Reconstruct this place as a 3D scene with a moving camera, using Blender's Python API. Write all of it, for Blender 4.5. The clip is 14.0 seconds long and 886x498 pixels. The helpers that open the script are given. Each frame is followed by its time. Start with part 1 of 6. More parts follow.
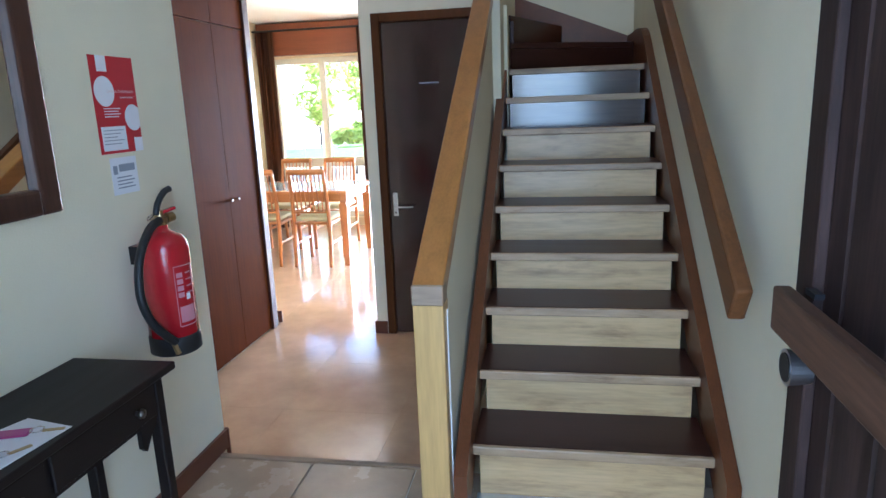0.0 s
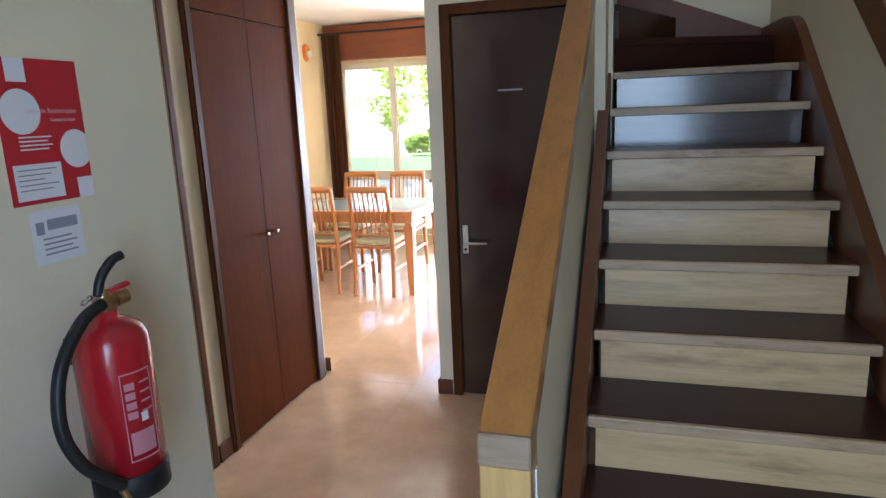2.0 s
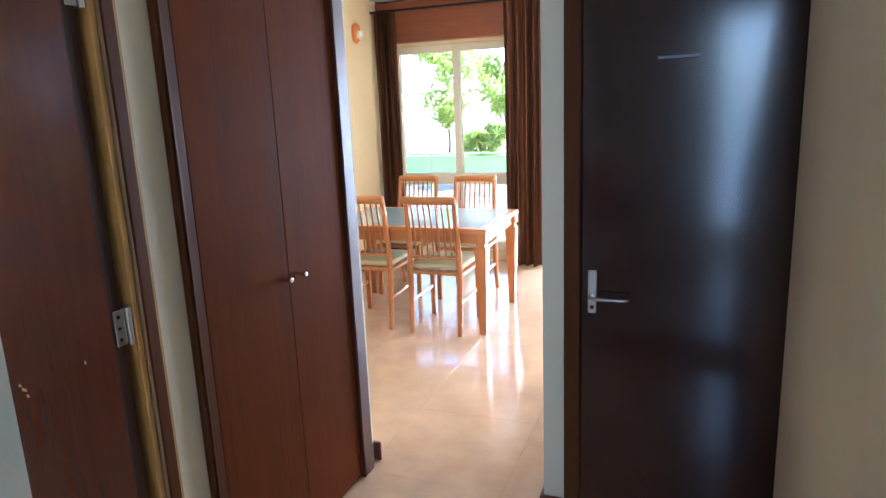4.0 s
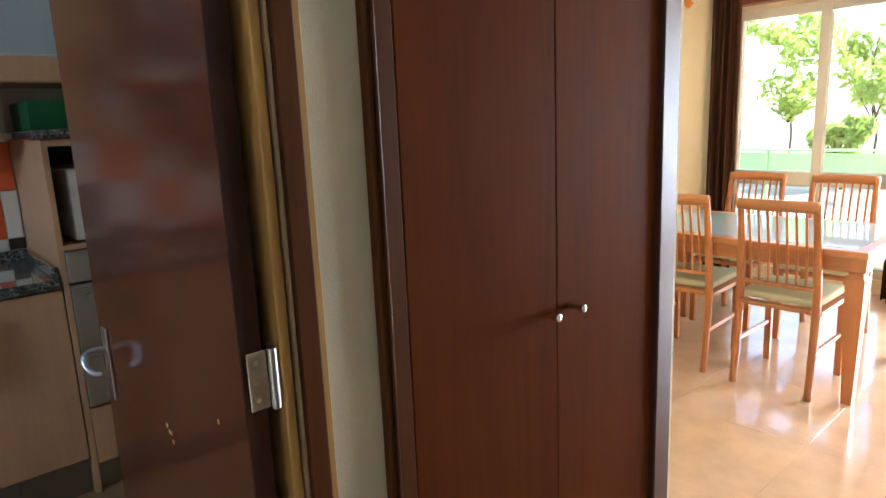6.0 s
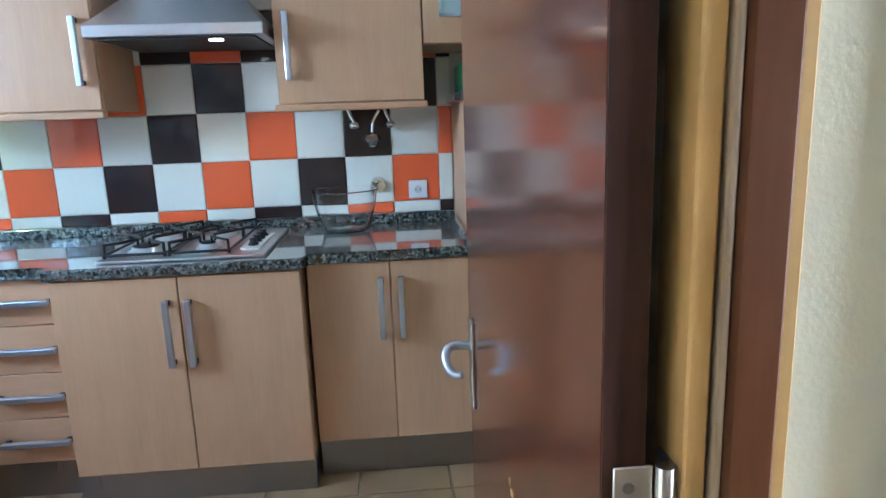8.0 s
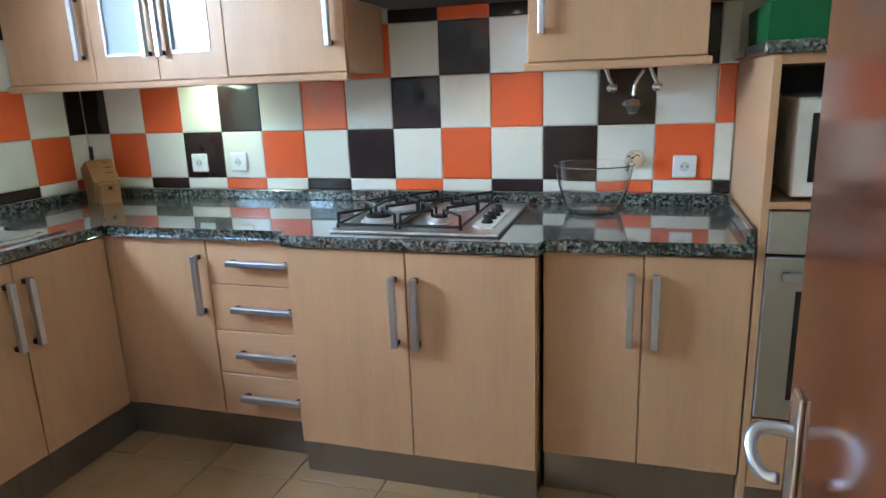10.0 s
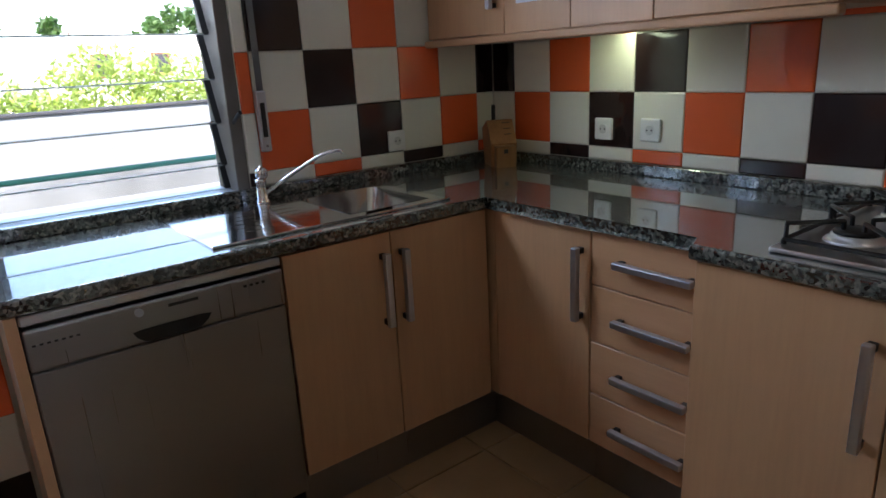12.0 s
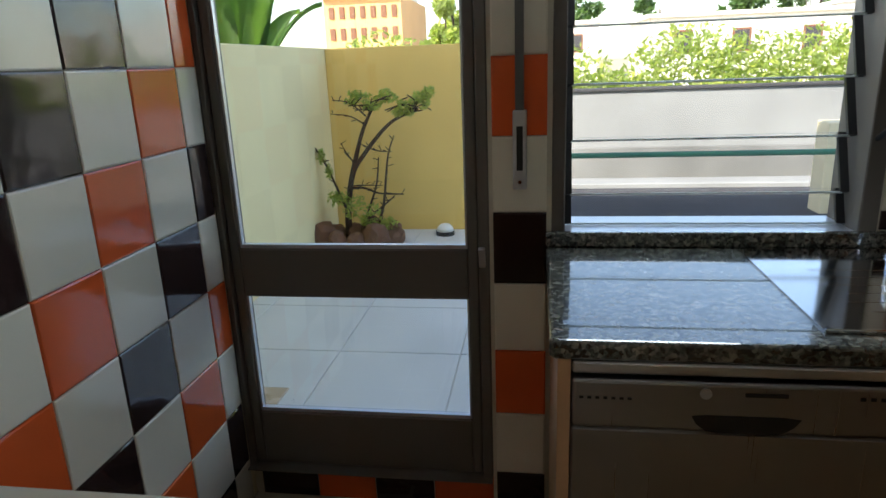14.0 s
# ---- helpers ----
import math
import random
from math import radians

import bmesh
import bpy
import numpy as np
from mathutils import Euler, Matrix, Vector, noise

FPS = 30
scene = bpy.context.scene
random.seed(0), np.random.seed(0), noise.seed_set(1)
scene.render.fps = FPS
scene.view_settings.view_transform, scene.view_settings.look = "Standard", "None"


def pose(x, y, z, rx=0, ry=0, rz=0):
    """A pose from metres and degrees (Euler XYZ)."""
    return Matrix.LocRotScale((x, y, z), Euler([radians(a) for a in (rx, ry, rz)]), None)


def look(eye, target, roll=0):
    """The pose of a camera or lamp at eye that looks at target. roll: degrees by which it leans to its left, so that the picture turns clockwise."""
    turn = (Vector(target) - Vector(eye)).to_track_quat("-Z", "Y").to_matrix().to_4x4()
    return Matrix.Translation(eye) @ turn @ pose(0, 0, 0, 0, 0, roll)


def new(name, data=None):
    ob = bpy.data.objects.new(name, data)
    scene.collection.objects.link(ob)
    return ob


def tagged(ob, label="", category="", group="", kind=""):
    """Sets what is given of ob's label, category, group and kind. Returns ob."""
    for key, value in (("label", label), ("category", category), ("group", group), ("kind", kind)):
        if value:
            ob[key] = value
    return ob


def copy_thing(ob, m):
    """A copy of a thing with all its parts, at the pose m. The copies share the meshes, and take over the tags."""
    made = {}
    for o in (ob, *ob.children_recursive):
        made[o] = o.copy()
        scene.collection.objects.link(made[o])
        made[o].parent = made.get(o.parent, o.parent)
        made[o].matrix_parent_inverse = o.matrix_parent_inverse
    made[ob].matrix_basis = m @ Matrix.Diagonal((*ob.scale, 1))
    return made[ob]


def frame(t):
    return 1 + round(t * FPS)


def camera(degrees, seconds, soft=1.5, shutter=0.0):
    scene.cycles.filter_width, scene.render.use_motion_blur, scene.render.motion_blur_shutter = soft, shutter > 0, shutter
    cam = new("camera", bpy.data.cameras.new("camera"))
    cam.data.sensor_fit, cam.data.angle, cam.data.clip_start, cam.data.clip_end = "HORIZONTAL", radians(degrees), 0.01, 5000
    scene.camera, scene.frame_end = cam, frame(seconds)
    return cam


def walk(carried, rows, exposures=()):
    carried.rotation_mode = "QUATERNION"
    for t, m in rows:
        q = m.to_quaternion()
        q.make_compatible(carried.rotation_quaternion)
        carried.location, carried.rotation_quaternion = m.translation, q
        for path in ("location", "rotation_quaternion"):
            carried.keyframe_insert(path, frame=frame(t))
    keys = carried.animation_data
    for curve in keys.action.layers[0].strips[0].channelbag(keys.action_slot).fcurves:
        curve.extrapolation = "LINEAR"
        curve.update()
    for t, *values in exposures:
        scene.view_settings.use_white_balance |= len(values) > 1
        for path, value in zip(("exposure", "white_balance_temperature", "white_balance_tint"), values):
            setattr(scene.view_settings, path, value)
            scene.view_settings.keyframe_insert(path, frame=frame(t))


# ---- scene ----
cam = camera(69.2, 14.0)
METRES, EYE, TILT, LEAN, TURN = 4.8, 1.49, 0.0, 0.0, 10.2
ROWS = [
    (0.0, 0.0, 0.0, 0.0, -0.49, -12.8, 2.17),
    (0.5, -0.0078, 0.0337, 0.0029, 0.63, -12.43, 2.42),
    (1.0, -0.0138, 0.0653, 0.0027, 2.12, -11.87, 2.63),
    (1.5, -0.009, 0.1193, 0.0025, 4.23, -11.83, 2.59),
    (2.0, -0.0046, 0.1688, 0.0088, 6.29, -12.22, 2.4),
    (4.5, -0.0952, 0.4598, -0.0033, 13.52, -12.38, 2.14),
    (5.0, -0.1032, 0.5034, -0.0064, 18.74, -12.79, 2.08),
    (5.5, -0.1147, 0.5334, -0.0142, 27.24, -12.26, 2.44),
    (6.0, -0.1383, 0.5642, -0.0253, 37.57, -11.37, 2.42),
    (6.5, -0.1632, 0.5921, -0.0311, 49.83, -10.87, 2.46),
    (7.0, -0.1807, 0.6174, -0.0332, 59.9, -10.63, 2.47),
    (7.5, -0.1951, 0.6255, -0.0354, 68.58, -11.21, 2.35),
    (8.0, -0.2158, 0.6227, -0.0373, 75.06, -11.68, 1.98),
    (10.5, -0.3081, 0.6166, -0.0403, 102.29, -14.35, 2.15),
    (11.0, -0.333, 0.6009, -0.0424, 109.85, -14.79, 2.17),
    (11.5, -0.3612, 0.5876, -0.0435, 119.98, -15.87, 2.24),
    (12.0, -0.3979, 0.5749, -0.0417, 131.41, -16.22, 2.86),
    (12.5, -0.411, 0.5587, -0.0385, 142.63, -15.97, 2.64),
    (13.0, -0.4125, 0.5272, -0.0376, 153.42, -15.54, 2.16),
    (13.5, -0.4123, 0.495, -0.0322, 165.51, -15.86, 1.88),
    (14.0, -0.4144, 0.4773, -0.0309, 177.89, -16.15, 2.12),
]
walk(cam, [(t, pose(0, 0, EYE, TILT, LEAN, TURN) @ pose(METRES * x, METRES * y, METRES * z, 90 + pitch, roll, yaw)) for t, x, y, z, yaw, pitch, roll in ROWS],
     [(0.0, 2.9, 5050, 12), (1.5, 2.65, 5300, 15), (2.0, 2.6, 5450, 15), (4.5, 2.3, 4850, 11), (5.5, 2.0, 5500, 12), (6.0, 2.4, 5650, 11), (6.5, 3.65, 5450, 6), (7.2, 3.65, 4900, 3), (8.0, 3.8, 4700, 3),
      (10.5, 3.85, 5450, 5), (11.0, 3.75, 5400, 7), (11.5, 3.3, 5550, 10), (12.0, 2.15, 6050, 16), (12.5, 1.8, 6250, 12), (13.0, 1.65, 6500, 13), (13.5, 1.55, 6700, 11), (14.0, 1.5, 6850, 9)])


# ---- world, sun, lights ----
SUN_EL, SUN_FROM = radians(40), (0.7, 0.714)
world = bpy.data.worlds.new("world")
scene.world = world
world.use_nodes = True
wn = world.node_tree.nodes
sky = wn.new("ShaderNodeTexSky")
sky.sky_type = "NISHITA"
sky.sun_disc = False
sky.sun_elevation = SUN_EL
sky.sun_rotation = math.atan2(SUN_FROM[0], SUN_FROM[1])
world.node_tree.links.new(sky.outputs[0], wn["Background"].inputs[0])
wn["Background"].inputs[1].default_value = 0.15
sun = bpy.data.lights.new("sun", "SUN")
sun.energy, sun.angle, sun.color = 4.4, radians(0.5), (1.0, 0.95, 0.86)
sun_ob = new("sun", sun)
sun_ob.matrix_world = look((SUN_FROM[0] * 10, SUN_FROM[1] * 10, 10 * math.tan(SUN_EL)), (0, 0, 0))


def window_light(name, eye, target, w, h, power, color=(0.92, 0.96, 1.0)):
    """Skylight that comes in through an opening."""
    d = bpy.data.lights.new(name, "AREA")
    d.shape, d.size, d.size_y, d.energy, d.color = "RECTANGLE", w, h, power, color
    ob = new(name, d)
    ob.matrix_world = look(eye, target)
    return ob


window_light("terrace_door_light", (-0.6, 9.47, 1.15), (-1.6, 5.0, 0.5), 1.6, 1.9, 64)
window_light("kitchen_window_light", (-2.78, 0.06, 1.84), (-3.0, 2.6, 0.9), 0.62, 0.40, 3.5, (0.74, 0.87, 1.0))
window_light("kitchen_door_light", (-1.85, 0.14, 1.84), (-2.6, 3.0, 0.7), 0.58, 0.34, 0.2, (0.74, 0.87, 1.0))
window_light("entrance_light", (-0.05, -0.55, 1.25), (0.7, 2.6, 1.25), 0.85, 1.9, 7.0, (0.64, 0.81, 1.0))
window_light("stairwell_light", (0.1, 3.9, 4.45), (0.1, 3.9, 0), 0.8, 1.2, 0.9, (1.0, 0.95, 0.85))


# ---- materials ----
def mat(name, base, rough=0.5, metal=0.0, coat=0.0, trans=0.0, ior=1.45):
    m = bpy.data.materials.new(name)
    m.use_nodes = True
    p = m.node_tree.nodes["Principled BSDF"]
    p.inputs["Base Color"].default_value = (*base, 1)
    p.inputs["Roughness"].default_value = rough
    p.inputs["Metallic"].default_value = metal
    p.inputs["Coat Weight"].default_value = coat
    p.inputs["Coat Roughness"].default_value = 0.12
    p.inputs["Transmission Weight"].default_value = trans
    p.inputs["IOR"].default_value = ior
    return m


def nd(m, kind, **props):
    n = m.node_tree.nodes.new("ShaderNode" + kind)
    for k, v in props.items():
        n.inputs[k.replace("_", " ")].default_value = v
    return n


def ln(m, a, b):
    m.node_tree.links.new(a, b)


def coords(m, scale=(1, 1, 1), rot=(0, 0, 0), world_space=False):
    if world_space:
        src = m.node_tree.nodes.new("ShaderNodeNewGeometry").outputs["Position"]
    else:
        src = m.node_tree.nodes.new("ShaderNodeTexCoord").outputs["Object"]
    mp = m.node_tree.nodes.new("ShaderNodeMapping")
    mp.inputs["Scale"].default_value = scale
    mp.inputs["Rotation"].default_value = rot
    ln(m, src, mp.inputs["Vector"])
    return mp.outputs["Vector"]


def ramp(m, fac, stops):
    r = m.node_tree.nodes.new("ShaderNodeValToRGB")
    els = r.color_ramp.elements
    while len(els) < len(stops):
        els.new(0.5)
    for e, (pos, col) in zip(els, stops):
        e.position, e.color = pos, (*col, 1)
    ln(m, fac, r.inputs[0])
    return r.outputs[0]


def bump(m, height, strength=0.2, distance=0.01):
    b = m.node_tree.nodes.new("ShaderNodeBump")
    b.inputs["Strength"].default_value, b.inputs["Distance"].default_value = strength, distance
    ln(m, height, b.inputs["Height"])
    ln(m, b.outputs[0], m.node_tree.nodes["Principled BSDF"].inputs["Normal"])


def pr(m, socket):
    return m.node_tree.nodes["Principled BSDF"].inputs[socket]


def mul(c, k):
    return tuple(min(1.0, v * k) for v in c)


def wood(name, base, rough=0.4, axis="z", dark=0.6, light=1.25, scale=1.0, coat=0.0, rand=0.12, spec=0.5, worn=0.0):
    """Veneer or timber: long streaks along one axis, finer pores, slow shifts of tone."""
    m = mat(name, base, rough, coat=coat)
    pr(m, "Specular IOR Level").default_value = spec
    s = {"x": (0.7, 9, 9), "y": (9, 0.7, 9), "z": (9, 9, 0.7)}[axis]
    v = coords(m, tuple(k * scale for k in s))
    n1 = nd(m, "TexNoise", Scale=1.6, Detail=6.0, Roughness=0.6, Distortion=0.6)
    ln(m, v, n1.inputs["Vector"])
    fine = coords(m, tuple(k * scale * 7 for k in s))
    n2 = nd(m, "TexNoise", Scale=2.0, Detail=3.0)
    ln(m, fine, n2.inputs["Vector"])
    mix = nd(m, "Mix")
    mix.data_type = "FLOAT"
    mix.inputs[0].default_value = 0.35
    ln(m, n1.outputs["Fac"], mix.inputs[2])
    ln(m, n2.outputs["Fac"], mix.inputs[3])
    col = ramp(m, mix.outputs[0], [(0.3, mul(base, dark)), (0.5, base), (0.72, mul(base, light))])
    if worn:
        blot = nd(m, "TexNoise", Scale=4.0, Detail=6.0, Roughness=0.65, Distortion=0.3)
        ln(m, coords(m, {"x": (0.9, 2, 4), "y": (2, 0.9, 4), "z": (3, 3, 0.8)}[axis], world_space=True), blot.inputs["Vector"])
        over = nd(m, "Mix")
        over.data_type, over.blend_type = "RGBA", "MULTIPLY"
        over.inputs[0].default_value = worn
        ln(m, col, over.inputs[6])
        ln(m, ramp(m, blot.outputs["Fac"], [(0.30, (0.42, 0.34, 0.26)), (0.46, (0.90, 0.86, 0.80)), (0.60, (1.0, 1.0, 1.0))]), over.inputs[7])
        col = over.outputs[2]
    if rand:
        info = m.node_tree.nodes.new("ShaderNodeObjectInfo")
        hsv = nd(m, "HueSaturation")
        mr = nd(m, "MapRange")
        mr.inputs["To Min"].default_value, mr.inputs["To Max"].default_value = 1 - rand, 1 + rand
        ln(m, info.outputs["Random"], mr.inputs["Value"])
        ln(m, mr.outputs[0], hsv.inputs["Value"])
        ln(m, col, hsv.inputs["Color"])
        col = hsv.outputs[0]
    ln(m, col, pr(m, "Base Color"))
    rr = nd(m, "MapRange")
    rr.inputs["To Min"].default_value, rr.inputs["To Max"].default_value = rough * 0.8, min(1, rough * 1.25)
    ln(m, n1.outputs["Fac"], rr.inputs["Value"])
    ln(m, rr.outputs[0], pr(m, "Roughness"))
    bump(m, mix.outputs[0], 0.12, 0.002)
    return m


def paint(name, base, rough=0.75, grain=180.0, strength=0.18, stain=0.05):
    """Rolled wall paint: fine stipple, faint large stains."""
    m = mat(name, base, rough)
    v = coords(m, world_space=True)
    big = nd(m, "TexNoise", Scale=1.3, Detail=4.0)
    ln(m, v, big.inputs["Vector"])
    ln(m, ramp(m, big.outputs["Fac"], [(0.35, mul(base, 1 - stain)), (0.65, mul(base, 1 + stain))]), pr(m, "Base Color"))
    fine = nd(m, "TexNoise", Scale=grain, Detail=2.0)
    ln(m, v, fine.inputs["Vector"])
    bump(m, fine.outputs["Fac"], strength, 0.003)
    return m


def ceramic(name, base, rough=0.08, wave=0.35):
    """Glazed tile with a slightly wavy surface."""
    m = mat(name, base, rough, coat=0.3)
    v = coords(m, world_space=True)
    info = m.node_tree.nodes.new("ShaderNodeObjectInfo")
    hsv = nd(m, "HueSaturation", Color=(*base, 1))
    mr = nd(m, "MapRange")
    mr.inputs["To Min"].default_value, mr.inputs["To Max"].default_value = 0.92, 1.06
    ln(m, info.outputs["Random"], mr.inputs["Value"])
    ln(m, mr.outputs[0], hsv.inputs["Value"])
    ln(m, hsv.outputs[0], pr(m, "Base Color"))
    n = nd(m, "TexNoise", Scale=9.0, Detail=1.5)
    ln(m, v, n.inputs["Vector"])
    bump(m, n.outputs["Fac"], wave, 0.012)
    return m


def stone_floor(name, base, rough=0.16, vary=0.06, bumpy=0.03, coat=0.2):
    m = mat(name, base, rough, coat=coat)
    v = coords(m, world_space=True)
    n = nd(m, "TexNoise", Scale=5.0, Detail=6.0, Roughness=0.6)
    ln(m, v, n.inputs["Vector"])
    col = ramp(m, n.outputs["Fac"], [(0.3, mul(base, 0.86)), (0.7, mul(base, 1.1))])
    info = m.node_tree.nodes.new("ShaderNodeObjectInfo")
    hsv = nd(m, "HueSaturation")
    mr = nd(m, "MapRange")
    mr.inputs["To Min"].default_value, mr.inputs["To Max"].default_value = 1 - vary, 1 + vary
    ln(m, info.outputs["Random"], mr.inputs["Value"])
    ln(m, mr.outputs[0], hsv.inputs["Value"])
    ln(m, col, hsv.inputs["Color"])
    ln(m, hsv.outputs[0], pr(m, "Base Color"))
    rr = nd(m, "MapRange")
    rr.inputs["To Min"].default_value, rr.inputs["To Max"].default_value = rough * 0.8, rough * 1.6
    ln(m, n.outputs["Fac"], rr.inputs["Value"])
    ln(m, rr.outputs[0], pr(m, "Roughness"))
    w = nd(m, "TexNoise", Scale=14.0, Detail=2.0)
    ln(m, v, w.inputs["Vector"])
    bump(m, w.outputs["Fac"], bumpy, 0.01)
    return m


def granite_mat():
    m = mat("granite", (0.2, 0.22, 0.2), 0.25, coat=1.0)
    pr(m, "Coat IOR").default_value = 1.75
    pr(m, "Coat Roughness").default_value = 0.025
    v = coords(m, world_space=True)
    vo = nd(m, "TexVoronoi", Scale=125.0)
    ln(m, v, vo.inputs["Vector"])
    n = nd(m, "TexNoise", Scale=62.0, Detail=6.0, Roughness=0.75)
    ln(m, v, n.inputs["Vector"])
    mix = nd(m, "Mix")
    mix.data_type = "FLOAT"
    mix.inputs[0].default_value = 0.7
    sep = m.node_tree.nodes.new("ShaderNodeSeparateColor")
    ln(m, vo.outputs["Color"], sep.inputs[0])
    ln(m, sep.outputs[0], mix.inputs[2])
    ln(m, n.outputs["Fac"], mix.inputs[3])
    col = ramp(m, mix.outputs[0], [(0.36, (0.010, 0.012, 0.012)), (0.43, (0.026, 0.031, 0.029)), (0.50, (0.068, 0.078, 0.069)),
                                   (0.57, (0.118, 0.126, 0.108)), (0.68, (0.24, 0.235, 0.205))])
    ln(m, col, pr(m, "Base Color"))
    return m


def brushed(name, base=(0.62, 0.62, 0.63), rough=0.3, scale=(2, 160, 160)):
    m = mat(name, base, rough, 1.0)
    v = coords(m, scale)
    n = nd(m, "TexNoise", Scale=1.0, Detail=3.0)
    ln(m, v, n.inputs["Vector"])
    rr = nd(m, "MapRange")
    rr.inputs["To Min"].default_value, rr.inputs["To Max"].default_value = rough * 0.92, rough * 1.12
    ln(m, n.outputs["Fac"], rr.inputs["Value"])
    ln(m, rr.outputs[0], pr(m, "Roughness"))
    return m


def glow(name, color, strength):
    m = mat(name, color, 0.5)
    pr(m, "Emission Color").default_value = (*color, 1)
    pr(m, "Emission Strength").default_value = strength
    return m


CREAM = paint("cream_wall_paint", (0.79, 0.72, 0.54))
WARM = paint("warm_yellow_wall_paint", (0.80, 0.65, 0.39))
WHITE_PAINT = paint("white_ceiling_paint", (0.82, 0.80, 0.76), 0.8)
CLOSET = wood("mahogany_veneer", (0.118, 0.030, 0.006), 0.6, "z", 0.7, 1.25, 0.5, 0.0, 0.03, 0.03)
TRIM = wood("mahogany_trim", (0.098, 0.032, 0.008), 0.45, "z", 0.75, 1.2, 1.0, 0.0, 0.1, 0.15)
BASEB = wood("mahogany_baseboard", (0.13, 0.04, 0.02), 0.35, "y", 0.75, 1.2)
DARKDOOR = wood("dark_door_veneer", (0.034, 0.010, 0.008), 0.17, "z", 0.9, 1.1, 0.6, 0.7, 0.03, 0.5)
KDOOR = wood("polished_kitchen_door_veneer", (0.090, 0.024, 0.010), 0.16, "z", 0.75, 1.2, 0.6, 0.5, 0.03)
JAMB = wood("light_oak_jamb", (0.54, 0.32, 0.10), 0.45, "z", 0.8, 1.15)
PINE_RAIL = wood("varnished_pine_rail", (0.42, 0.175, 0.038), 0.3, "y", 0.75, 1.2, 1.0, 0.3)
WALL_RAIL = wood("dark_varnished_rail", (0.12, 0.046, 0.014), 0.45, "y", 0.65, 1.3, 1.0, 0.0, 0.12, 0.3)
PINE_POST = wood("varnished_pine_post", (0.60, 0.37, 0.13), 0.35, "z", 0.8, 1.15, 1.0, 0.2)
RISER = wood("pale_pine_riser", (0.58, 0.40, 0.20), 0.38, "x", 0.7, 1.2, 0.8, 0.1, 0.08, 0.5, 0.55)
NOSING = wood("worn_nosing", (0.42, 0.29, 0.17), 0.4, "x", 0.7, 1.2, 1.0, 0.0, 0.12, 0.5, 0.9)
TREAD = wood("dark_tread", (0.048, 0.016, 0.010), 0.32, "x", 0.7, 1.3, 0.8, 0.0, 0.08, 0.35)
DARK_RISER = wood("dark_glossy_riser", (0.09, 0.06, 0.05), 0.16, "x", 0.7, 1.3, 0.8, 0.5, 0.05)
STRINGER = wood("red_brown_stringer", (0.13, 0.042, 0.013), 0.35, "y", 0.75, 1.2)
PLANK = wood("weathered_dark_planks", (0.028, 0.015, 0.012), 0.6, "z", 0.4, 2.2, 1.0, 0.0, 0.15, 0.25)
BARWOOD = wood("worn_door_bar", (0.07, 0.034, 0.02), 0.5, "y", 0.4, 1.9, 1.0, 0.0, 0.1, 0.3)
CONSOLE = wood("espresso_wood", (0.013, 0.009, 0.008), 0.45, "y", 0.8, 1.3, 1.0, 0.0, 0.1, 0.25)
BEECH_V = wood("beech_cabinet_front", (0.55, 0.32, 0.17), 0.38, "z", 0.9, 1.08, 0.8, 0.05, 0.03)
BEECH_H = wood("beech_edge", (0.53, 0.30, 0.16), 0.38, "y", 0.9, 1.08, 0.8, 0.05, 0.03)
CHERRY = wood("cherry_chair_wood", (0.46, 0.165, 0.042), 0.3, "z", 0.8, 1.2, 1.0, 0.2)
CHERRY_H = wood("cherry_table_wood", (0.48, 0.185, 0.05), 0.3, "x", 0.8, 1.2, 1.0, 0.2)
BLOCK = wood("knife_block_wood", (0.30, 0.14, 0.05), 0.45, "z", 0.7, 1.2)
GRANITE = granite_mat()
T_CREAM = ceramic("cream_glazed_tile", (0.80, 0.765, 0.65))
T_ORANGE = ceramic("orange_glazed_tile", (0.78, 0.13, 0.035))
T_DARK = ceramic("dark_brown_glazed_tile", (0.028, 0.015, 0.014))
GROUT = paint("pale_grout", (0.62, 0.58, 0.48), 0.8)
HALLFLOOR = stone_floor("polished_beige_floor", (0.63, 0.42, 0.26), 0.12, 0.004, 0.03, 0.7)
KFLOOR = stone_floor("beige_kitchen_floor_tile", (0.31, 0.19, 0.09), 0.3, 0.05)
ENTRYTILE = stone_floor("entrance_floor_tile", (0.50, 0.37, 0.25), 0.22, 0.04)
STEEL = brushed("brushed_steel")
POLISHED = brushed("polished_sink_steel", (0.60, 0.59, 0.60), 0.10, (160, 2, 160))
STEEL_V = brushed("brushed_steel_upright", (0.34, 0.33, 0.33), 0.28, (160, 160, 2))
SATIN = mat("satin_handle_metal", (0.62, 0.66, 0.74), 0.34, 1.0)
CHROME = mat("chrome", (0.8, 0.8, 0.82), 0.06, 1.0)
BRASS = mat("aged_brass", (0.5, 0.38, 0.2), 0.3, 1.0)
ALU = paint("grey_brown_aluminium", (0.15, 0.135, 0.12), 0.42, 60.0, 0.05)
ALU_LIGHT = mat("mill_aluminium", (0.62, 0.63, 0.66), 0.35, 0.8)
BLACKMETAL = mat("black_enamel", (0.012, 0.012, 0.013), 0.3)
BLACKPL = mat("black_plastic", (0.015, 0.015, 0.016), 0.45)
WHITEPL = mat("white_plastic", (0.8, 0.8, 0.77), 0.35)
RED = mat("red_enamel", (0.42, 0.012, 0.02), 0.22, coat=0.4)
POSTER_RED = mat("poster_red_print", (0.52, 0.02, 0.03), 0.55)
PAPER = mat("white_paper", (0.80, 0.80, 0.84), 0.7)
PRINT_GREY = mat("grey_print", (0.30, 0.32, 0.38), 0.7)
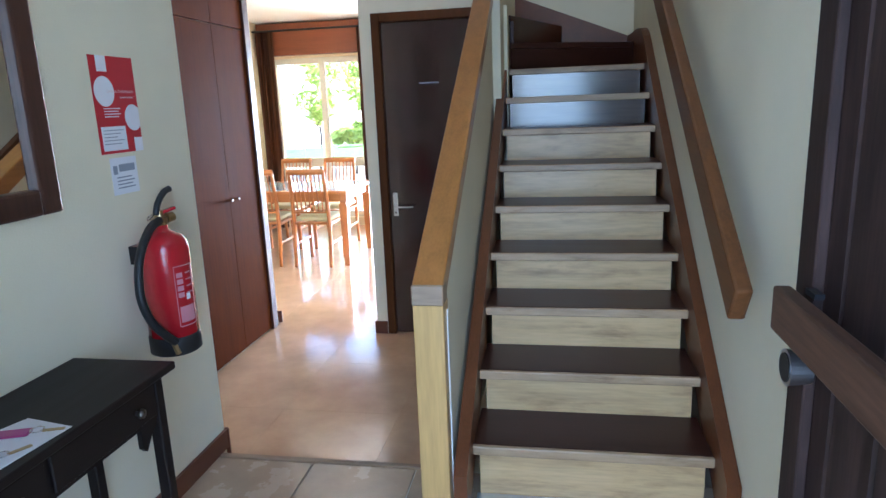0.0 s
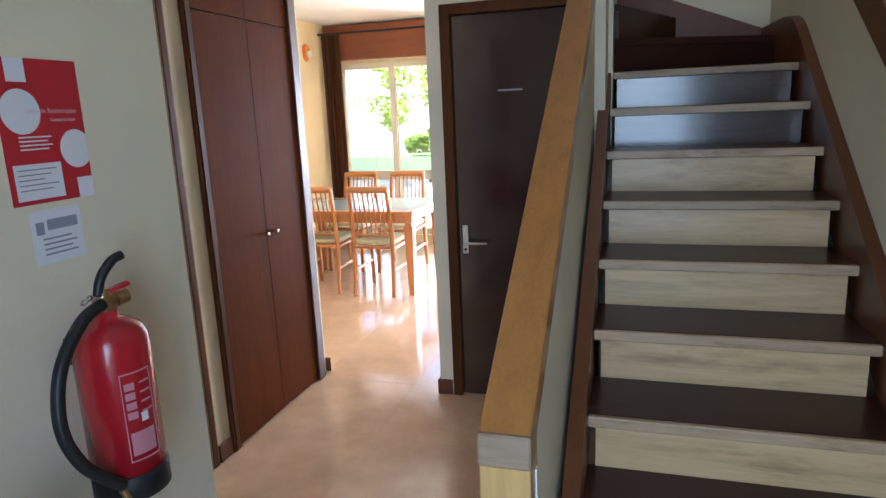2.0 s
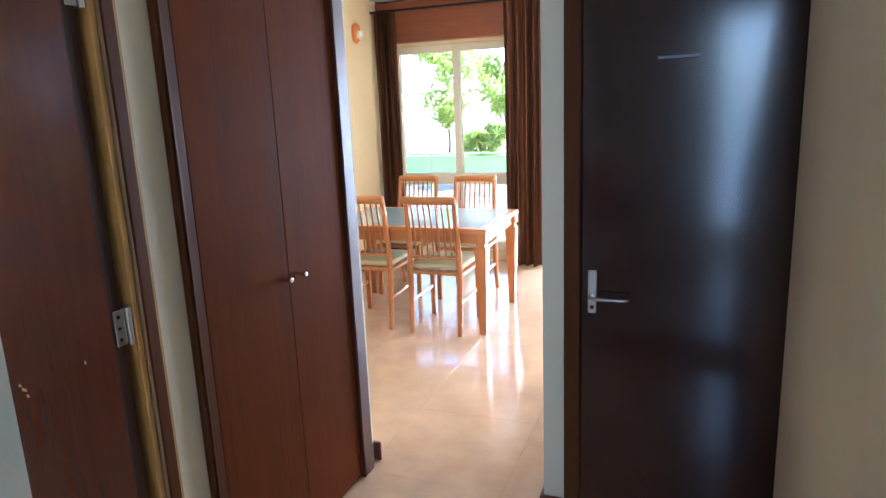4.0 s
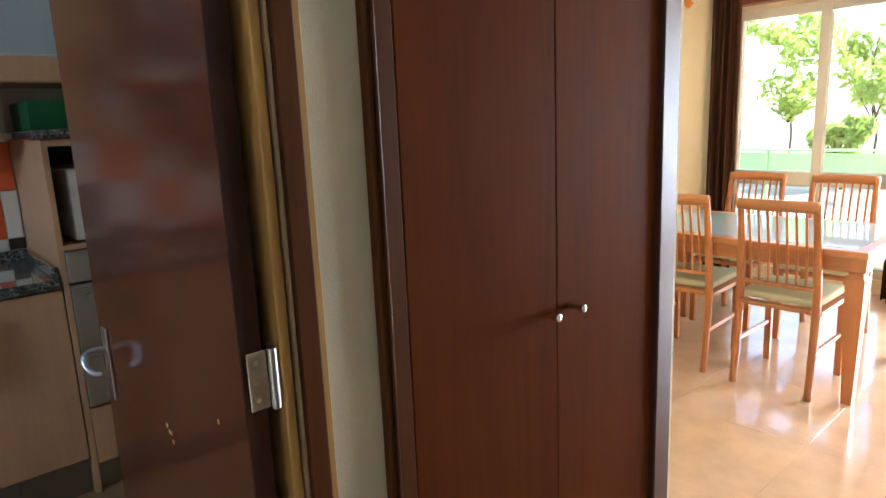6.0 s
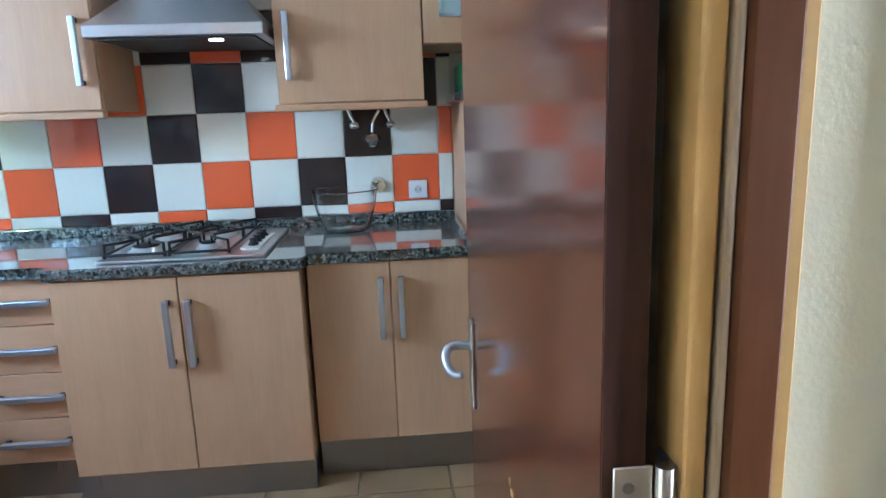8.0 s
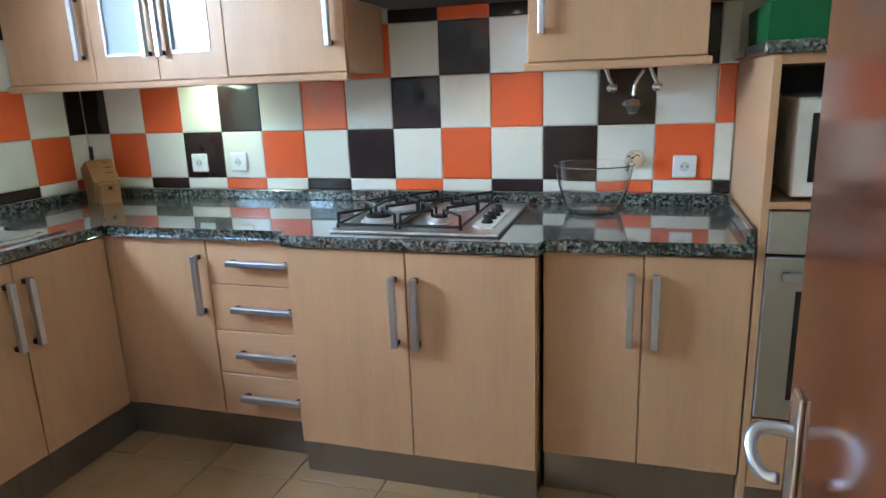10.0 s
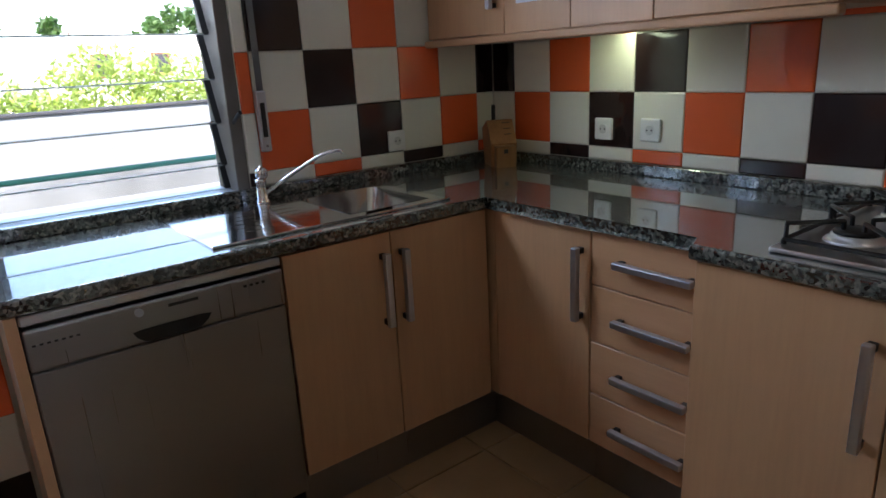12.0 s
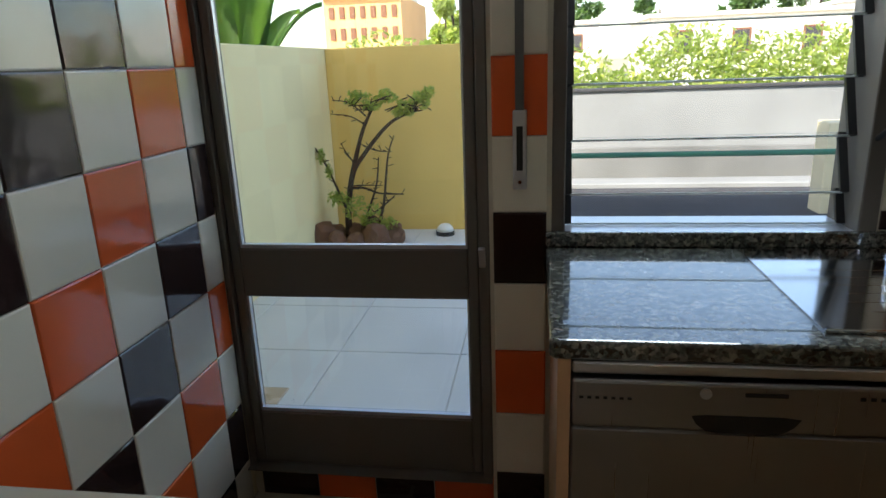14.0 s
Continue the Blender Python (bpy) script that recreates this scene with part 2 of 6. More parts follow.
GLASS = mat("clear_glass", (1, 1, 1), 0.0, trans=1.0, ior=1.45)
FROST = mat("frosted_glass", (0.42, 0.48, 0.48), 0.35, coat=0.4)
MIRROR = mat("mirror_silver", (0.9, 0.9, 0.9), 0.01, 1.0)
DARKVOID = mat("dark_oven_glass", (0.01, 0.01, 0.012), 0.05, coat=0.5)


# ---- building blocks ----
def world_of(ob):
    m = ob.matrix_basis.copy()
    while ob.parent:
        ob = ob.parent
        m = ob.matrix_basis @ m
    return m


def link(name, bm, material, smooth=False):
    me = bpy.data.meshes.new(name)
    bmesh.ops.recalc_face_normals(bm, faces=bm.faces)
    bm.to_mesh(me)
    bm.free()
    for m in material if isinstance(material, (list, tuple)) else (material,):
        me.materials.append(m)
    if smooth:
        me.polygons.foreach_set("use_smooth", [True] * len(me.polygons))
    return new(name, me)


def part(name, bm, material, parent, label="", smooth=False):
    """One mesh under a thing or a part; the bmesh is in world metres."""
    bm.transform(world_of(parent).inverted())
    ob = link(name, bm, material, smooth)
    ob.parent = parent
    return tagged(ob, label)


def struct(name, bm, material, label, category, smooth=False):
    return tagged(link(name, bm, material, smooth), label, category, kind="structure")


def thing(name, at, label, category, group="", rz=0, kind=""):
    ob = new(name)
    ob.empty_display_size = 0.05
    ob.matrix_basis = pose(*at, 0, 0, rz)
    return tagged(ob, label, category, group, kind)


def solid(name, bm, material, at, label, category, group="", smooth=False, kind=""):
    """A thing of one mesh."""
    m = Matrix.Translation(at)
    bm.transform(m.inverted())
    ob = link(name, bm, material, smooth)
    ob.matrix_basis = m
    return tagged(ob, label, category, group, kind)


def box(bm, x0, x1, y0, y1, z0, z1, bevel=0.0, seg=1, mi=0):
    r = bmesh.ops.create_cube(bm, size=1, matrix=Matrix.Translation(((x0 + x1) / 2, (y0 + y1) / 2, (z0 + z1) / 2)) @ Matrix.Diagonal((abs(x1 - x0), abs(y1 - y0), abs(z1 - z0), 1)))
    vs = r["verts"]
    if mi:
        for f in {f for v in vs for f in v.link_faces}:
            f.material_index = mi
    if bevel:
        es = list({e for v in vs for e in v.link_edges})
        bmesh.ops.bevel(bm, geom=es, offset=bevel, segments=seg, affect="EDGES", profile=0.5)
    return bm


def B(*a, **k):
    return box(bmesh.new(), *a, **k)


def obox(bm, p, q, w, h, bevel=0.0, up=(0, 0, 1)):
    """A bar of section w x h from p to q."""
    p, q = Vector(p), Vector(q)
    d = q - p
    zax = d.normalized()
    xax = Vector(up).cross(zax)
    xax = Vector((1, 0, 0)) if xax.length < 1e-4 else xax.normalized()
    yax = zax.cross(xax)
    m = Matrix((xax, yax, zax)).transposed().to_4x4()
    m.translation = (p + q) / 2
    r = bmesh.ops.create_cube(bm, size=1, matrix=m @ Matrix.Diagonal((w, h, d.length, 1)))
    if bevel:
        bmesh.ops.bevel(bm, geom=list({e for v in r["verts"] for e in v.link_edges}), offset=bevel, segments=2, affect="EDGES", profile=0.5)
    return bm


def cyl(bm, p, q, r0, r1=None, n=20):
    p, q = Vector(p), Vector(q)
    d = q - p
    m = d.to_track_quat("Z", "Y").to_matrix().to_4x4()
    m.translation = (p + q) / 2
    bmesh.ops.create_cone(bm, cap_ends=True, segments=n, radius1=r0, radius2=r0 if r1 is None else r1, depth=d.length, matrix=m)
    return bm


def lathe(bm, profile, at, n=32, axis=None):
    """A turned shape from (radius, height) pairs."""
    rings = []
    for r, z in profile:
        rings.append([bm.verts.new((at[0] + r * math.cos(2 * math.pi * i / n), at[1] + r * math.sin(2 * math.pi * i / n), at[2] + z)) for i in range(n)])
    for a, b in zip(rings, rings[1:]):
        for i in range(n):
            bm.faces.new((a[i], a[(i + 1) % n], b[(i + 1) % n], b[i]))
    if profile[0][0] > 0.0005:
        bm.faces.new(rings[0][::-1])
    if profile[-1][0] > 0.0005:
        bm.faces.new(rings[-1])
    return bm


def tube(bm, pts, r, n=10):
    """A round bar along a smooth line of points."""
    P = [Vector(p) for p in pts]
    fine = []
    for i in range(len(P) - 1):
        p0, p1, p2, p3 = P[max(i - 1, 0)], P[i], P[i + 1], P[min(i + 2, len(P) - 1)]
        for k in range(5):
            t = k / 5
            fine.append(0.5 * ((2 * p1) + (p2 - p0) * t + (2 * p0 - 5 * p1 + 4 * p2 - p3) * t * t + (3 * p1 - p0 - 3 * p2 + p3) * t ** 3))
    fine.append(P[-1])
    rings = []
    ref = Vector((0.3, 0.5, 0.8)).normalized()
    for i, p in enumerate(fine):
        d = (fine[min(i + 1, len(fine) - 1)] - fine[max(i - 1, 0)]).normalized()
        a = d.cross(ref)
        a = a.normalized() if a.length > 1e-3 else d.orthogonal().normalized()
        b = d.cross(a)
        rad = r(i / (len(fine) - 1)) if callable(r) else r
        rings.append([bm.verts.new(p + rad * (a * math.cos(2 * math.pi * k / n) + b * math.sin(2 * math.pi * k / n))) for k in range(n)])
    for a, b in zip(rings, rings[1:]):
        for k in range(n):
            bm.faces.new((a[k], a[(k + 1) % n], b[(k + 1) % n], b[k]))
    bm.faces.new(rings[0][::-1])
    bm.faces.new(rings[-1])
    return bm


def prism(bm, outline, axis, a, b):
    """An outline of (u, v) pairs drawn out along an axis: x takes (y, z), y takes (x, z), z takes (x, y)."""
    def at(u, v, w):
        return {"x": (w, u, v), "y": (u, w, v), "z": (u, v, w)}[axis]
    lo = [bm.verts.new(at(u, v, a)) for u, v in outline]
    hi = [bm.verts.new(at(u, v, b)) for u, v in outline]
    bm.faces.new(lo)
    bm.faces.new(hi[::-1])
    n = len(outline)
    for i in range(n):
        bm.faces.new((lo[i], lo[(i + 1) % n], hi[(i + 1) % n], hi[i]))
    return bm


# ---- plan ----
HX0, HX1 = -1.374, 0.56          # entrance hall: poster wall and stair wall
EZ = 0.105                       # entrance floor stands one low step above the rest
CEIL = 2.52
KDX = -1.96                      # plane of the kitchen door and the wardrobe
DDY = 3.95                       # wall of the dark door
STX, SKY, EAX = -4.34, 0.235, -1.448   # tiled walls: hob, sink, door side
LWY = 7.85                       # living room window wall
KT = 3.70                        # kitchen's back wall


# ---- setting ----
bm = B(-4.8, -1.96, 0.0, KT, -0.12, -0.008)
box(bm, -1.96, EAX, 0.0, 2.15, -0.12, -0.008)
struct("kitchen_subfloor", bm, GROUT, "grey mortar bed below the beige kitchen tiles", "floor")
bm = B(-1.9, 0.7, 2.2, 4.4, -0.12, -0.008)
box(bm, -5.6, 2.2, 4.4, 9.6, -0.12, -0.008)
box(bm, -1.96, -1.9, 2.2, 4.4, -0.12, -0.008)
hall_floor = struct("floor", bm, GROUT, "beige polished floor of hall and living room", "floor")
bm = B(HX0, 0.7, 0.05, 2.2, -0.12, EZ - 0.008)
box(bm, -0.40, 0.9, -1.2, 0.05, -0.14, EZ - 0.008)
entry_floor = struct("floor_entrance", bm, GROUT, "beige tiled entrance floor one low step up", "floor")
bm = B(HX0, -0.44, 2.195, 2.222, EZ - 0.03, EZ + 0.004, bevel=0.003)
struct("threshold_trim", bm, wood("worn_threshold_wood", (0.30, 0.20, 0.12), 0.4, "x"), "worn wooden strip along the step edge", "threshold")

# hall and poster wall; the kitchen lies behind it
bm = B(EAX, HX0, 0.2, 2.27, 0, CEIL)
struct("wall_poster", bm, CREAM, "cream painted hall wall", "wall")
bm = B(KDX - 0.1, EAX, 2.15, 2.27, 0, CEIL)
struct("wall_return", bm, CREAM, "short cream return wall by the kitchen door", "wall")
bm = B(KDX - 0.1, KDX, 2.27, 2.991, 2.04, CEIL)
struct("wall_over_kitchen_door", bm, CREAM, "cream wall above the kitchen doorway", "wall")
bm = B(KDX - 0.1, KDX, 2.991, 4.11, 0, CEIL)
struct("wall_wardrobe", bm, CREAM, "cream wall that carries the wardrobe", "wall")
bm = bmesh.new()
box(bm, -2.95, KDX - 0.1, 2.985, 3.09, 0, CEIL)
box(bm, -2.95, -2.85, 3.09, KT, 0, CEIL)
struct("wall_behind_door", bm, CREAM, "cream wall behind the open kitchen door", "wall")
bm = B(-1.175, -1.10, DDY, DDY + 0.12, 0, CEIL)
box(bm, -1.10, -0.30, DDY, DDY + 0.12, 2.03, CEIL)
box(bm, -0.33, -0.28, DDY, DDY + 0.12, 0, 2.03)
struct("wall_dark_door", bm, CREAM, "cream wall beside the dark door", "wall")
bm = B(-1.175, -1.10, DDY + 0.12, 5.25, 0, CEIL)
struct("wall_store", bm, CREAM, "cream side wall of the closed store", "wall")
bm = B(HX1, HX1 + 0.15, 0.05, 5.25, 0, 4.6)
struct("wall_stair", bm, CREAM, "cream wall along the stairs", "wall")
bm = B(-0.36, -0.30, 3.70, 5.25, 1.2, 4.6)
box(bm, -0.36, -0.30, 2.4, 3.70, CEIL, 4.6)
struct("wall_stair_inner", bm, CREAM, "cream inner wall of the stairwell", "wall")
bm = B(-1.10, HX1 + 0.15, 5.10, 5.25, 0, 4.6)
struct("wall_stair_back", bm, CREAM, "cream wall behind the stair turn", "wall")
bm = B(-1.6, HX1 + 0.15, 2.3, 5.25, 4.6, 4.7)
struct("ceiling_stairwell", bm, WHITE_PAINT, "white ceiling over the stairwell", "ceiling")
bm = B(-0.36, HX1, 2.3, 2.4, CEIL, 4.6)
struct("wall_stair_front", bm, CREAM, "cream wall above the stair foot", "wall")
# entrance side, with the doorway open to the outside
bm = B(EAX, -0.52, 0.05, 0.2, 0, CEIL)
box(bm, 0.44, HX1, 0.05, 0.2, 0, CEIL)
box(bm, -0.52, 0.44, 0.05, 0.2, 2.2, CEIL)
struct("wall_entrance", bm, CREAM, "cream wall round the entrance doorway", "wall")
bm = B(-1.5, HX1 + 0.15, 0.0, 2.3, CEIL, CEIL + 0.1)
box(bm, -2.6, -0.36, 2.3, 5.1, CEIL, CEIL + 0.1)
box(bm, -5.6, 2.2, 5.25, 9.6, CEIL, CEIL + 0.1)
box(bm, -5.6, -0.36, 5.1, 5.25, CEIL, CEIL + 0.1)
box(bm, -5.6, -2.6, 3.8, 5.1, CEIL, CEIL + 0.1)
struct("ceiling", bm, WHITE_PAINT, "white painted ceiling", "ceiling")
bm = B(-4.8, EAX, -0.02, KT + 0.1, CEIL - 0.04, CEIL)
struct("ceiling_kitchen", bm, WHITE_PAINT, "white kitchen ceiling", "ceiling")

# Unseen slab over the step, added to keep sun out of the entrance.
bm = B(-0.9, 1.6, -1.3, 0.049, 2.3, 2.42)
struct("porch_shade_slab", bm, WHITE_PAINT, "plain white canopy added unseen to shade the entrance step", "canopy")
# Unseen outer walls and roof, added so their shadow covers the patio.
bm = B(-4.8, 3.4, 0.0, 0.2, CEIL + 0.1, 5.3)
box(bm, 0.90, 3.4, 0.0, 0.2, -0.15, CEIL + 0.1)
box(bm, -4.8, -4.6, 0.2, 5.25, CEIL + 0.1, 5.3)
box(bm, 3.2, 3.4, 0.2, 5.25, -0.15, 5.3)
box(bm, -4.8, 3.4, 5.255, 5.45, CEIL + 0.1, 5.3)
struct("wall_sun_block", bm, CREAM, "plain cream outer walls added unseen to shade the patio", "wall")
struct("roof", B(-5.0, 3.6, -0.2, 5.65, 5.301, 5.42), WHITE_PAINT, "flat pale roof slab added unseen to shade the patio", "roof")
# kitchen shell
bm = B(STX - 0.15, STX - 0.008, 0.0, KT + 0.1, 0, CEIL)
stove_wall = struct("wall_hob", bm, GROUT, "tiled kitchen wall behind the hob, cream, orange and dark checks", "wall")
bm = B(STX, -3.195, 0.0, SKY - 0.008, 0, CEIL)
box(bm, -3.195, -2.40, 0.0, SKY - 0.008, 0, 0.885)
box(bm, -3.195, EAX, 0.0, SKY - 0.008, 2.12, CEIL)
box(bm, -2.40, -2.235, 0.0, SKY - 0.008, 0, 2.12)
box(bm, -2.235, EAX, 0.0, 0.19, 0, 0.13)
sink_wall = struct("wall_sink", bm, GROUT, "tiled kitchen wall round window and glazed door", "wall")
bm = B(EAX - 0.006, EAX, SKY, 2.15, 0, CEIL)
east_wall = struct("wall_door_side", bm, GROUT, "tiled kitchen wall beside the glazed door", "wall")
bm = B(STX, -2.85, KT, KT + 0.1, 0, CEIL)
struct("wall_kitchen_back", bm, CREAM, "cream back wall of the kitchen", "wall")

# living room shell
WX0, WX1, WZ1 = -3.52, -2.02, 2.10
bm = B(-4.2, WX0, LWY, LWY + 0.2, 0, CEIL)
box(bm, WX1, -1.89, LWY, LWY + 0.2, 0, CEIL)
box(bm, WX0, WX1, LWY, LWY + 0.2, WZ1, CEIL)
box(bm, WX0, WX1, LWY, LWY + 0.2, 0, 0.10)
struct("wall_window", bm, WARM, "cream living room wall round the large window", "wall")
bm = B(-2.05, -1.89, LWY + 0.2, 9.45, 0, CEIL)
struct("wall_pier", bm, WARM, "cream wall running to the terrace door", "wall")
bm = B(-3.72, -3.62, 4.11, LWY, 0, CEIL)
struct("wall_living_side", bm, WARM, "warm cream side wall of the dining corner", "wall")
bm = B(-3.62, -2.06, 4.11, 4.2, 0, CEIL)
struct("wall_behind_wardrobe", bm, CREAM, "cream wall behind the wardrobe", "wall")
bm = B(-1.89, -1.72, 9.45, 9.6, 0, CEIL)
box(bm, 0.2, 2.2, 9.45, 9.6, 0, CEIL)
box(bm, -1.72, 0.2, 9.45, 9.6, 2.15, CEIL)
struct("wall_terrace", bm, CREAM, "cream wall round the terrace door", "wall")
bm = B(2.1, 2.2, 5.25, 9.45, 0, CEIL)
box(bm, HX1 + 0.15, 2.1, 5.15, 5.25, 0, CEIL)
struct("wall_living_far", bm, CREAM, "cream far wall of the living room", "wall")


# ---- baseboards ----
def baseboard(name, x0, x1, y0, y1, z0, h=0.085):
    struct(name, B(x0, x1, y0, y1, z0, z0 + h, bevel=0.003), BASEB, "dark mahogany baseboard", "baseboard")


baseboard("baseboard_poster", HX0, HX0 + 0.014, 0.2, 2.27, EZ)
baseboard("baseboard_poster_end", HX0 - 0.02, HX0 + 0.014, 2.271, 2.285, 0, 0.19)
baseboard("baseboard_wardrobe_side", KDX, KDX + 0.014, 3.035, 3.129, 0)
baseboard("baseboard_wardrobe_end", KDX - 0.05, KDX + 0.03, 4.111, 4.125, 0)
baseboard("baseboard_dark_door", -1.189, -1.105, DDY - 0.014, DDY, 0)
baseboard("baseboard_dark_door_end", -1.189, -1.175, DDY, DDY + 0.12, 0)
baseboard("baseboard_pier", -2.02, -1.876, LWY - 0.014, LWY, 0)
baseboard("baseboard_pier_side", -1.89, -1.876, LWY, 9.45, 0)
baseboard("baseboard_living_side", -3.62, -3.606, 4.2, LWY, 0)

# ---- stairs ----
SX0, SX1 = -0.285, 0.515
GO, RISE, Y3, Z3 = 0.2575, 0.169, 2.015, 0.322
stairs = thing("staircase", (0.1, 2.0, EZ), "wooden staircase with dark treads and pale pine risers", "staircase")
for k in range(9):
    y, z = Y3 + GO * k, Z3 + RISE * k
    zb = EZ if k == 0 else z - RISE
    if k < 8:
        t = part("tread", B(SX0, SX1, y + 0.012, y + GO + 0.03, z - 0.034, z, bevel=0.003), TREAD, stairs, "dark brown varnished tread")
    part("nosing", B(SX0, SX1, y - 0.008, y + 0.0118, z - 0.034, z + 0.0005, bevel=0.005, seg=2), NOSING, stairs, "worn pale nosing strip")
    rz = bmesh.new()
    box(rz, SX0 + 0.022, SX1 - 0.022, y + 0.022, y + 0.04, zb, z - 0.034)
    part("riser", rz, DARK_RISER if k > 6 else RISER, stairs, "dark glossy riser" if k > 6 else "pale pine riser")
# the turn: three winder steps to the left
yt, zt = Y3 + GO * 8, Z3 + RISE * 8
part("tread", prism(bmesh.new(), [(SX0, yt), (SX1, yt), (SX1, yt + 0.62), (SX0, yt + 0.18)], "z", zt - 0.034, zt), TREAD, stairs, "dark winder tread")
part("tread", prism(bmesh.new(), [(SX0, yt + 0.16), (SX1, yt + 0.58), (SX1, 5.10), (0.0, 5.10)], "z", zt + RISE - 0.034, zt + RISE), TREAD, stairs, "dark winder tread")
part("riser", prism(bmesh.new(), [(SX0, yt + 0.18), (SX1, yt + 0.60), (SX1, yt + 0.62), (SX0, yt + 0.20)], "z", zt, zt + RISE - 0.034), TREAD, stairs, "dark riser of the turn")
part("tread", prism(bmesh.new(), [(SX0, yt + 0.2), (0.05, 5.10), (-0.36, 5.10), (-0.36, yt + 0.2)], "z", zt + 2 * RISE - 0.034, zt + 2 * RISE), TREAD, stairs, "dark winder tread")
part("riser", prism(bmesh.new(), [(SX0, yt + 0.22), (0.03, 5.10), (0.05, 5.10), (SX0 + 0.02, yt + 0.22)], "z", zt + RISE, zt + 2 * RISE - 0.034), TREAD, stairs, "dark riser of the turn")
SL = RISE / GO


def string_board(x0, x1, top, bottom, y0, y1, curl=0.0):
    """A stringer that follows the pitch of the stairs."""
    pts = [(y, Z3 + (y - Y3) * SL + top) for y in (y0, y1)]
    if curl:
        pts += [(y1 + 0.08, pts[1][1] + 0.038), (y1 + 0.17, pts[1][1] + 0.06), (y1 + 0.30, pts[1][1] + 0.072), (5.10, pts[1][1] + 0.08)]
        low = [(5.10, pts[1][1] - 0.1)]
    else:
        low = []
    low += [(y, max(EZ, Z3 + (y - Y3) * SL + bottom)) for y in (y1, y0)]
    return prism(bmesh.new(), pts + low, "x", x0, x1)


part("stringer", string_board(SX0 - 0.045, SX0, 0.075, -0.22, 1.86, 4.18), STRINGER, stairs, "red-brown stringer board")
part("stringer", string_board(SX1, HX1 - 0.002, 0.095, -0.22, 1.86, 4.18, 1.0), STRINGER, stairs, "red-brown stringer board curving up at the turn")
part("stringer", prism(bmesh.new(), [(-0.30, 2.14 + 0.10), (0.52, 1.86 + 0.06), (0.52, 1.6), (-0.30, 1.6)], "y", 5.085, 5.10), STRINGER, stairs, "red-brown board along the turn")
part("foot_strip", B(SX0 + 0.01, SX1 - 0.01, Y3 - 0.02, Y3 + 0.02, EZ, EZ + 0.022, bevel=0.003), ALU_LIGHT, stairs, "pale metal strip at the stair foot")

# balustrade wall with its wooden cap and post
NY = 1.86


def slope_z(y):
    return 0.955 + (y - NY) * 0.61


bal = thing("balustrade", (-0.385, NY, EZ), "solid white stair balustrade capped with varnished pine", "balustrade")
part("panel", prism(bmesh.new(), [(NY + 0.05, EZ), (3.95, EZ), (3.95, slope_z(3.95) - 0.06), (NY + 0.05, slope_z(NY + 0.05) - 0.06)], "x", -0.425, -0.345), CREAM, bal, "white painted panel")
part("cap_rail", obox(bmesh.new(), (-0.386, NY - 0.0, slope_z(NY) - 0.035), (-0.386, 3.95, slope_z(3.95) - 0.035), 0.098, 0.07, 0.006), PINE_RAIL, bal, "varnished orange pine cap")
part("post", B(-0.434, -0.338, NY - 0.02, NY + 0.07, EZ + 0.085, slope_z(NY) - 0.068, bevel=0.003), PINE_POST, bal, "pale varnished pine post")
part("post_cap", B(-0.436, -0.336, NY - 0.026, NY + 0.05, slope_z(NY) - 0.068, slope_z(NY) - 0.003, bevel=0.004), wood("grey_end_grain", (0.36, 0.25, 0.16), 0.5, "x"), bal, "greyish end-grain block")
part("base", B(-0.44, -0.332, NY - 0.024, NY + 0.09, EZ, EZ + 0.083, bevel=0.003), BASEB, bal, "dark wooden base block")
part("edge_strip", obox(bmesh.new(), (-0.340, NY + 0.045, EZ + 0.09), (-0.340, NY + 0.045, slope_z(NY) - 0.1), 0.010, 0.012), WHITEPL, bal, "white edge strip")

# wall rail
rail = thing("handrail", (0.5, 1.62, 0.9), "dark-varnished wooden handrail fixed to the stair wall", "handrail")
part("bar", obox(bmesh.new(), (0.465, 1.67, 0.955), (0.465, 3.55, 0.955 + 1.88 * 0.64), 0.045, 0.115, 0.008), WALL_RAIL, rail)
part("bracket", cyl(bmesh.new(), (0.488, 3.5, 0.955 + 1.83 * 0.64), (HX1, 3.5, 0.955 + 1.83 * 0.64), 0.006, n=12), WALL_RAIL, rail)

# ---- doors of the hall ----
door = thing("door_dark", (-0.70, DDY, 0), "closed dark brown veneered door in a wooden frame", "door")
tagged(door, kind="structure")
part("leaf", B(-1.045, -0.345, DDY + 0.012, DDY + 0.05, 0.008, 1.975, bevel=0.002), DARKDOOR, door)
part("frame_post", B(-1.10, -1.047, DDY - 0.012, DDY + 0.12, 0, 2.03, bevel=0.003), TRIM, door)
part("frame_post", B(-0.343, -0.333, DDY - 0.012, DDY + 0.12, 0, 2.03, bevel=0.003), TRIM, door)
part("frame_head", B(-1.047, -0.343, DDY - 0.012, DDY + 0.12, 1.978, 2.03, bevel=0.003), TRIM, door)


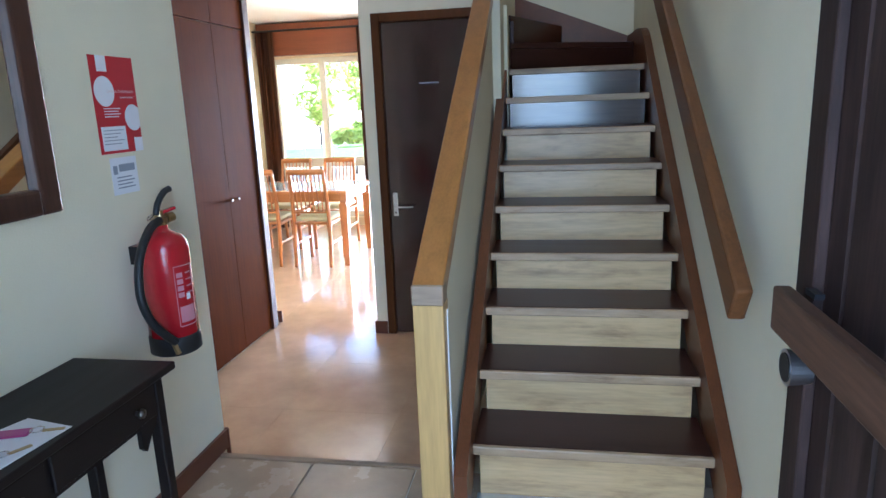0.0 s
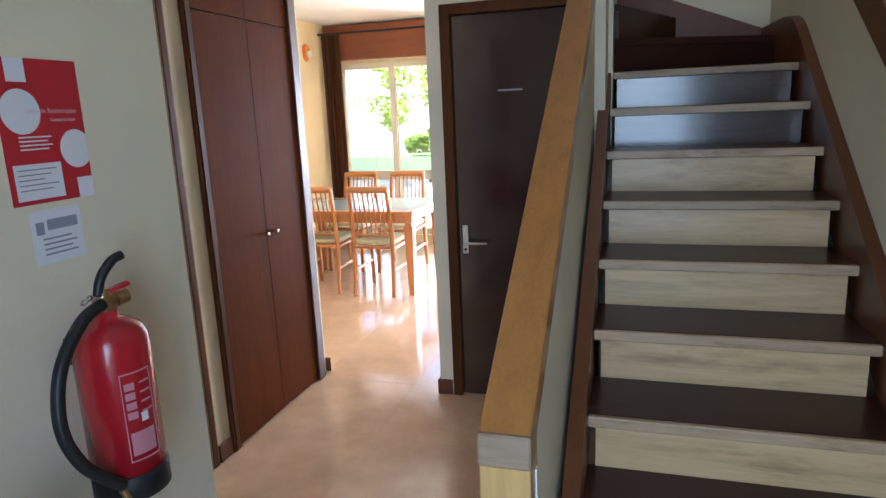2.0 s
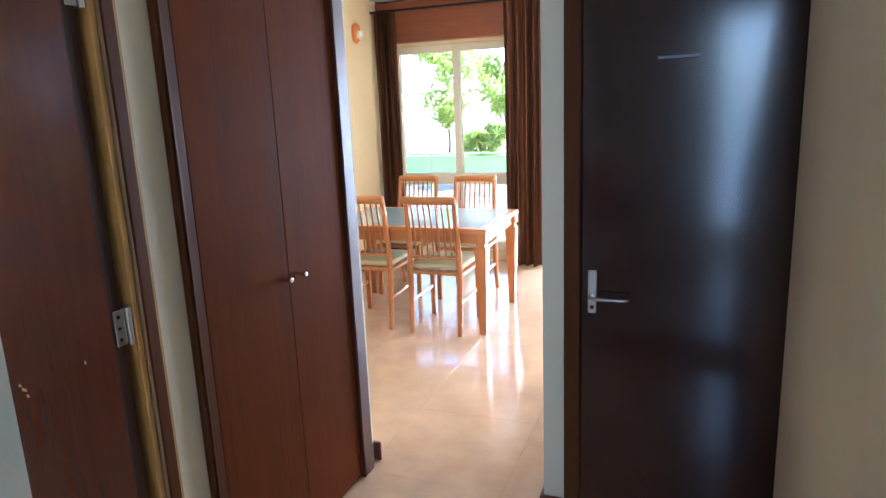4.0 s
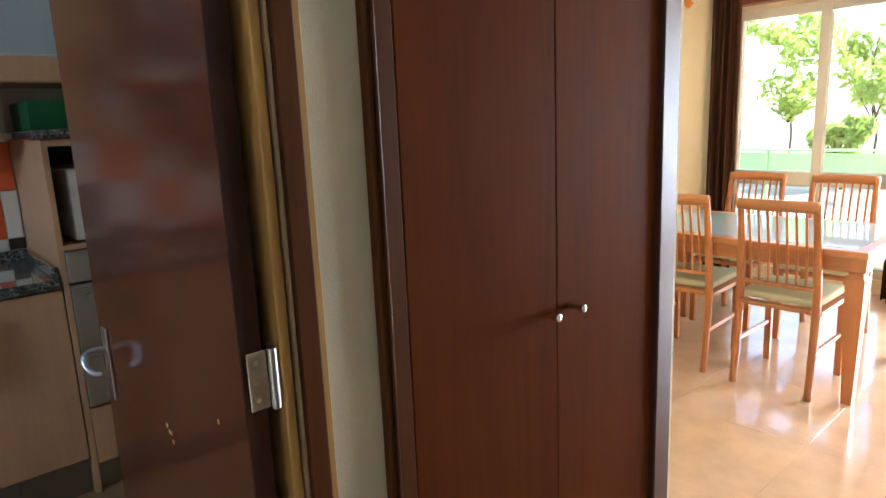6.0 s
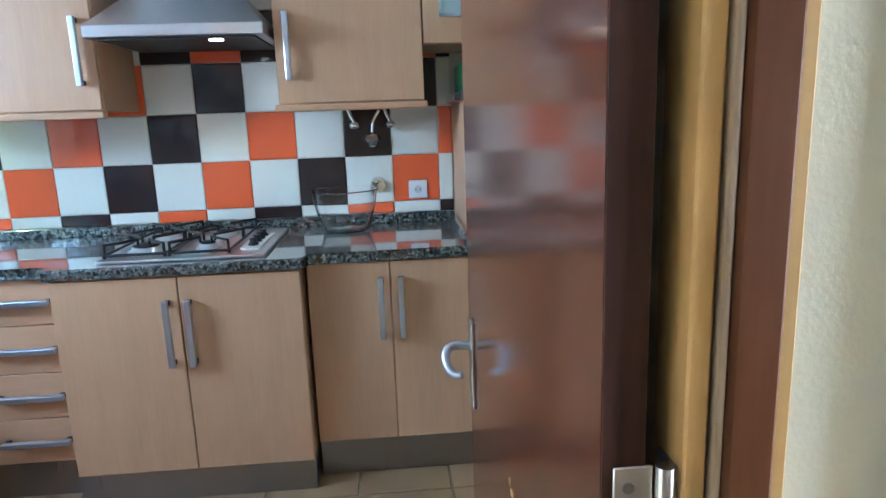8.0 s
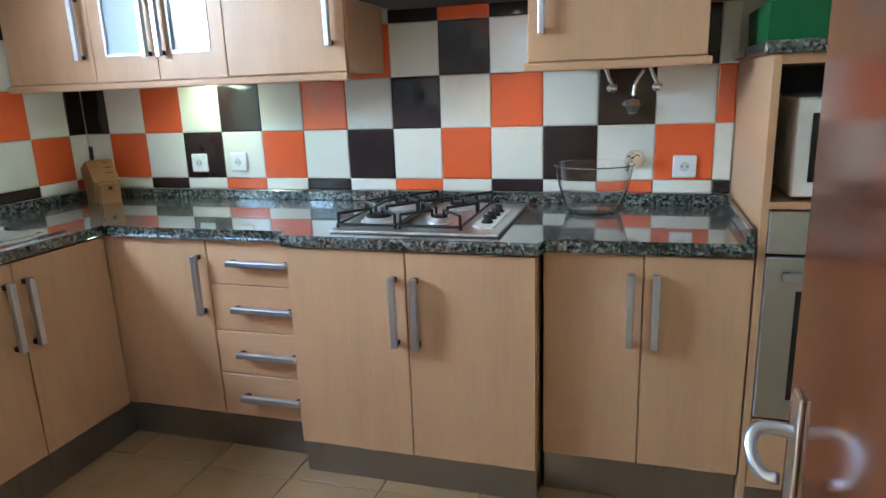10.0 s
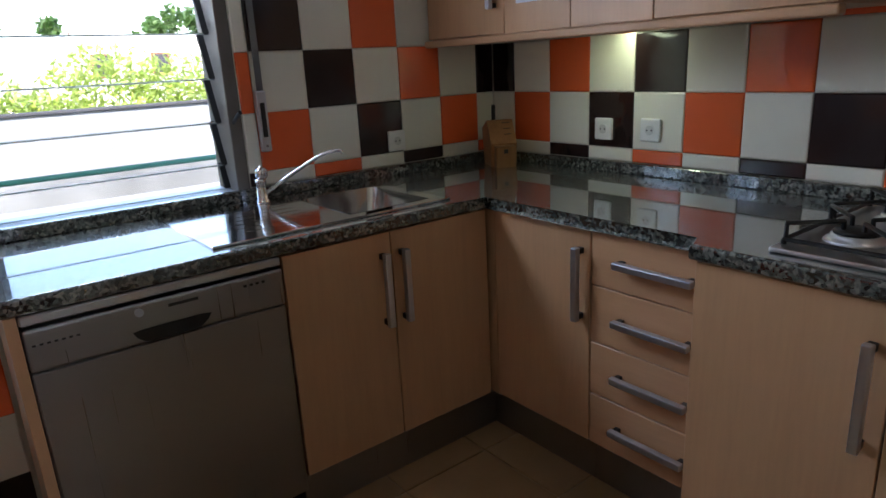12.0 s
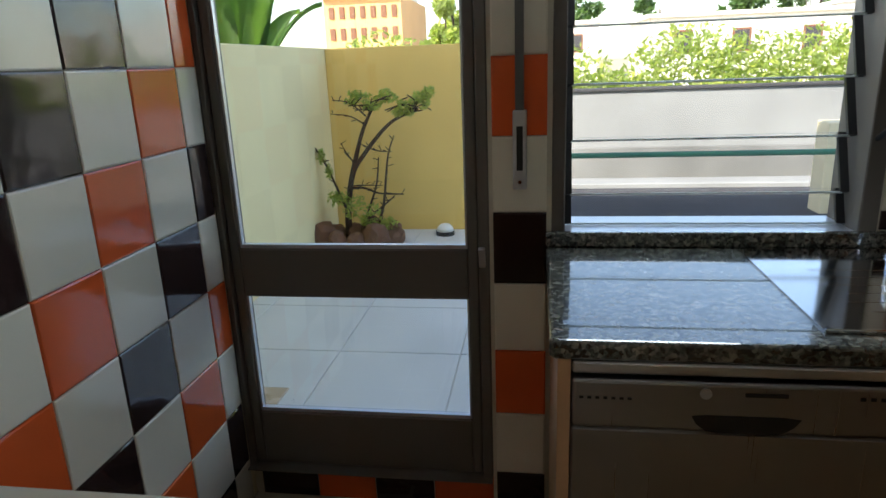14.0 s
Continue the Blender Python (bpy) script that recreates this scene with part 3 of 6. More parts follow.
def lever(parent, x, y, z, d, side, mat_plate=STEEL):
    """Long plate with a lever; d: the way it stands out of the door (unit x, y), side: the lever's way along the door."""
    dx, dy = d
    sx, sy = side
    pl = bmesh.new()
    obox(pl, (x + dx * 0.004, y + dy * 0.004, z - 0.075), (x + dx * 0.004, y + dy * 0.004, z + 0.075), 0.030, 0.008, 0.003, up=(0, 1, 0))
    plate = part("plate", pl, mat_plate, parent, "satin metal lock plate")
    tb = bmesh.new()
    b0 = Vector((x, y, z - 0.012))
    o, s = Vector((dx, dy, 0)), Vector((sx, sy, 0))
    tube(tb, [b0, b0 + o * 0.035, b0 + o * 0.05 + s * 0.015, b0 + o * 0.052 + s * 0.06, b0 + o * 0.05 + s * 0.105, b0 + o * 0.04 + s * 0.12], lambda t: 0.0075 - 0.003 * t)
    part("handle", tb, mat_plate, parent, "satin metal lever handle", True)
    part("keyhole", cyl(bmesh.new(), b0 + o * 0.006 - Vector((0, 0, 0.04)), b0 + o * 0.012 - Vector((0, 0, 0.04)), 0.007), BLACKPL, plate)


lever(door, -1.008, DDY + 0.012, 0.87, (0, -1), (1, 0))
part("print_bars", B(-0.82, -0.70, DDY + 0.009, DDY + 0.0125, 1.61, 1.618), PRINT_GREY, door, "faint small lettering")

# kitchen doorway and its open leaf
kf = thing("door_frame_kitchen", (KDX, 3.0, 0), "oak-lined kitchen doorway with dark mahogany casing", "door frame")
tagged(kf, kind="structure")
part("lining", B(KDX - 0.042, KDX + 0.009, 2.955, 2.972, 0, 2.04, bevel=0.002), JAMB, kf, "light oak lining")
part("lining_core", B(KDX - 0.085, KDX - 0.001, 2.9725, 2.9905, 0, 2.04), JAMB, kf)
part("bead", B(KDX + 0.0005, KDX + 0.014, 2.9745, 2.9815, 0, 2.06, bevel=0.003, seg=2), wood("pale_worn_bead", (0.36, 0.25, 0.15), 0.4, "z"), kf, "pale worn bead along the casing")
part("casing", B(KDX + 0.0005, KDX + 0.016, 2.982, 3.020, 0, 2.10, bevel=0.004), TRIM, kf)
# Thin strip on the cream wall, painting in the shade beside the casing.
part("backing_strip", B(KDX + 0.0005, KDX + 0.007, 3.0205, 3.034, 0, 2.10, bevel=0.002), JAMB, kf, "oak-coloured strip standing in for shade beside the casing")
part("lining", B(KDX - 0.1, KDX - 0.004, 2.271, 2.30, 0, 2.04, bevel=0.003), JAMB, kf, "light oak lining")
part("lining_head", B(KDX - 0.1, KDX - 0.004, 2.30, 2.958, 2.0, 2.04, bevel=0.003), JAMB, kf, "light oak lining")
kd = thing("door_kitchen", (-2.075, 2.935, 0), "polished red-brown door standing open into the kitchen", "door")
tagged(kd, kind="structure")
LX, LD = -1.968, 0.712
part("leaf", prism(bmesh.new(), [(LX, 2.900), (LX - LD, 2.888), (LX - LD - 0.001, 2.921), (LX - 0.001, 2.933)], "z", 0.01, 2.0), KDOOR, kd)
part("hinge_edge", B(LX + 0.0005, LX + 0.003, 2.9005, 2.9325, 0.01, 2.0), wood("dark_door_edge", (0.045, 0.014, 0.008), 0.5), kd, "dark red edge of the door")
HX_, HY_ = LX - LD + 0.045, 2.889
part("plate", obox(bmesh.new(), (HX_, HY_ - 0.003, 0.79), (HX_, HY_ - 0.003, 0.955), 0.034, 0.006, 0.002, up=(0, 1, 0)), STEEL, kd, "satin metal lock plate")
part("handle", tube(bmesh.new(), [(HX_, HY_ - 0.004, 0.905), (HX_, HY_ - 0.030, 0.909), (HX_ + 0.004, HY_ - 0.046, 0.905), (HX_ + 0.014, HY_ - 0.052, 0.892), (HX_ + 0.026, HY_ - 0.048, 0.877), (HX_ + 0.036, HY_ - 0.038, 0.868), (HX_ + 0.042, HY_ - 0.026, 0.870)], lambda t: 0.0082 - 0.0015 * t, 12), SATIN, kd, "curled satin metal lever", True)
for zz in (1.012, 0.22, 1.78):
    h = part("hinge", B(LX + 0.0035, LX + 0.0060, 2.908, 2.938, zz - 0.044, zz + 0.044, bevel=0.001), STEEL, kd, "steel butt hinge")
    part("pin", cyl(bmesh.new(), (LX + 0.010, 2.945, zz - 0.046), (LX + 0.010, 2.945, zz + 0.046), 0.0068, n=14), STEEL, h)
    part("frame_leaf", B(LX - 0.02, LX + 0.0095, 2.9518, 2.9545, zz - 0.044, zz + 0.044), STEEL, h, "hinge leaf on the lining")
    for s_ in (-0.028, 0, 0.028):
        part("screw", cyl(bmesh.new(), (LX + 0.006, 2.919, zz + s_), (LX + 0.0075, 2.919, zz + s_), 0.0045, n=12), CHROME, h)
for px, pz, ln_ in ((LX - 0.345, 0.832, 0.010), (LX - 0.335, 0.822, 0.016), (LX - 0.322, 0.806, 0.009), (LX - 0.10, 0.92, 0.005)):
    part("scratch", B(px, px + ln_, 2.8985 + (px - LX) * 0.0168, 2.8996 + (px - LX) * 0.0168, pz, pz + 0.008), JAMB, kd, "chipped paint mark")

# wardrobe
wr = thing("wardrobe", (KDX, 3.62, 0), "built-in mahogany wardrobe with two tall doors and top cupboards", "wardrobe")
part("frame_post", B(KDX + 0.0005, KDX + 0.02, 3.130, 3.143, 0, CEIL, bevel=0.003), TRIM, wr)
part("frame_bead", B(KDX + 0.0005, KDX + 0.024, 3.1435, 3.150, 0, CEIL, bevel=0.003, seg=2), TRIM, wr)
part("frame_post", B(KDX + 0.0005, KDX + 0.019, 3.1505, 3.186, 0, CEIL, bevel=0.003), TRIM, wr)
part("frame_post", B(KDX + 0.0005, KDX + 0.03, 3.972, 4.048, 0, CEIL, bevel=0.004), wood("dark_wardrobe_edge", (0.07, 0.022, 0.012), 0.35), wr, "dark edge post")
for y0, y1, ky in ((3.1885, 3.5845, 3.540), (3.5855, 3.970, 3.624)):
    d = part("door", B(KDX + 0.0005, KDX + 0.016, y0, y1, 0.012, 1.984, bevel=0.002), CLOSET, wr)
    kb = lathe(bmesh.new(), [(0.0075, 0), (0.0065, 0.006), (0.0062, 0.028), (0.0085, 0.030), (0.0088, 0.042), (0.0072, 0.0445), (0.0, 0.0445)], (0, 0, 0), 16)
    kb.transform(Matrix.Translation((KDX + 0.015, ky, 0.969)) @ Matrix.Rotation(radians(90), 4, "Y"))
    part("knob", kb, CHROME, d, "small metal knob", True)
    part("top_door", B(KDX + 0.0005, KDX + 0.016, y0, y1, 1.988, CEIL - 0.002, bevel=0.002), CLOSET, wr)

# open entrance door
ed = thing("door_entrance", (0.50, 0.30, EZ), "old dark plank entrance door standing open with a wooden bar", "door")
tagged(ed, kind="structure")
for i in range(6):
    y0 = 0.33 + i * 0.15
    part("plank", B(0.455, 0.495, y0 + 0.002, y0 + 0.148, EZ + 0.01, 2.1, bevel=0.006), PLANK, ed)
part("back", B(0.495, 0.515, 0.335, 1.225, EZ + 0.015, 2.09), PLANK, ed)
part("edge_batten", B(0.435, 0.455, 1.15, 1.228, EZ + 0.012, 2.1, bevel=0.003), PLANK, ed)
part("bar", obox(bmesh.new(), (0.40, 1.195, 1.108), (0.40, 0.35, 1.108), 0.03, 0.082, 0.005), BARWOOD, ed, "worn wooden cross bar")
part("bolt", B(0.42, 0.436, 1.10, 1.14, 1.15, 1.16), BLACKMETAL, ed)
part("pull", cyl(bmesh.new(), (0.438, 1.145, 1.012), (0.40, 1.145, 1.012), 0.028, 0.033, 28), STEEL, ed, "round metal knob")
part("pull_recess", cyl(bmesh.new(), (0.4, 1.145, 1.012), (0.398, 1.145, 1.012), 0.026, 0.026, 28), BLACKMETAL, ed)


# ---- kitchen: worktop, units ----
CT = 0.865
FX, FY = -3.75, 0.84


def bar_handle(parent, p, q, out):
    """Flat satin bar on two dark feet."""
    o = Vector(out)
    p, q = Vector(p), Vector(q)
    h = part("handle", obox(bmesh.new(), p + o * 0.03, q + o * 0.03, 0.020, 0.020, 0.003, up=tuple(o)), SATIN, parent, "satin grey bar handle")
    d = (q - p).normalized()
    for e in (p + d * 0.012, q - d * 0.012):
        part("foot", obox(bmesh.new(), e + o * 0.001, e + o * 0.021, 0.016, 0.016), BLACKPL, h)


wt = thing("worktop", (-4.0, 0.9, 0.83), "speckled grey-green granite worktop with upstand round the corner", "worktop")
BOWL = (-3.585, -3.29, 0.40, 0.735)
bm = bmesh.new()
prism(bm, [(STX, SKY), (BOWL[0], SKY), (BOWL[0], 0.845), (-3.735, 0.845), (-3.735, 1.60), (-3.665, 1.61), (-3.665, 2.445), (-3.735, 2.455), (-3.735, 3.022), (STX, 3.022)], "z", CT - 0.038, CT)
prism(bm, [(BOWL[0], SKY), (BOWL[1], SKY), (BOWL[1], BOWL[2]), (BOWL[0], BOWL[2])], "z", CT - 0.038, CT)
prism(bm, [(BOWL[0], BOWL[3]), (BOWL[1], BOWL[3]), (BOWL[1], 0.845), (BOWL[0], 0.845)], "z", CT - 0.038, CT)
prism(bm, [(BOWL[1], SKY), (-2.385, SKY), (-2.385, 0.835), (-2.395, 0.845), (BOWL[1], 0.845)], "z", CT - 0.038, CT)


def front_edge(e):
    a, b = e.verts[0].co, e.verts[1].co
    m = (a + b) / 2
    return abs(a.z - b.z) < 1e-6 and (abs(m.y - 0.845) < 0.006 or m.x > -2.392 or (m.x > -3.74 and m.y > 0.85 and m.y < 3.0))


bmesh.ops.bevel(bm, geom=[e for e in bm.edges if front_edge(e)], offset=0.008, segments=3, affect="EDGES", profile=0.5)
top = part("slab", bm, GRANITE, wt)
part("upstand", B(STX, STX + 0.02, SKY + 0.02, 3.02, CT + 0.0005, 0.905, bevel=0.003), GRANITE, wt)
part("upstand", B(STX, -3.195, SKY, SKY + 0.02, CT + 0.0005, 0.905, bevel=0.003), GRANITE, wt)
part("upstand", B(-3.1945, -2.385, SKY, SKY + 0.02, CT + 0.0005, 0.905, bevel=0.003), GRANITE, wt)
part("side_upstand", B(-4.32, -3.76, 3.002, 3.021, CT + 0.0005, 0.905, bevel=0.003), GRANITE, wt)


def unit_y(name, y0, y1, fx, label, splits, z0=0.15, toe_x=None):
    """A base unit on the hob wall with doors between the splits."""
    u = thing(name, (-4.0, (y0 + y1) / 2, 0), label, "cabinet", "kitchen base units")
    part("body", B(STX + 0.03, fx - 0.02, y0 + 0.001, y1 - 0.001, z0, CT - 0.0385), BEECH_V, u)
    part("plinth", B(STX + 0.06, toe_x or fx - 0.04, y0 + 0.001, y1 - 0.001, 0, z0 - 0.001), STEEL_V, u, "grey metal-look plinth")
    for a, b, hy in splits:
        d = part("door", B(fx - 0.019, fx, a + 0.002, b - 0.002, z0 + 0.003, CT - 0.043, bevel=0.002), BEECH_V, u)
        if hy:
            bar_handle(d, (fx, hy, 0.515 if toe_x else 0.547), (fx, hy, 0.747 if toe_x else 0.77), (1, 0, 0))
    return u


unit_y("base_cabinet", 0.862, 1.262, FX, "beech corner base cabinet with one door", [(0.862, 1.262, 1.23)])
du = thing("drawer_unit", (-4.0, 1.43, 0), "beech drawer unit with four drawers", "drawer unit", "kitchen base units")
part("body", B(STX + 0.03, FX - 0.02, 1.264, 1.614, 0.15, CT - 0.0385), BEECH_V, du)
part("plinth", B(STX + 0.06, FX - 0.04, 1.264, 1.614, 0, 0.149), STEEL_V, du, "grey metal-look plinth")
for z0, z1 in ((0.663, 0.822), (0.489, 0.659), (0.321, 0.485), (0.153, 0.317)):
    d = part("drawer_front", B(FX - 0.019, FX, 1.265, 1.613, z0, z1, bevel=0.002), BEECH_H, du)
    zc = (z0 + z1) / 2 + 0.003
    bar_handle(d, (FX, 1.36, zc), (FX, 1.592, zc), (1, 0, 0))
unit_y("base_cabinet", 1.618, 2.435, -3.68, "wide beech hob cabinet standing proud of its neighbours", [(1.618, 2.03, 1.993), (2.03, 2.435, 2.064)], 0.12, -3.70)
unit_y("base_cabinet", 2.445, 3.025, FX, "beech base cabinet with two doors", [(2.445, 2.736, 2.701), (2.736, 3.025, 2.771)])

su = thing("sink_cabinet", (-3.4, 0.5, 0), "beech sink cabinet with two doors", "cabinet", "kitchen base units")
part("body", B(-3.755, -3.02, SKY + 0.03, FY - 0.02, 0.15, 0.66), BEECH_V, su)
part("plinth", B(-3.79, -3.02, SKY + 0.06, FY - 0.04, 0, 0.149), STEEL_V, su, "grey metal-look plinth")
for a, b, hx in ((-3.735, -3.360, -3.390), (-3.356, -3.018, -3.322)):
    d = part("door", B(a, b, FY - 0.019, FY, 0.153, CT - 0.043, bevel=0.002), BEECH_V, su)
    bar_handle(d, (hx, FY, 0.54), (hx, FY, 0.768), (0, 1, 0))
part("corner_post", B(-3.80, -3.752, 0.815, 0.861, 0.15, CT - 0.043), BEECH_V, su)
part("plinth", B(-3.85, -3.79, 0.7985, 0.863, 0, 0.149), STEEL_V, su, "grey metal-look plinth")

dw = thing("dishwasher", (-2.73, 0.5, 0), "brushed steel dishwasher built in under the worktop", "dishwasher")
part("body", B(-3.012, -2.426, SKY + 0.04, FY - 0.03, 0.02, 0.815), BLACKPL, dw)
part("door", B(-3.012, -2.426, FY - 0.029, FY + 0.002, 0.11, 0.692, bevel=0.004), STEEL_V, dw)
cp = part("control_panel", B(-3.012, -2.426, FY - 0.029, FY + 0.006, 0.694, 0.793, bevel=0.008, seg=3), STEEL_V, dw)
part("grip", prism(bmesh.new(), [(-2.816, 0.727), (-2.79, 0.730), (-2.66, 0.730), (-2.634, 0.727), (-2.642, 0.712), (-2.658, 0.699), (-2.675, 0.696), (-2.77, 0.696), (-2.788, 0.699), (-2.806, 0.712)], "y", FY + 0.005, FY + 0.0075), BLACKPL, cp, "dark grip recess")
part("kick_plate", B(-3.012, -2.426, FY - 0.05, FY - 0.03, 0.0, 0.108), BLACKPL, dw)
for i in range(7):
    part("button", B(-2.53 + i * 0.014, -2.523 + i * 0.014, FY + 0.006, FY + 0.0085, 0.755, 0.759), BLACKPL, cp)
for i in range(4):
    part("button", B(-2.96 + i * 0.016, -2.952 + i * 0.016, FY + 0.006, FY + 0.0085, 0.768, 0.774), BLACKPL, cp)
part("dial", cyl(bmesh.new(), (-2.655, FY + 0.005, 0.772), (-2.655, FY + 0.010, 0.772), 0.010), SATIN, cp)
part("badge", B(-2.79, -2.72, FY + 0.006, FY + 0.008, 0.768, 0.775), BLACKPL, cp, "small dark maker's badge")
part("trim_strip", B(-3.012, -2.426, FY - 0.02, FY + 0.002, 0.800, 0.824, bevel=0.004), STEEL, dw, "steel strip above the control panel")
solid("end_panel", B(-2.4235, -2.400, SKY + 0.001, FY, 0, CT - 0.039, bevel=0.001), BEECH_V, (-2.42, 0.5, 0), "beech end panel beside the dishwasher", "panel", "kitchen base units")

# sink
sk = thing("sink", (-3.23, 0.53, CT), "stainless steel sink with drainer set into granite", "sink")
bx0, bx1, by0, by1 = BOWL
bm = bmesh.new()
zr = CT + 0.004
box(bm, -3.63, bx0, 0.275, 0.785, CT + 0.0005, zr)
box(bm, bx0, bx1, 0.275, by0, CT + 0.0005, zr)
box(bm, bx0, bx1, by1, 0.785, CT + 0.0005, zr)
box(bm, bx1, -2.86, 0.275, 0.785, CT + 0.0005, zr)
part("rim", bm, POLISHED, sk)
depth, lean = 0.15, 0.035
lo = [(bx0 + lean, by0 + lean), (bx1 - lean, by0 + lean), (bx1 - lean, by1 - lean), (bx0 + lean, by1 - lean)]
hi = [(bx0, by0), (bx1, by0), (bx1, by1), (bx0, by1)]
part_bowl = bmesh.new()
a = [part_bowl.verts.new((x, y, zr + 0.0008)) for x, y in hi]
b = [part_bowl.verts.new((x, y, zr - depth)) for x, y in lo]
for i in range(4):
    part_bowl.faces.new((a[i], a[(i + 1) % 4], b[(i + 1) % 4], b[i]))
part_bowl.faces.new(b)
bmesh.ops.bevel(part_bowl, geom=[e for e in part_bowl.edges if not e.is_boundary], offset=0.03, segments=4, affect="EDGES", profile=0.5)
part("bowl", part_bowl, POLISHED, sk, "deep steel bowl", True)
part("bead", obox(bmesh.new(), (-2.86, 0.785, CT + 0.004), (-3.63, 0.785, CT + 0.004), 0.008, 0.008, 0.002), CHROME, sk)
for i in range(6):
    yy = 0.44 + i * 0.05
    part("drainer_rib", obox(bmesh.new(), (-3.22, yy, zr + 0.0003), (-2.96 - 0.02 * (i % 2), yy, zr + 0.0003), 0.004, 0.0008), POLISHED, sk)
part("waste", cyl(bmesh.new(), (-3.437, 0.567, zr - depth + 0.001), (-3.437, 0.567, zr - depth + 0.004), 0.035, 0.032), CHROME, sk)
tp = thing("mixer_tap", (-3.19, 0.335, zr), "chrome single-lever mixer tap with a swung spout", "tap")
part("body", lathe(bmesh.new(), [(0.024, 0), (0.024, 0.006), (0.0185, 0.012), (0.0185, 0.040), (0.0165, 0.043), (0.0165, 0.064), (0.0185, 0.067), (0.0185, 0.080), (0.0, 0.082)], (-3.19, 0.335, zr), 24), CHROME, tp, smooth=True)
part("cap", lathe(bmesh.new(), [(0.017, 0.083), (0.0205, 0.088), (0.0215, 0.108), (0.017, 0.116), (0.0, 0.118)], (-3.195, 0.338, zr), 24), CHROME, tp, "chrome lever head", True)
part("spout", tube(bmesh.new(), [(-3.198, 0.343, zr + 0.028), (-3.235, 0.365, zr + 0.058), (-3.31, 0.412, zr + 0.112), (-3.365, 0.447, zr + 0.146), (-3.395, 0.465, zr + 0.156), (-3.418, 0.478, zr + 0.157), (-3.426, 0.483, zr + 0.148)], lambda t: 0.0072 - 0.0015 * t), CHROME, tp, smooth=True)
part("lever", tube(bmesh.new(), [(-3.195, 0.338, zr + 0.110), (-3.185, 0.358, zr + 0.121), (-3.178, 0.378, zr + 0.124)], 0.006), CHROME, tp, smooth=True)

# hob
def wire(bm, pts, r):
    """A bent wire with crisp corners."""
    for p, q in zip(pts, pts[1:]):
        cyl(bm, p, q, r, n=8)
    for p in pts[1:-1]:
        bmesh.ops.create_icosphere(bm, subdivisions=1, radius=r * 1.05, matrix=Matrix.Translation(p))


hb = thing("gas_hob", (-4.02, 2.02, CT), "stainless steel four-burner gas hob with black pan supports", "hob")
part("plate", B(-4.258, -3.718, 1.762, 2.318, CT + 0.0005, CT + 0.012, bevel=0.004, seg=2), STEEL, hb)
HZ = CT + 0.012
for bx, by, br in ((-4.12, 1.875, 0.036), (-3.875, 1.875, 0.050), (-4.12, 2.09, 0.038), (-3.875, 2.09, 0.030)):
    bn = part("burner", lathe(bmesh.new(), [(br + 0.014, 0), (br + 0.010, 0.006), (br, 0.008), (br, 0.016), (br - 0.006, 0.018)], (bx, by, HZ), 24), ALU_LIGHT, hb, smooth=True)
    part("burner_cap", lathe(bmesh.new(), [(br - 0.004, 0.018), (br - 0.004, 0.024), (br - 0.012, 0.027), (0.0, 0.028)], (bx, by, HZ), 24), BLACKMETAL, bn, smooth=True)
for gy in (1.875, 2.09):
    bm = bmesh.new()
    x0, x1, y0, y1, zt2 = -4.235, -3.76, gy - 0.1, gy + 0.1, HZ + 0.045
    wire(bm, [(x0, y0, HZ + 0.010), (x1, y0, HZ + 0.010), (x1, y1, HZ + 0.010), (x0, y1, HZ + 0.010), (x0, y0, HZ + 0.010)], 0.005)
    for bx in (-4.12, -3.875):
        for sx in (-1, 1):
            for sy in (-1, 1):
                e = Vector((bx + sx * 0.112, gy + sy * 0.098, 0))
                i = Vector((bx + sx * 0.022, gy + sy * 0.020, 0))
                wire(bm, [e + Vector((0, 0, HZ + 0.009)), e + Vector((0, 0, zt2)), i + Vector((0, 0, zt2)), i + Vector((0, 0, zt2 - 0.022))], 0.005)
    for sx in (x0, x1):
        for sy in (y0, y1):
            cyl(bm, (sx, sy, HZ), (sx, sy, HZ + 0.010), 0.006, n=10)
    part("pan_support", bm, BLACKMETAL, hb, "black wire pan support")
kp = part("knob_panel", prism(bmesh.new(), [(-4.10 + 0.0, 2.215), (-3.815, 2.215), (-3.79, 2.24), (-3.79, 2.285), (-4.10, 2.285), (-4.12, 2.25)], "z", HZ, HZ + 0.006), WHITEPL, hb, "pale knob panel")
for i in range(4):
    part("knob", lathe(bmesh.new(), [(0.019, 0), (0.018, 0.006), (0.013, 0.01), (0.012, 0.024), (0.0, 0.025)], (-3.86 - i * 0.062, 2.252, HZ + 0.006), 18), BLACKPL, kp, "black gas knob", True)


# ---- upper cabinets ----
def open_frame(bm, x0, x1, outer, inner):
    """A flat frame in the plane of a wall along y: outer and inner edges as (y0, y1, z0, z1)."""
    loops = []
    for x, (a, b, c, d) in ((x0, outer), (x1, outer), (x1, inner), (x0, inner)):
        loops.append([bm.verts.new((x, y, z)) for y, z in ((a, c), (b, c), (b, d), (a, d))])
    for p, q in zip(loops, loops[1:] + loops[:1]):
        for i in range(4):
            bm.faces.new((p[i], p[(i + 1) % 4], q[(i + 1) % 4], q[i]))
    bmesh.ops.recalc_face_normals(bm, faces=bm.faces[:])


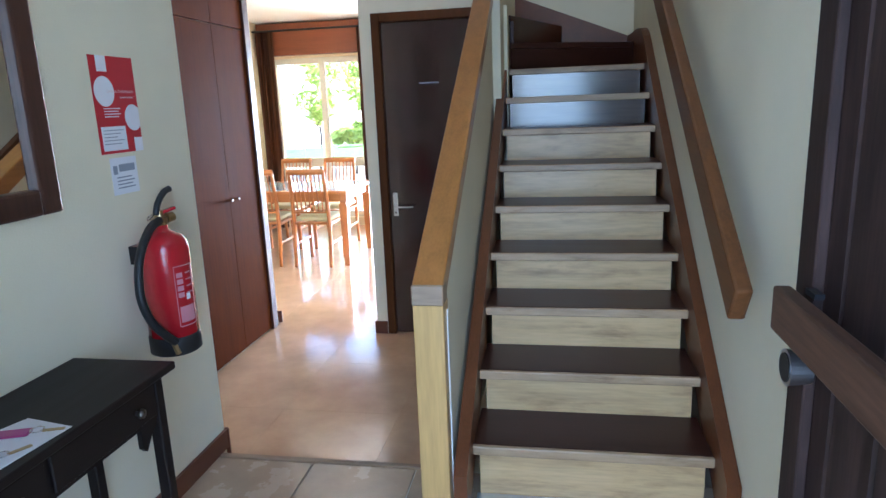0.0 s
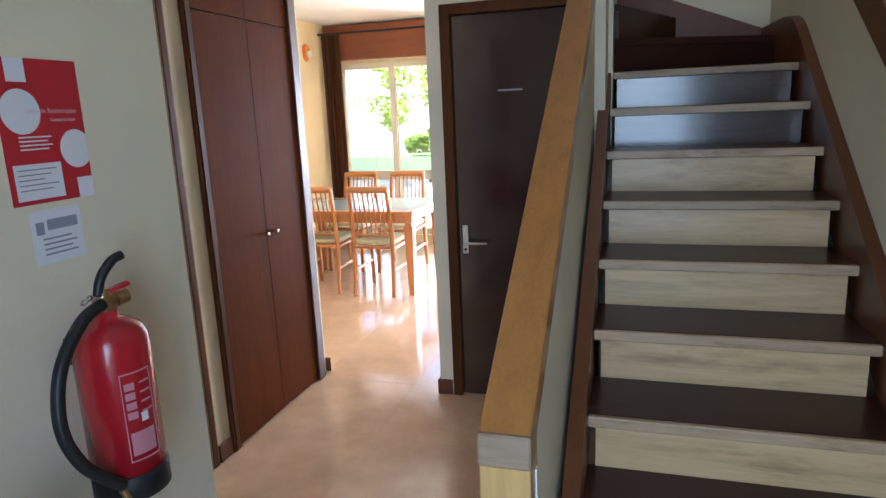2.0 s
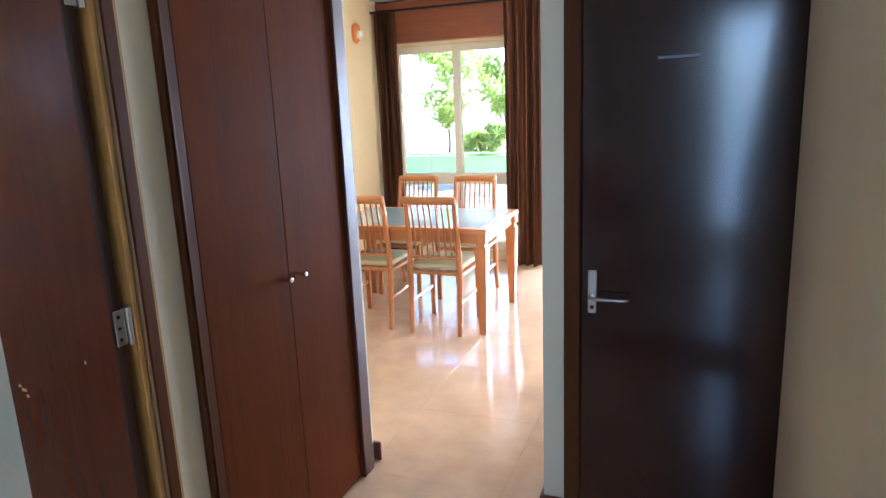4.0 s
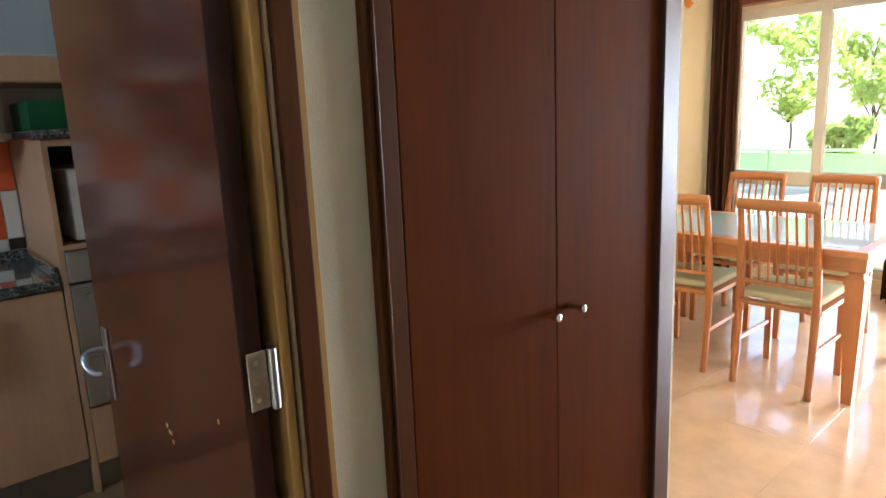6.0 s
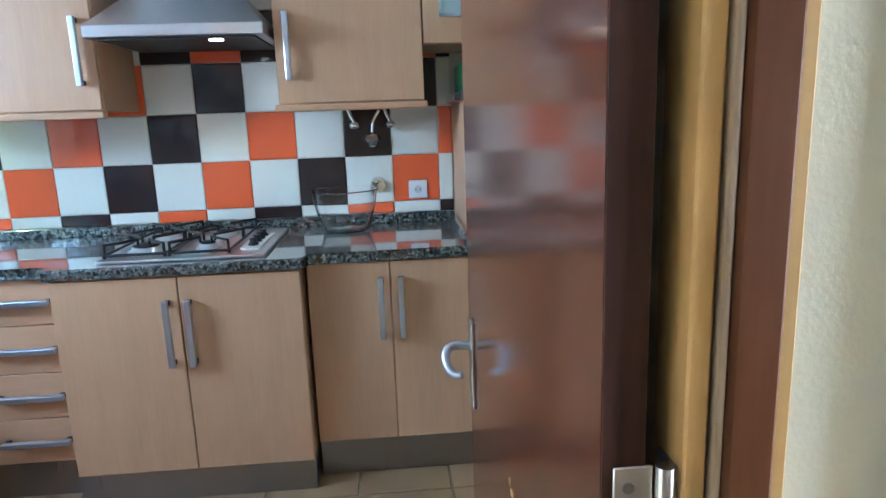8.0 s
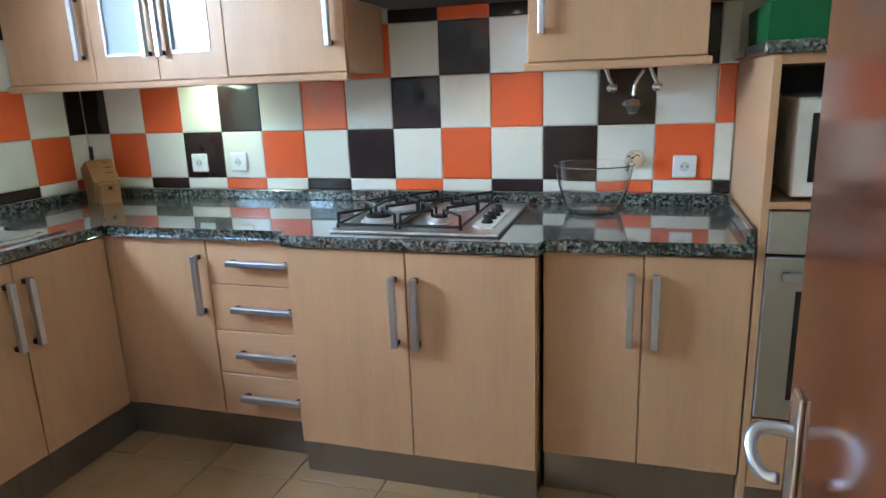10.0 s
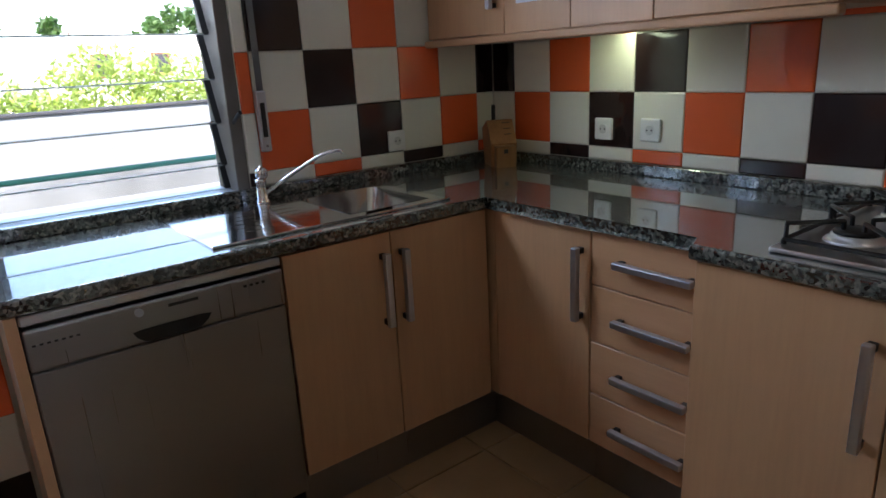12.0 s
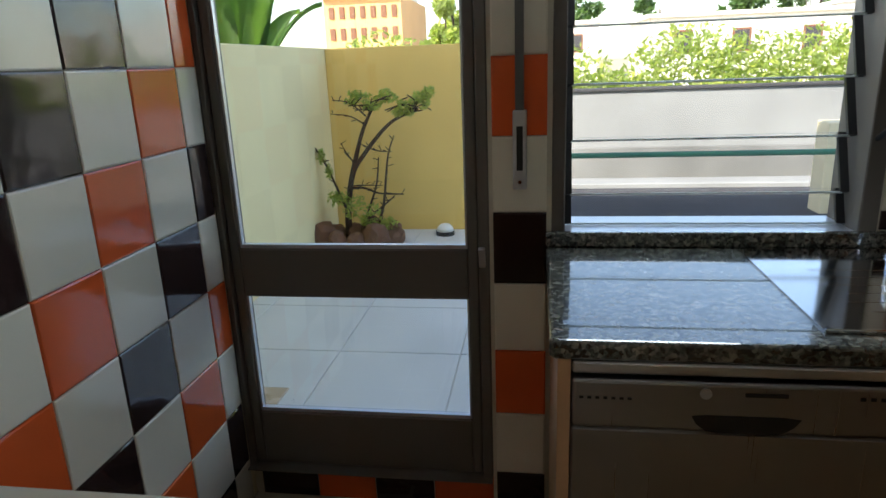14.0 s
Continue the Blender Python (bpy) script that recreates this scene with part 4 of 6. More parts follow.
def upper(y0, y1, z0, doors, label):
    u = thing("wall_cabinet", (-4.15, (y0 + y1) / 2, z0), label, "cabinet", "kitchen wall units")
    part("body", B(STX + 0.001, -4.011, y0, y1, z0 + 0.0, 2.14), BEECH_V, u)
    for a, b, glazed, hy in doors:
        if glazed:
            bm = bmesh.new()
            w = 0.062
            open_frame(bm, -4.009, -3.99, (a + 0.002, b - 0.002, z0 + 0.003, 2.135), (a + w, b - w, z0 + 0.095, 2.05))
            d = part("door", bm, BEECH_V, u)
            part("pane", B(-4.003, -3.997, a + w, b - w, z0 + 0.095, 2.05), FROST, d, "frosted glass pane")
            bm = bmesh.new()
            for r in ((a + w - 0.001, a + w + 0.008, z0 + 0.094, 2.05), (b - w - 0.008, b - w + 0.001, z0 + 0.094, 2.05), (a + w, b - w, z0 + 0.094, z0 + 0.104)):
                box(bm, -3.996, -3.986, r[0], r[1], r[2], r[3])
            part("bead", bm, ALU_LIGHT, d, "bright metal bead")
        else:
            d = part("door", B(-4.009, -3.99, a + 0.002, b - 0.002, z0 + 0.003, 2.135, bevel=0.002), BEECH_V, u)
        if hy:
            bar_handle(d, (-3.99, hy, z0 + 0.085), (-3.99, hy, z0 + 0.32), (1, 0, 0))
    return u


u1 = upper(0.245, 1.742, 1.372, [(0.245, 0.68, False, 0.635), (0.68, 0.975, True, 0.945), (0.975, 1.27, True, 1.007), (1.27, 1.742, False, 1.69)], "long beech wall cabinet with two frosted glass doors")
part("light_rail", B(-4.008, -3.968, 0.245, 1.752, 1.345, 1.3715, bevel=0.006, seg=2), BEECH_H, u1, "beech light rail")
u2 = upper(2.362, 2.895, 1.372, [(2.362, 2.895, False, 2.41)], "beech wall cabinet with one door")
part("light_rail", B(-4.008, -3.968, 2.352, 2.905, 1.345, 1.3715, bevel=0.006, seg=2), BEECH_H, u2, "beech light rail")
upper(2.897, 3.60, 1.57, [(2.897, 3.60, True, None)], "beech wall cabinet with a frosted door above the oven tower")

hd = thing("cooker_hood", (-4.1, 2.06, 1.60), "stainless steel chimney cooker hood", "cooker hood")
part("lip", B(STX + 0.001, -3.85, 1.765, 2.352, 1.605, 1.645, bevel=0.003), STEEL, hd)
bm = bmesh.new()
lo = [(STX + 0.001, 1.768), (-3.853, 1.768), (-3.853, 2.349), (STX + 0.001, 2.349)]
hi = [(STX + 0.001, 1.93), (-4.09, 1.93), (-4.09, 2.19), (STX + 0.001, 2.19)]
a = [bm.verts.new((*p, 1.6455)) for p in lo]
b = [bm.verts.new((*p, 1.83)) for p in hi]
for i in range(4):
    bm.faces.new((a[i], a[(i + 1) % 4], b[(i + 1) % 4], b[i]))
bm.faces.new(b)
part("canopy", bm, STEEL, hd)
part("chimney", B(STX + 0.001, -4.09, 1.93, 2.19, 1.831, 2.47), STEEL_V, hd)
part("filter", B(-4.30, -3.88, 1.80, 2.32, 1.598, 1.6045), mat("dark_filter_mesh", (0.08, 0.08, 0.08), 0.5, 0.8), hd, "dark grease filter")
part("lamp", cyl(bmesh.new(), (-3.92, 2.18, 1.597), (-3.92, 2.18, 1.594), 0.025), glow("hood_lamp_glow", (1.0, 0.85, 0.6), 0.9), hd, "lit hood lamp")
hl = bpy.data.lights.new("hood_lamp_light", "SPOT")
hl.energy, hl.spot_size, hl.color, hl.shadow_soft_size = 0.22, radians(110), (1.0, 0.86, 0.65), 0.03
new("hood_lamp_light", hl).matrix_world = look((-3.95, 2.18, 1.58), (-4.0, 2.18, 0))
ucl = thing("cabinet_light", (-4.22, 0.95, 1.355), "slim lit lamp under the wall cabinet", "lamp")
part("tube", B(-4.26, -4.22, 0.84, 1.08, 1.355, 1.3715, bevel=0.004), glow("cabinet_lamp_glow", (0.85, 1.0, 0.7), 0.6), ucl)
ul = bpy.data.lights.new("cabinet_lamp_light", "AREA")
ul.shape, ul.size, ul.size_y, ul.energy, ul.color = "RECTANGLE", 0.05, 0.24, 0.10, (0.85, 1.0, 0.62)
new("cabinet_lamp_light", ul).matrix_world = look((-4.24, 0.96, 1.352), (-4.30, 0.96, 0.9))

# oven tower
TY0, TY1 = 3.028, 3.62
ot = thing("oven_tower", (-4.0, 3.3, 0), "beech oven tower with a niche and a granite top", "cabinet")
part("side_panel", B(STX + 0.001, FX, TY0, TY0 + 0.02, 0, 1.36, bevel=0.001), BEECH_V, ot)
part("side_panel", B(STX + 0.001, FX, TY1 - 0.02, TY1, 0, 1.36, bevel=0.001), BEECH_V, ot)
part("back", B(STX + 0.001, STX + 0.02, TY0 + 0.02, TY1 - 0.02, 0, 1.36), BLACKPL, ot)
part("shelf", B(STX + 0.02, FX, TY0 + 0.02, TY1 - 0.02, 0.962, 0.98), BEECH_H, ot)
part("top_board", B(STX + 0.02, FX, TY0 + 0.02, TY1 - 0.02, 1.335, 1.36), BEECH_H, ot)
part("drawer_front", B(FX - 0.02, FX, TY0 + 0.022, TY1 - 0.022, 0.12, 0.345, bevel=0.002), BEECH_V, ot)
part("plinth", B(STX + 0.06, FX - 0.04, TY0 + 0.02, TY1 - 0.02, 0, 0.118), STEEL_V, ot)
part("granite_top", B(STX + 0.001, FX + 0.02, TY0 - 0.025, TY1, 1.3605, 1.393, bevel=0.005), GRANITE, ot)
ov = thing("oven", (-3.9, 3.3, 0.35), "built-in steel oven with a dark glass door", "oven")
part("body", B(STX + 0.03, FX - 0.012, TY0 + 0.022, TY1 - 0.022, 0.352, 0.955), BLACKMETAL, ov)
part("panel", B(FX - 0.011, FX + 0.006, TY0 + 0.022, TY1 - 0.022, 0.84, 0.957, bevel=0.002), STEEL, ov, "steel control panel")
odr = part("door", B(FX - 0.011, FX + 0.012, TY0 + 0.022, TY1 - 0.022, 0.356, 0.832, bevel=0.003), STEEL, ov)
part("window", B(FX + 0.0125, FX + 0.015, TY0 + 0.10, TY1 - 0.10, 0.42, 0.74), DARKVOID, odr, "dark oven glass")
bar_handle(odr, (FX + 0.012, TY0 + 0.06, 0.785), (FX + 0.012, TY1 - 0.06, 0.785), (1, 0, 0))
mw = thing("microwave", (-4.0, 3.36, 0.981), "cream microwave oven in the tower niche", "microwave")
part("case", B(-4.30, -3.80, TY0 + 0.075, TY1 - 0.03, 0.985, 1.25, bevel=0.008, seg=2), WHITEPL, mw)
part("door", B(-3.7995, -3.785, TY0 + 0.075, TY1 - 0.15, 0.99, 1.245, bevel=0.003), WHITEPL, mw)
part("window", B(-3.7845, -3.782, TY0 + 0.11, TY1 - 0.18, 1.03, 1.21), DARKVOID, mw, "dark window")
GREEN = mat("green_plastic", (0.015, 0.12, 0.035), 0.4)
solid("storage_box", prism(bmesh.new(), [(-4.2, 1.395), (-3.88, 1.395), (-3.86, 1.50), (-4.22, 1.50)], "y", 3.03, 3.32), GREEN, (-4.04, 3.18, 1.394), "dark green plastic box on the granite top", "box")

# ---- small kitchen things ----
SOCKET_GREY = mat("socket_grey_plastic", (0.6, 0.6, 0.57), 0.4)
BELT = mat("grey_belt_cloth", (0.16, 0.16, 0.16), 0.9)


def socket(at, way, label="white wall socket on the tiles"):
    """A square two-pin socket; way: 'x' on the hob wall, 'y' on the sink wall."""
    s = thing("wall_socket", at, label, "socket", "kitchen sockets")
    x, y, z = at
    if way == "x":
        part("plate", B(x, x + 0.011, y - 0.04, y + 0.04, z - 0.04, z + 0.04, bevel=0.005, seg=2), WHITEPL, s)
        part("rim", cyl(bmesh.new(), (x + 0.0112, y, z), (x + 0.013, y, z), 0.021, n=24), WHITEPL, s)
        part("well", cyl(bmesh.new(), (x + 0.0132, y, z), (x + 0.0138, y, z), 0.017, n=24), SOCKET_GREY, s, "recessed round face")
        for o in (-0.009, 0.009):
            part("pin_hole", cyl(bmesh.new(), (x + 0.0139, y + o, z), (x + 0.0143, y + o, z), 0.003, n=10), BLACKPL, s)
    else:
        part("plate", B(x - 0.04, x + 0.04, y, y + 0.011, z - 0.04, z + 0.04, bevel=0.005, seg=2), WHITEPL, s)
        part("rim", cyl(bmesh.new(), (x, y + 0.0112, z), (x, y + 0.013, z), 0.021, n=24), WHITEPL, s)
        part("well", cyl(bmesh.new(), (x, y + 0.0132, z), (x, y + 0.0138, z), 0.017, n=24), SOCKET_GREY, s, "recessed round face")
        for o in (-0.009, 0.009):
            part("pin_hole", cyl(bmesh.new(), (x + o, y + 0.0139, z), (x + o, y + 0.0143, z), 0.003, n=10), BLACKPL, s)


socket((STX, 0.842, 1.022), "x")
socket((STX, 1.042, 1.026), "x")
socket((STX, 2.87, 1.005), "x")
socket((-3.808, SKY, 1.0), "y")

kbk = thing("knife_block", (-4.24, 0.375, CT), "wooden knife block holding one black knife", "knife block", rz=0)
AIM = Matrix.Translation((-4.225, 0.392, 0)) @ Matrix.Rotation(radians(60), 4, "Z") @ Matrix.Translation((4.225, -0.392, 0))


def aimed(bm):
    bm.transform(AIM)
    return bm


block = part("block", aimed(prism(bmesh.new(), [(-4.29, CT), (-4.165, CT), (-4.15, CT + 0.095), (-4.225, CT + 0.185), (-4.325, CT + 0.145)], "y", 0.338, 0.446)), BLOCK, kbk)
part("front_block", aimed(prism(bmesh.new(), [(-4.164, CT), (-4.122, CT), (-4.118, CT + 0.084), (-4.151, CT + 0.088)], "y", 0.352, 0.432)), BLOCK, kbk)
part("slot", aimed(B(-4.1199, -4.117, 0.384, 0.400, CT + 0.058, CT + 0.074)), BLACKPL, block, "dark knife slot")
for k in range(3):
    part("slot", aimed(obox(bmesh.new(), (-4.214 + k * 0.018, 0.40, CT + 0.172 - k * 0.0215), (-4.214 + k * 0.018, 0.43, CT + 0.172 - k * 0.0215), 0.003, 0.003)), BLACKPL, block, "dark knife slot")
part("knife_handle", aimed(obox(bmesh.new(), (-4.25, 0.372, CT + 0.155), (-4.226, 0.368, CT + 0.245), 0.016, 0.022, 0.004)), BLACKPL, kbk, "black knife handle")

gw = solid("glass_bowl", lathe(bmesh.new(), [(0.0, 0.001), (0.078, 0.001), (0.092, 0.008), (0.120, 0.094), (0.134, 0.166), (0.138, 0.168), (0.135, 0.171), (0.131, 0.168), (0.116, 0.094), (0.088, 0.013), (0.075, 0.007), (0.0, 0.007)], (-4.165, 2.565, CT), 48), GLASS, (-4.165, 2.565, CT), "large clear glass mixing bowl on the worktop", "bowl", smooth=True)
gw.visible_shadow = False

pv = thing("pipe_valves", (-4.32, 2.67, 1.20), "chrome water valves hanging below the wall cabinet", "valve")
for yy, zz in ((2.615, 1.285), (2.765, 1.285)):
    v = part("valve", lathe(bmesh.new(), [(0.0, -0.018), (0.018, -0.012), (0.023, 0.0), (0.018, 0.012), (0.0, 0.016)], (-4.31, yy, zz), 16), CHROME, pv, smooth=True)
    part("pipe", tube(bmesh.new(), [(-4.31, yy, zz + 0.01), (-4.315, yy - 0.015, zz + 0.04), (-4.32, yy - 0.03, zz + 0.085)], 0.008), CHROME, v, smooth=True)
part("cap", lathe(bmesh.new(), [(0.0, -0.036), (0.022, -0.026), (0.037, 0.0), (0.030, 0.018), (0.012, 0.03), (0.0, 0.032)], (-4.315, 2.685, 1.225), 8), CHROME, pv, "faceted chrome cap")
part("pipe", tube(bmesh.new(), [(-4.315, 2.685, 1.25), (-4.315, 2.692, 1.30), (-4.315, 2.72, 1.345)], 0.007), CHROME, pv, smooth=True)
wv = thing("wall_outlet_valve", (-4.33, 2.70, 1.03), "round chrome water outlet on the tiles", "valve")
part("rose", cyl(bmesh.new(), (STX, 2.70, 1.03), (STX + 0.012, 2.70, 1.03), 0.036, 0.03, 24), CHROME, wv)
part("stub", cyl(bmesh.new(), (STX + 0.012, 2.70, 1.03), (STX + 0.05, 2.70, 1.03), 0.022, 0.020, 8), CHROME, wv)


def strap(x, z0, z1, label):
    s = thing("shutter_strap", (x, SKY, z0), label, "shutter strap", "roller shutter straps")
    part("winder", B(x - 0.018, x + 0.018, SKY + 0.0005, SKY + 0.022, z0, z1, bevel=0.005, seg=2), ALU_LIGHT, s, "metal winder plate")
    part("slot", B(x - 0.008, x + 0.008, SKY + 0.0222, SKY + 0.024, z0 + 0.05, z1 - 0.04), BLACKPL, s)
    part("belt", B(x - 0.011, x + 0.011, SKY + 0.016, SKY + 0.019, z1, 2.3), BELT, s, "grey woven belt")
    part("screw", cyl(bmesh.new(), (x, SKY + 0.0222, z0 + 0.02), (x, SKY + 0.0245, z0 + 0.02), 0.005, n=10), CHROME, s)


strap(-2.318, 1.02, 1.222, "metal shutter strap winder between door and window")
strap(-3.262, 1.024, 1.229, "grey shutter strap winder beside the sink")

# ---- louvre window ----
FROST_EDGE = mat("ground_glass_edge", (0.72, 0.78, 0.76), 0.4, trans=0.5)
lw = thing("window_louvre", (-2.78, 0.1, 0.885), "kitchen louvre window with slightly open glass slats", "window")
tagged(lw, kind="structure")
for x0, x1 in ((-3.194, -3.150), (-2.435, -2.40)):
    part("frame_post", B(x0, x1, 0.05, SKY - 0.004, 0.886, 2.12, bevel=0.003), ALU, lw)
part("frame_sill", B(-3.150, -2.435, 0.05, SKY - 0.004, 0.886, 0.90, bevel=0.003), ALU_LIGHT, lw, "bright sill of the window frame")
part("frame_head", B(-3.150, -2.435, 0.05, SKY - 0.004, 2.09, 2.12), ALU, lw)
SLAT_TILT = radians(22)
for i in range(-1, 8):
    zl = 0.986 + i * 0.144
    half = 0.078
    if i < 0:
        zl, half = 0.904, 0.046
    dy, dz = half * math.sin(SLAT_TILT), half * math.cos(SLAT_TILT)
    yc, zc = 0.155 - dy, zl + dz
    sl = part("slat", obox(bmesh.new(), (-3.135, yc, zc), (-2.45, yc, zc), 2 * half, 0.005, up=(0, math.cos(SLAT_TILT), math.sin(SLAT_TILT))), GLASS, lw, "clear glass slat")
    sl.visible_shadow = False
    part("ground_edge", obox(bmesh.new(), (-3.135, yc + dy, zc - dz), (-2.45, yc + dy, zc - dz), 0.005, 0.005), FROST_EDGE, sl, "frosted ground glass edge")
    for x in (-3.143, -2.442):
        part("clip", obox(bmesh.new(), (x, yc - dy, zc + dz), (x, yc + dy, zc - dz), 0.014, 0.026, up=(1, 0, 0)), BLACKPL, lw, "black slat clip")
part("latch", tube(bmesh.new(), [(-3.165, 0.228, 1.13), (-3.168, 0.26, 1.15), (-3.172, 0.285, 1.165)], 0.007), BLACKPL, lw)

# ---- glazed kitchen door ----
gd = thing("door_glazed", (-1.85, 0.19, 0.13), "closed grey aluminium door with two glass panes", "door")
tagged(gd, kind="structure")
part("frame_post", B(-2.234, -2.205, 0.14, 0.232, 0.131, 2.12, bevel=0.003), ALU, gd)
part("frame_post", B(-1.476, EAX - 0.0085, 0.14, 0.232, 0.131, 2.12, bevel=0.003), ALU, gd)
part("stile", B(-2.203, -2.173, 0.165, 0.215, 0.135, 2.10, bevel=0.004), ALU, gd)
part("stile", B(-1.507, -1.477, 0.165, 0.215, 0.135, 2.10, bevel=0.004), ALU, gd)
part("rail", B(-2.173, -1.507, 0.165, 0.215, 0.135, 0.316, bevel=0.004), ALU, gd)
part("rail", B(-2.173, -1.507, 0.165, 0.215, 0.698, 0.846, bevel=0.004), ALU, gd)
part("rail", B(-2.173, -1.507, 0.165, 0.215, 2.03, 2.10, bevel=0.004), ALU, gd)
for z0, z1 in ((0.316, 0.698), (0.846, 2.03)):
    p = part("pane", B(-2.173, -1.507, 0.185, 0.190, z0, z1), GLASS, gd, "clear glass pane")
    p.visible_shadow = False
    for r in ((-2.173, -2.167, z0, z1), (-1.513, -1.507, z0, z1)):
        part("bead", B(r[0], r[1], 0.191, 0.206, r[2], r[3]), ALU_LIGHT, gd, "bright inner bead")
    part("bead", B(-2.167, -1.513, 0.191, 0.208, z0, z0 + 0.011), ALU_LIGHT, gd, "bright inner bead")
part("latch", obox(bmesh.new(), (-2.215, 0.225, 0.80), (-2.215, 0.25, 0.86), 0.018, 0.014, 0.003), ALU_LIGHT, gd)
part("sill", B(-2.234, EAX - 0.0085, 0.12, 0.26, 0.1305, 0.134), ALU, gd)

# ---- kitchen table and chair ----
kt = thing("kitchen_table", (-1.75, 1.5, 0), "small kitchen table with a pale laminate top", "table")
part("top", B(-2.02, -1.485, 1.155, 1.86, 0.712, 0.74, bevel=0.006, seg=2), mat("pale_laminate", (0.62, 0.57, 0.47), 0.25), kt)
part("apron", B(-1.97, -1.52, 1.20, 1.82, 0.64, 0.7115), BEECH_H, kt)
for x in (-1.97, -1.56):
    for y in (1.2, 1.78):
        part("leg", B(x, x + 0.04, y, y + 0.04, 0, 0.64, bevel=0.004), BEECH_V, kt)
kc = thing("kitchen_chair", (-2.07, 1.45, 0), "light wooden kitchen chair tucked under the table", "chair")
part("seat", B(-2.13, -1.90, 1.40, 1.76, 0.44, 0.465, bevel=0.01, seg=2), BEECH_H, kc)
for y in (1.385, 1.755):
    part("back_post", tube(bmesh.new(), [(-2.11, y, 0.0), (-2.11, y, 0.45), (-2.125, y, 0.68), (-2.145, y, 0.885)], lambda t: 0.016 + 0.003 * math.sin(t * 3)), CHERRY, kc, smooth=True)
    part("post_tip", lathe(bmesh.new(), [(0.0185, -0.004), (0.0185, 0.008), (0.012, 0.016), (0.0, 0.019)], (-2.1455, y, 0.885), 16), CHERRY, kc, smooth=True)
    part("leg", tube(bmesh.new(), [(-1.92, y, 0), (-1.92, y, 0.44)], 0.015), CHERRY, kc, smooth=True)
for z in (0.60, 0.72, 0.84):
    part("back_rail", tube(bmesh.new(), [(-2.11 - (z - 0.45) * 0.08, 1.39, z), (-2.14 - (z - 0.45) * 0.08, 1.57, z), (-2.11 - (z - 0.45) * 0.08, 1.75, z)], 0.012), BEECH_H, kc, smooth=True)


# ---- entrance hall things ----
def words(name, text, size, m, material, parent, label):
    """Lettering with the built-in font, laid flat at the pose m."""
    c = bpy.data.curves.new(name, "FONT")
    c.body, c.size, c.align_x = text, size, "LEFT"
    tmp = bpy.data.objects.new(name, c)
    scene.collection.objects.link(tmp)
    bpy.context.view_layer.update()
    me = bpy.data.meshes.new_from_object(tmp.evaluated_get(bpy.context.evaluated_depsgraph_get()))
    bpy.data.objects.remove(tmp)
    me.materials.clear()
    me.materials.append(material)
    ob = new(name, me)
    ob.parent = parent
    ob.matrix_basis = world_of(parent).inverted() @ m
    return tagged(ob, label)


ON_WALL = Matrix(((0, 0, 1, 0), (1, 0, 0, 0), (0, 1, 0, 0), (0, 0, 0, 1)))
PY, PZ, PW, PH = 1.782, 1.374, 0.206, 0.298
po = thing("poster", (HX0, PY + PW / 2, PZ), "red printed notice with white circles on the wall", "poster")
part("sheet", B(HX0 + 0.0003, HX0 + 0.002, PY, PY + PW, PZ, PZ + PH), POSTER_RED, po)


def patch(u0, u1, v0, v1, material, label, lift=0.0026):
    part("print", B(HX0 + 0.002, HX0 + lift, PY + u0 * PW, PY + u1 * PW, PZ + (1 - v1) * PH, PZ + (1 - v0) * PH), material, po, label)


patch(0.15, 0.37, 0.0, 0.16, PAPER, "white tab")
patch(0.06, 0.62, 0.72, 0.97, PAPER, "white form panel")
patch(0.80, 1.0, 0.85, 1.0, PAPER, "white tab")
for u, v, r in ((0.25, 0.36, 0.046), (0.85, 0.635, 0.042)):
    cy, cz = PY + u * PW, PZ + (1 - v) * PH
    ring = [(min(PY + PW - 0.0004, cy + r * math.cos(k * math.pi / 24)), cz + r * math.sin(k * math.pi / 24)) for k in range(48)]
    part("print", prism(bmesh.new(), ring, "x", HX0 + 0.002, HX0 + 0.0027), PAPER, po, "white circle")
for i in range(4):
    patch(0.18, 0.56 - 0.05 * (i % 2), 0.53 + i * 0.028, 0.54 + i * 0.028, PAPER, "small white text line")
for i in range(5):
    patch(0.10, 0.56 - 0.08 * (i % 3), 0.755 + i * 0.035, 0.763 + i * 0.035, PRINT_GREY, "small grey text line", 0.0032)
words("title", "Livro de Reclamações", 0.0145, Matrix.Translation((HX0 + 0.0034, PY + 0.062, PZ + 0.187)) @ ON_WALL, mat("pale_pink_print", (0.75, 0.55, 0.55), 0.6), po, "pale lettering")
words("subtitle", "Complaints Book", 0.0095, Matrix.Translation((HX0 + 0.0034, PY + 0.118, PZ + 0.170)) @ ON_WALL, PAPER, po, "small white lettering")
pn = thing("notice_sheet", (HX0, 1.875, 1.245), "small white printed notice below the poster", "notice")
part("sheet", B(HX0 + 0.0003, HX0 + 0.0018, 1.812, 1.940, 1.243, 1.360), PAPER, pn)
for i in range(4):
    part("print", B(HX0 + 0.0018, HX0 + 0.0024, 1.835, 1.92 - 0.012 * (i % 2), 1.262 + i * 0.011, 1.266 + i * 0.011), PRINT_GREY, pn, "small grey text line")
part("print", B(HX0 + 0.0018, HX0 + 0.0024, 1.822, 1.842, 1.308, 1.335), PRINT_GREY, pn, "grey emblem")
part("print", B(HX0 + 0.0018, HX0 + 0.0024, 1.850, 1.928, 1.315, 1.338), PRINT_GREY, pn, "grey picture block")

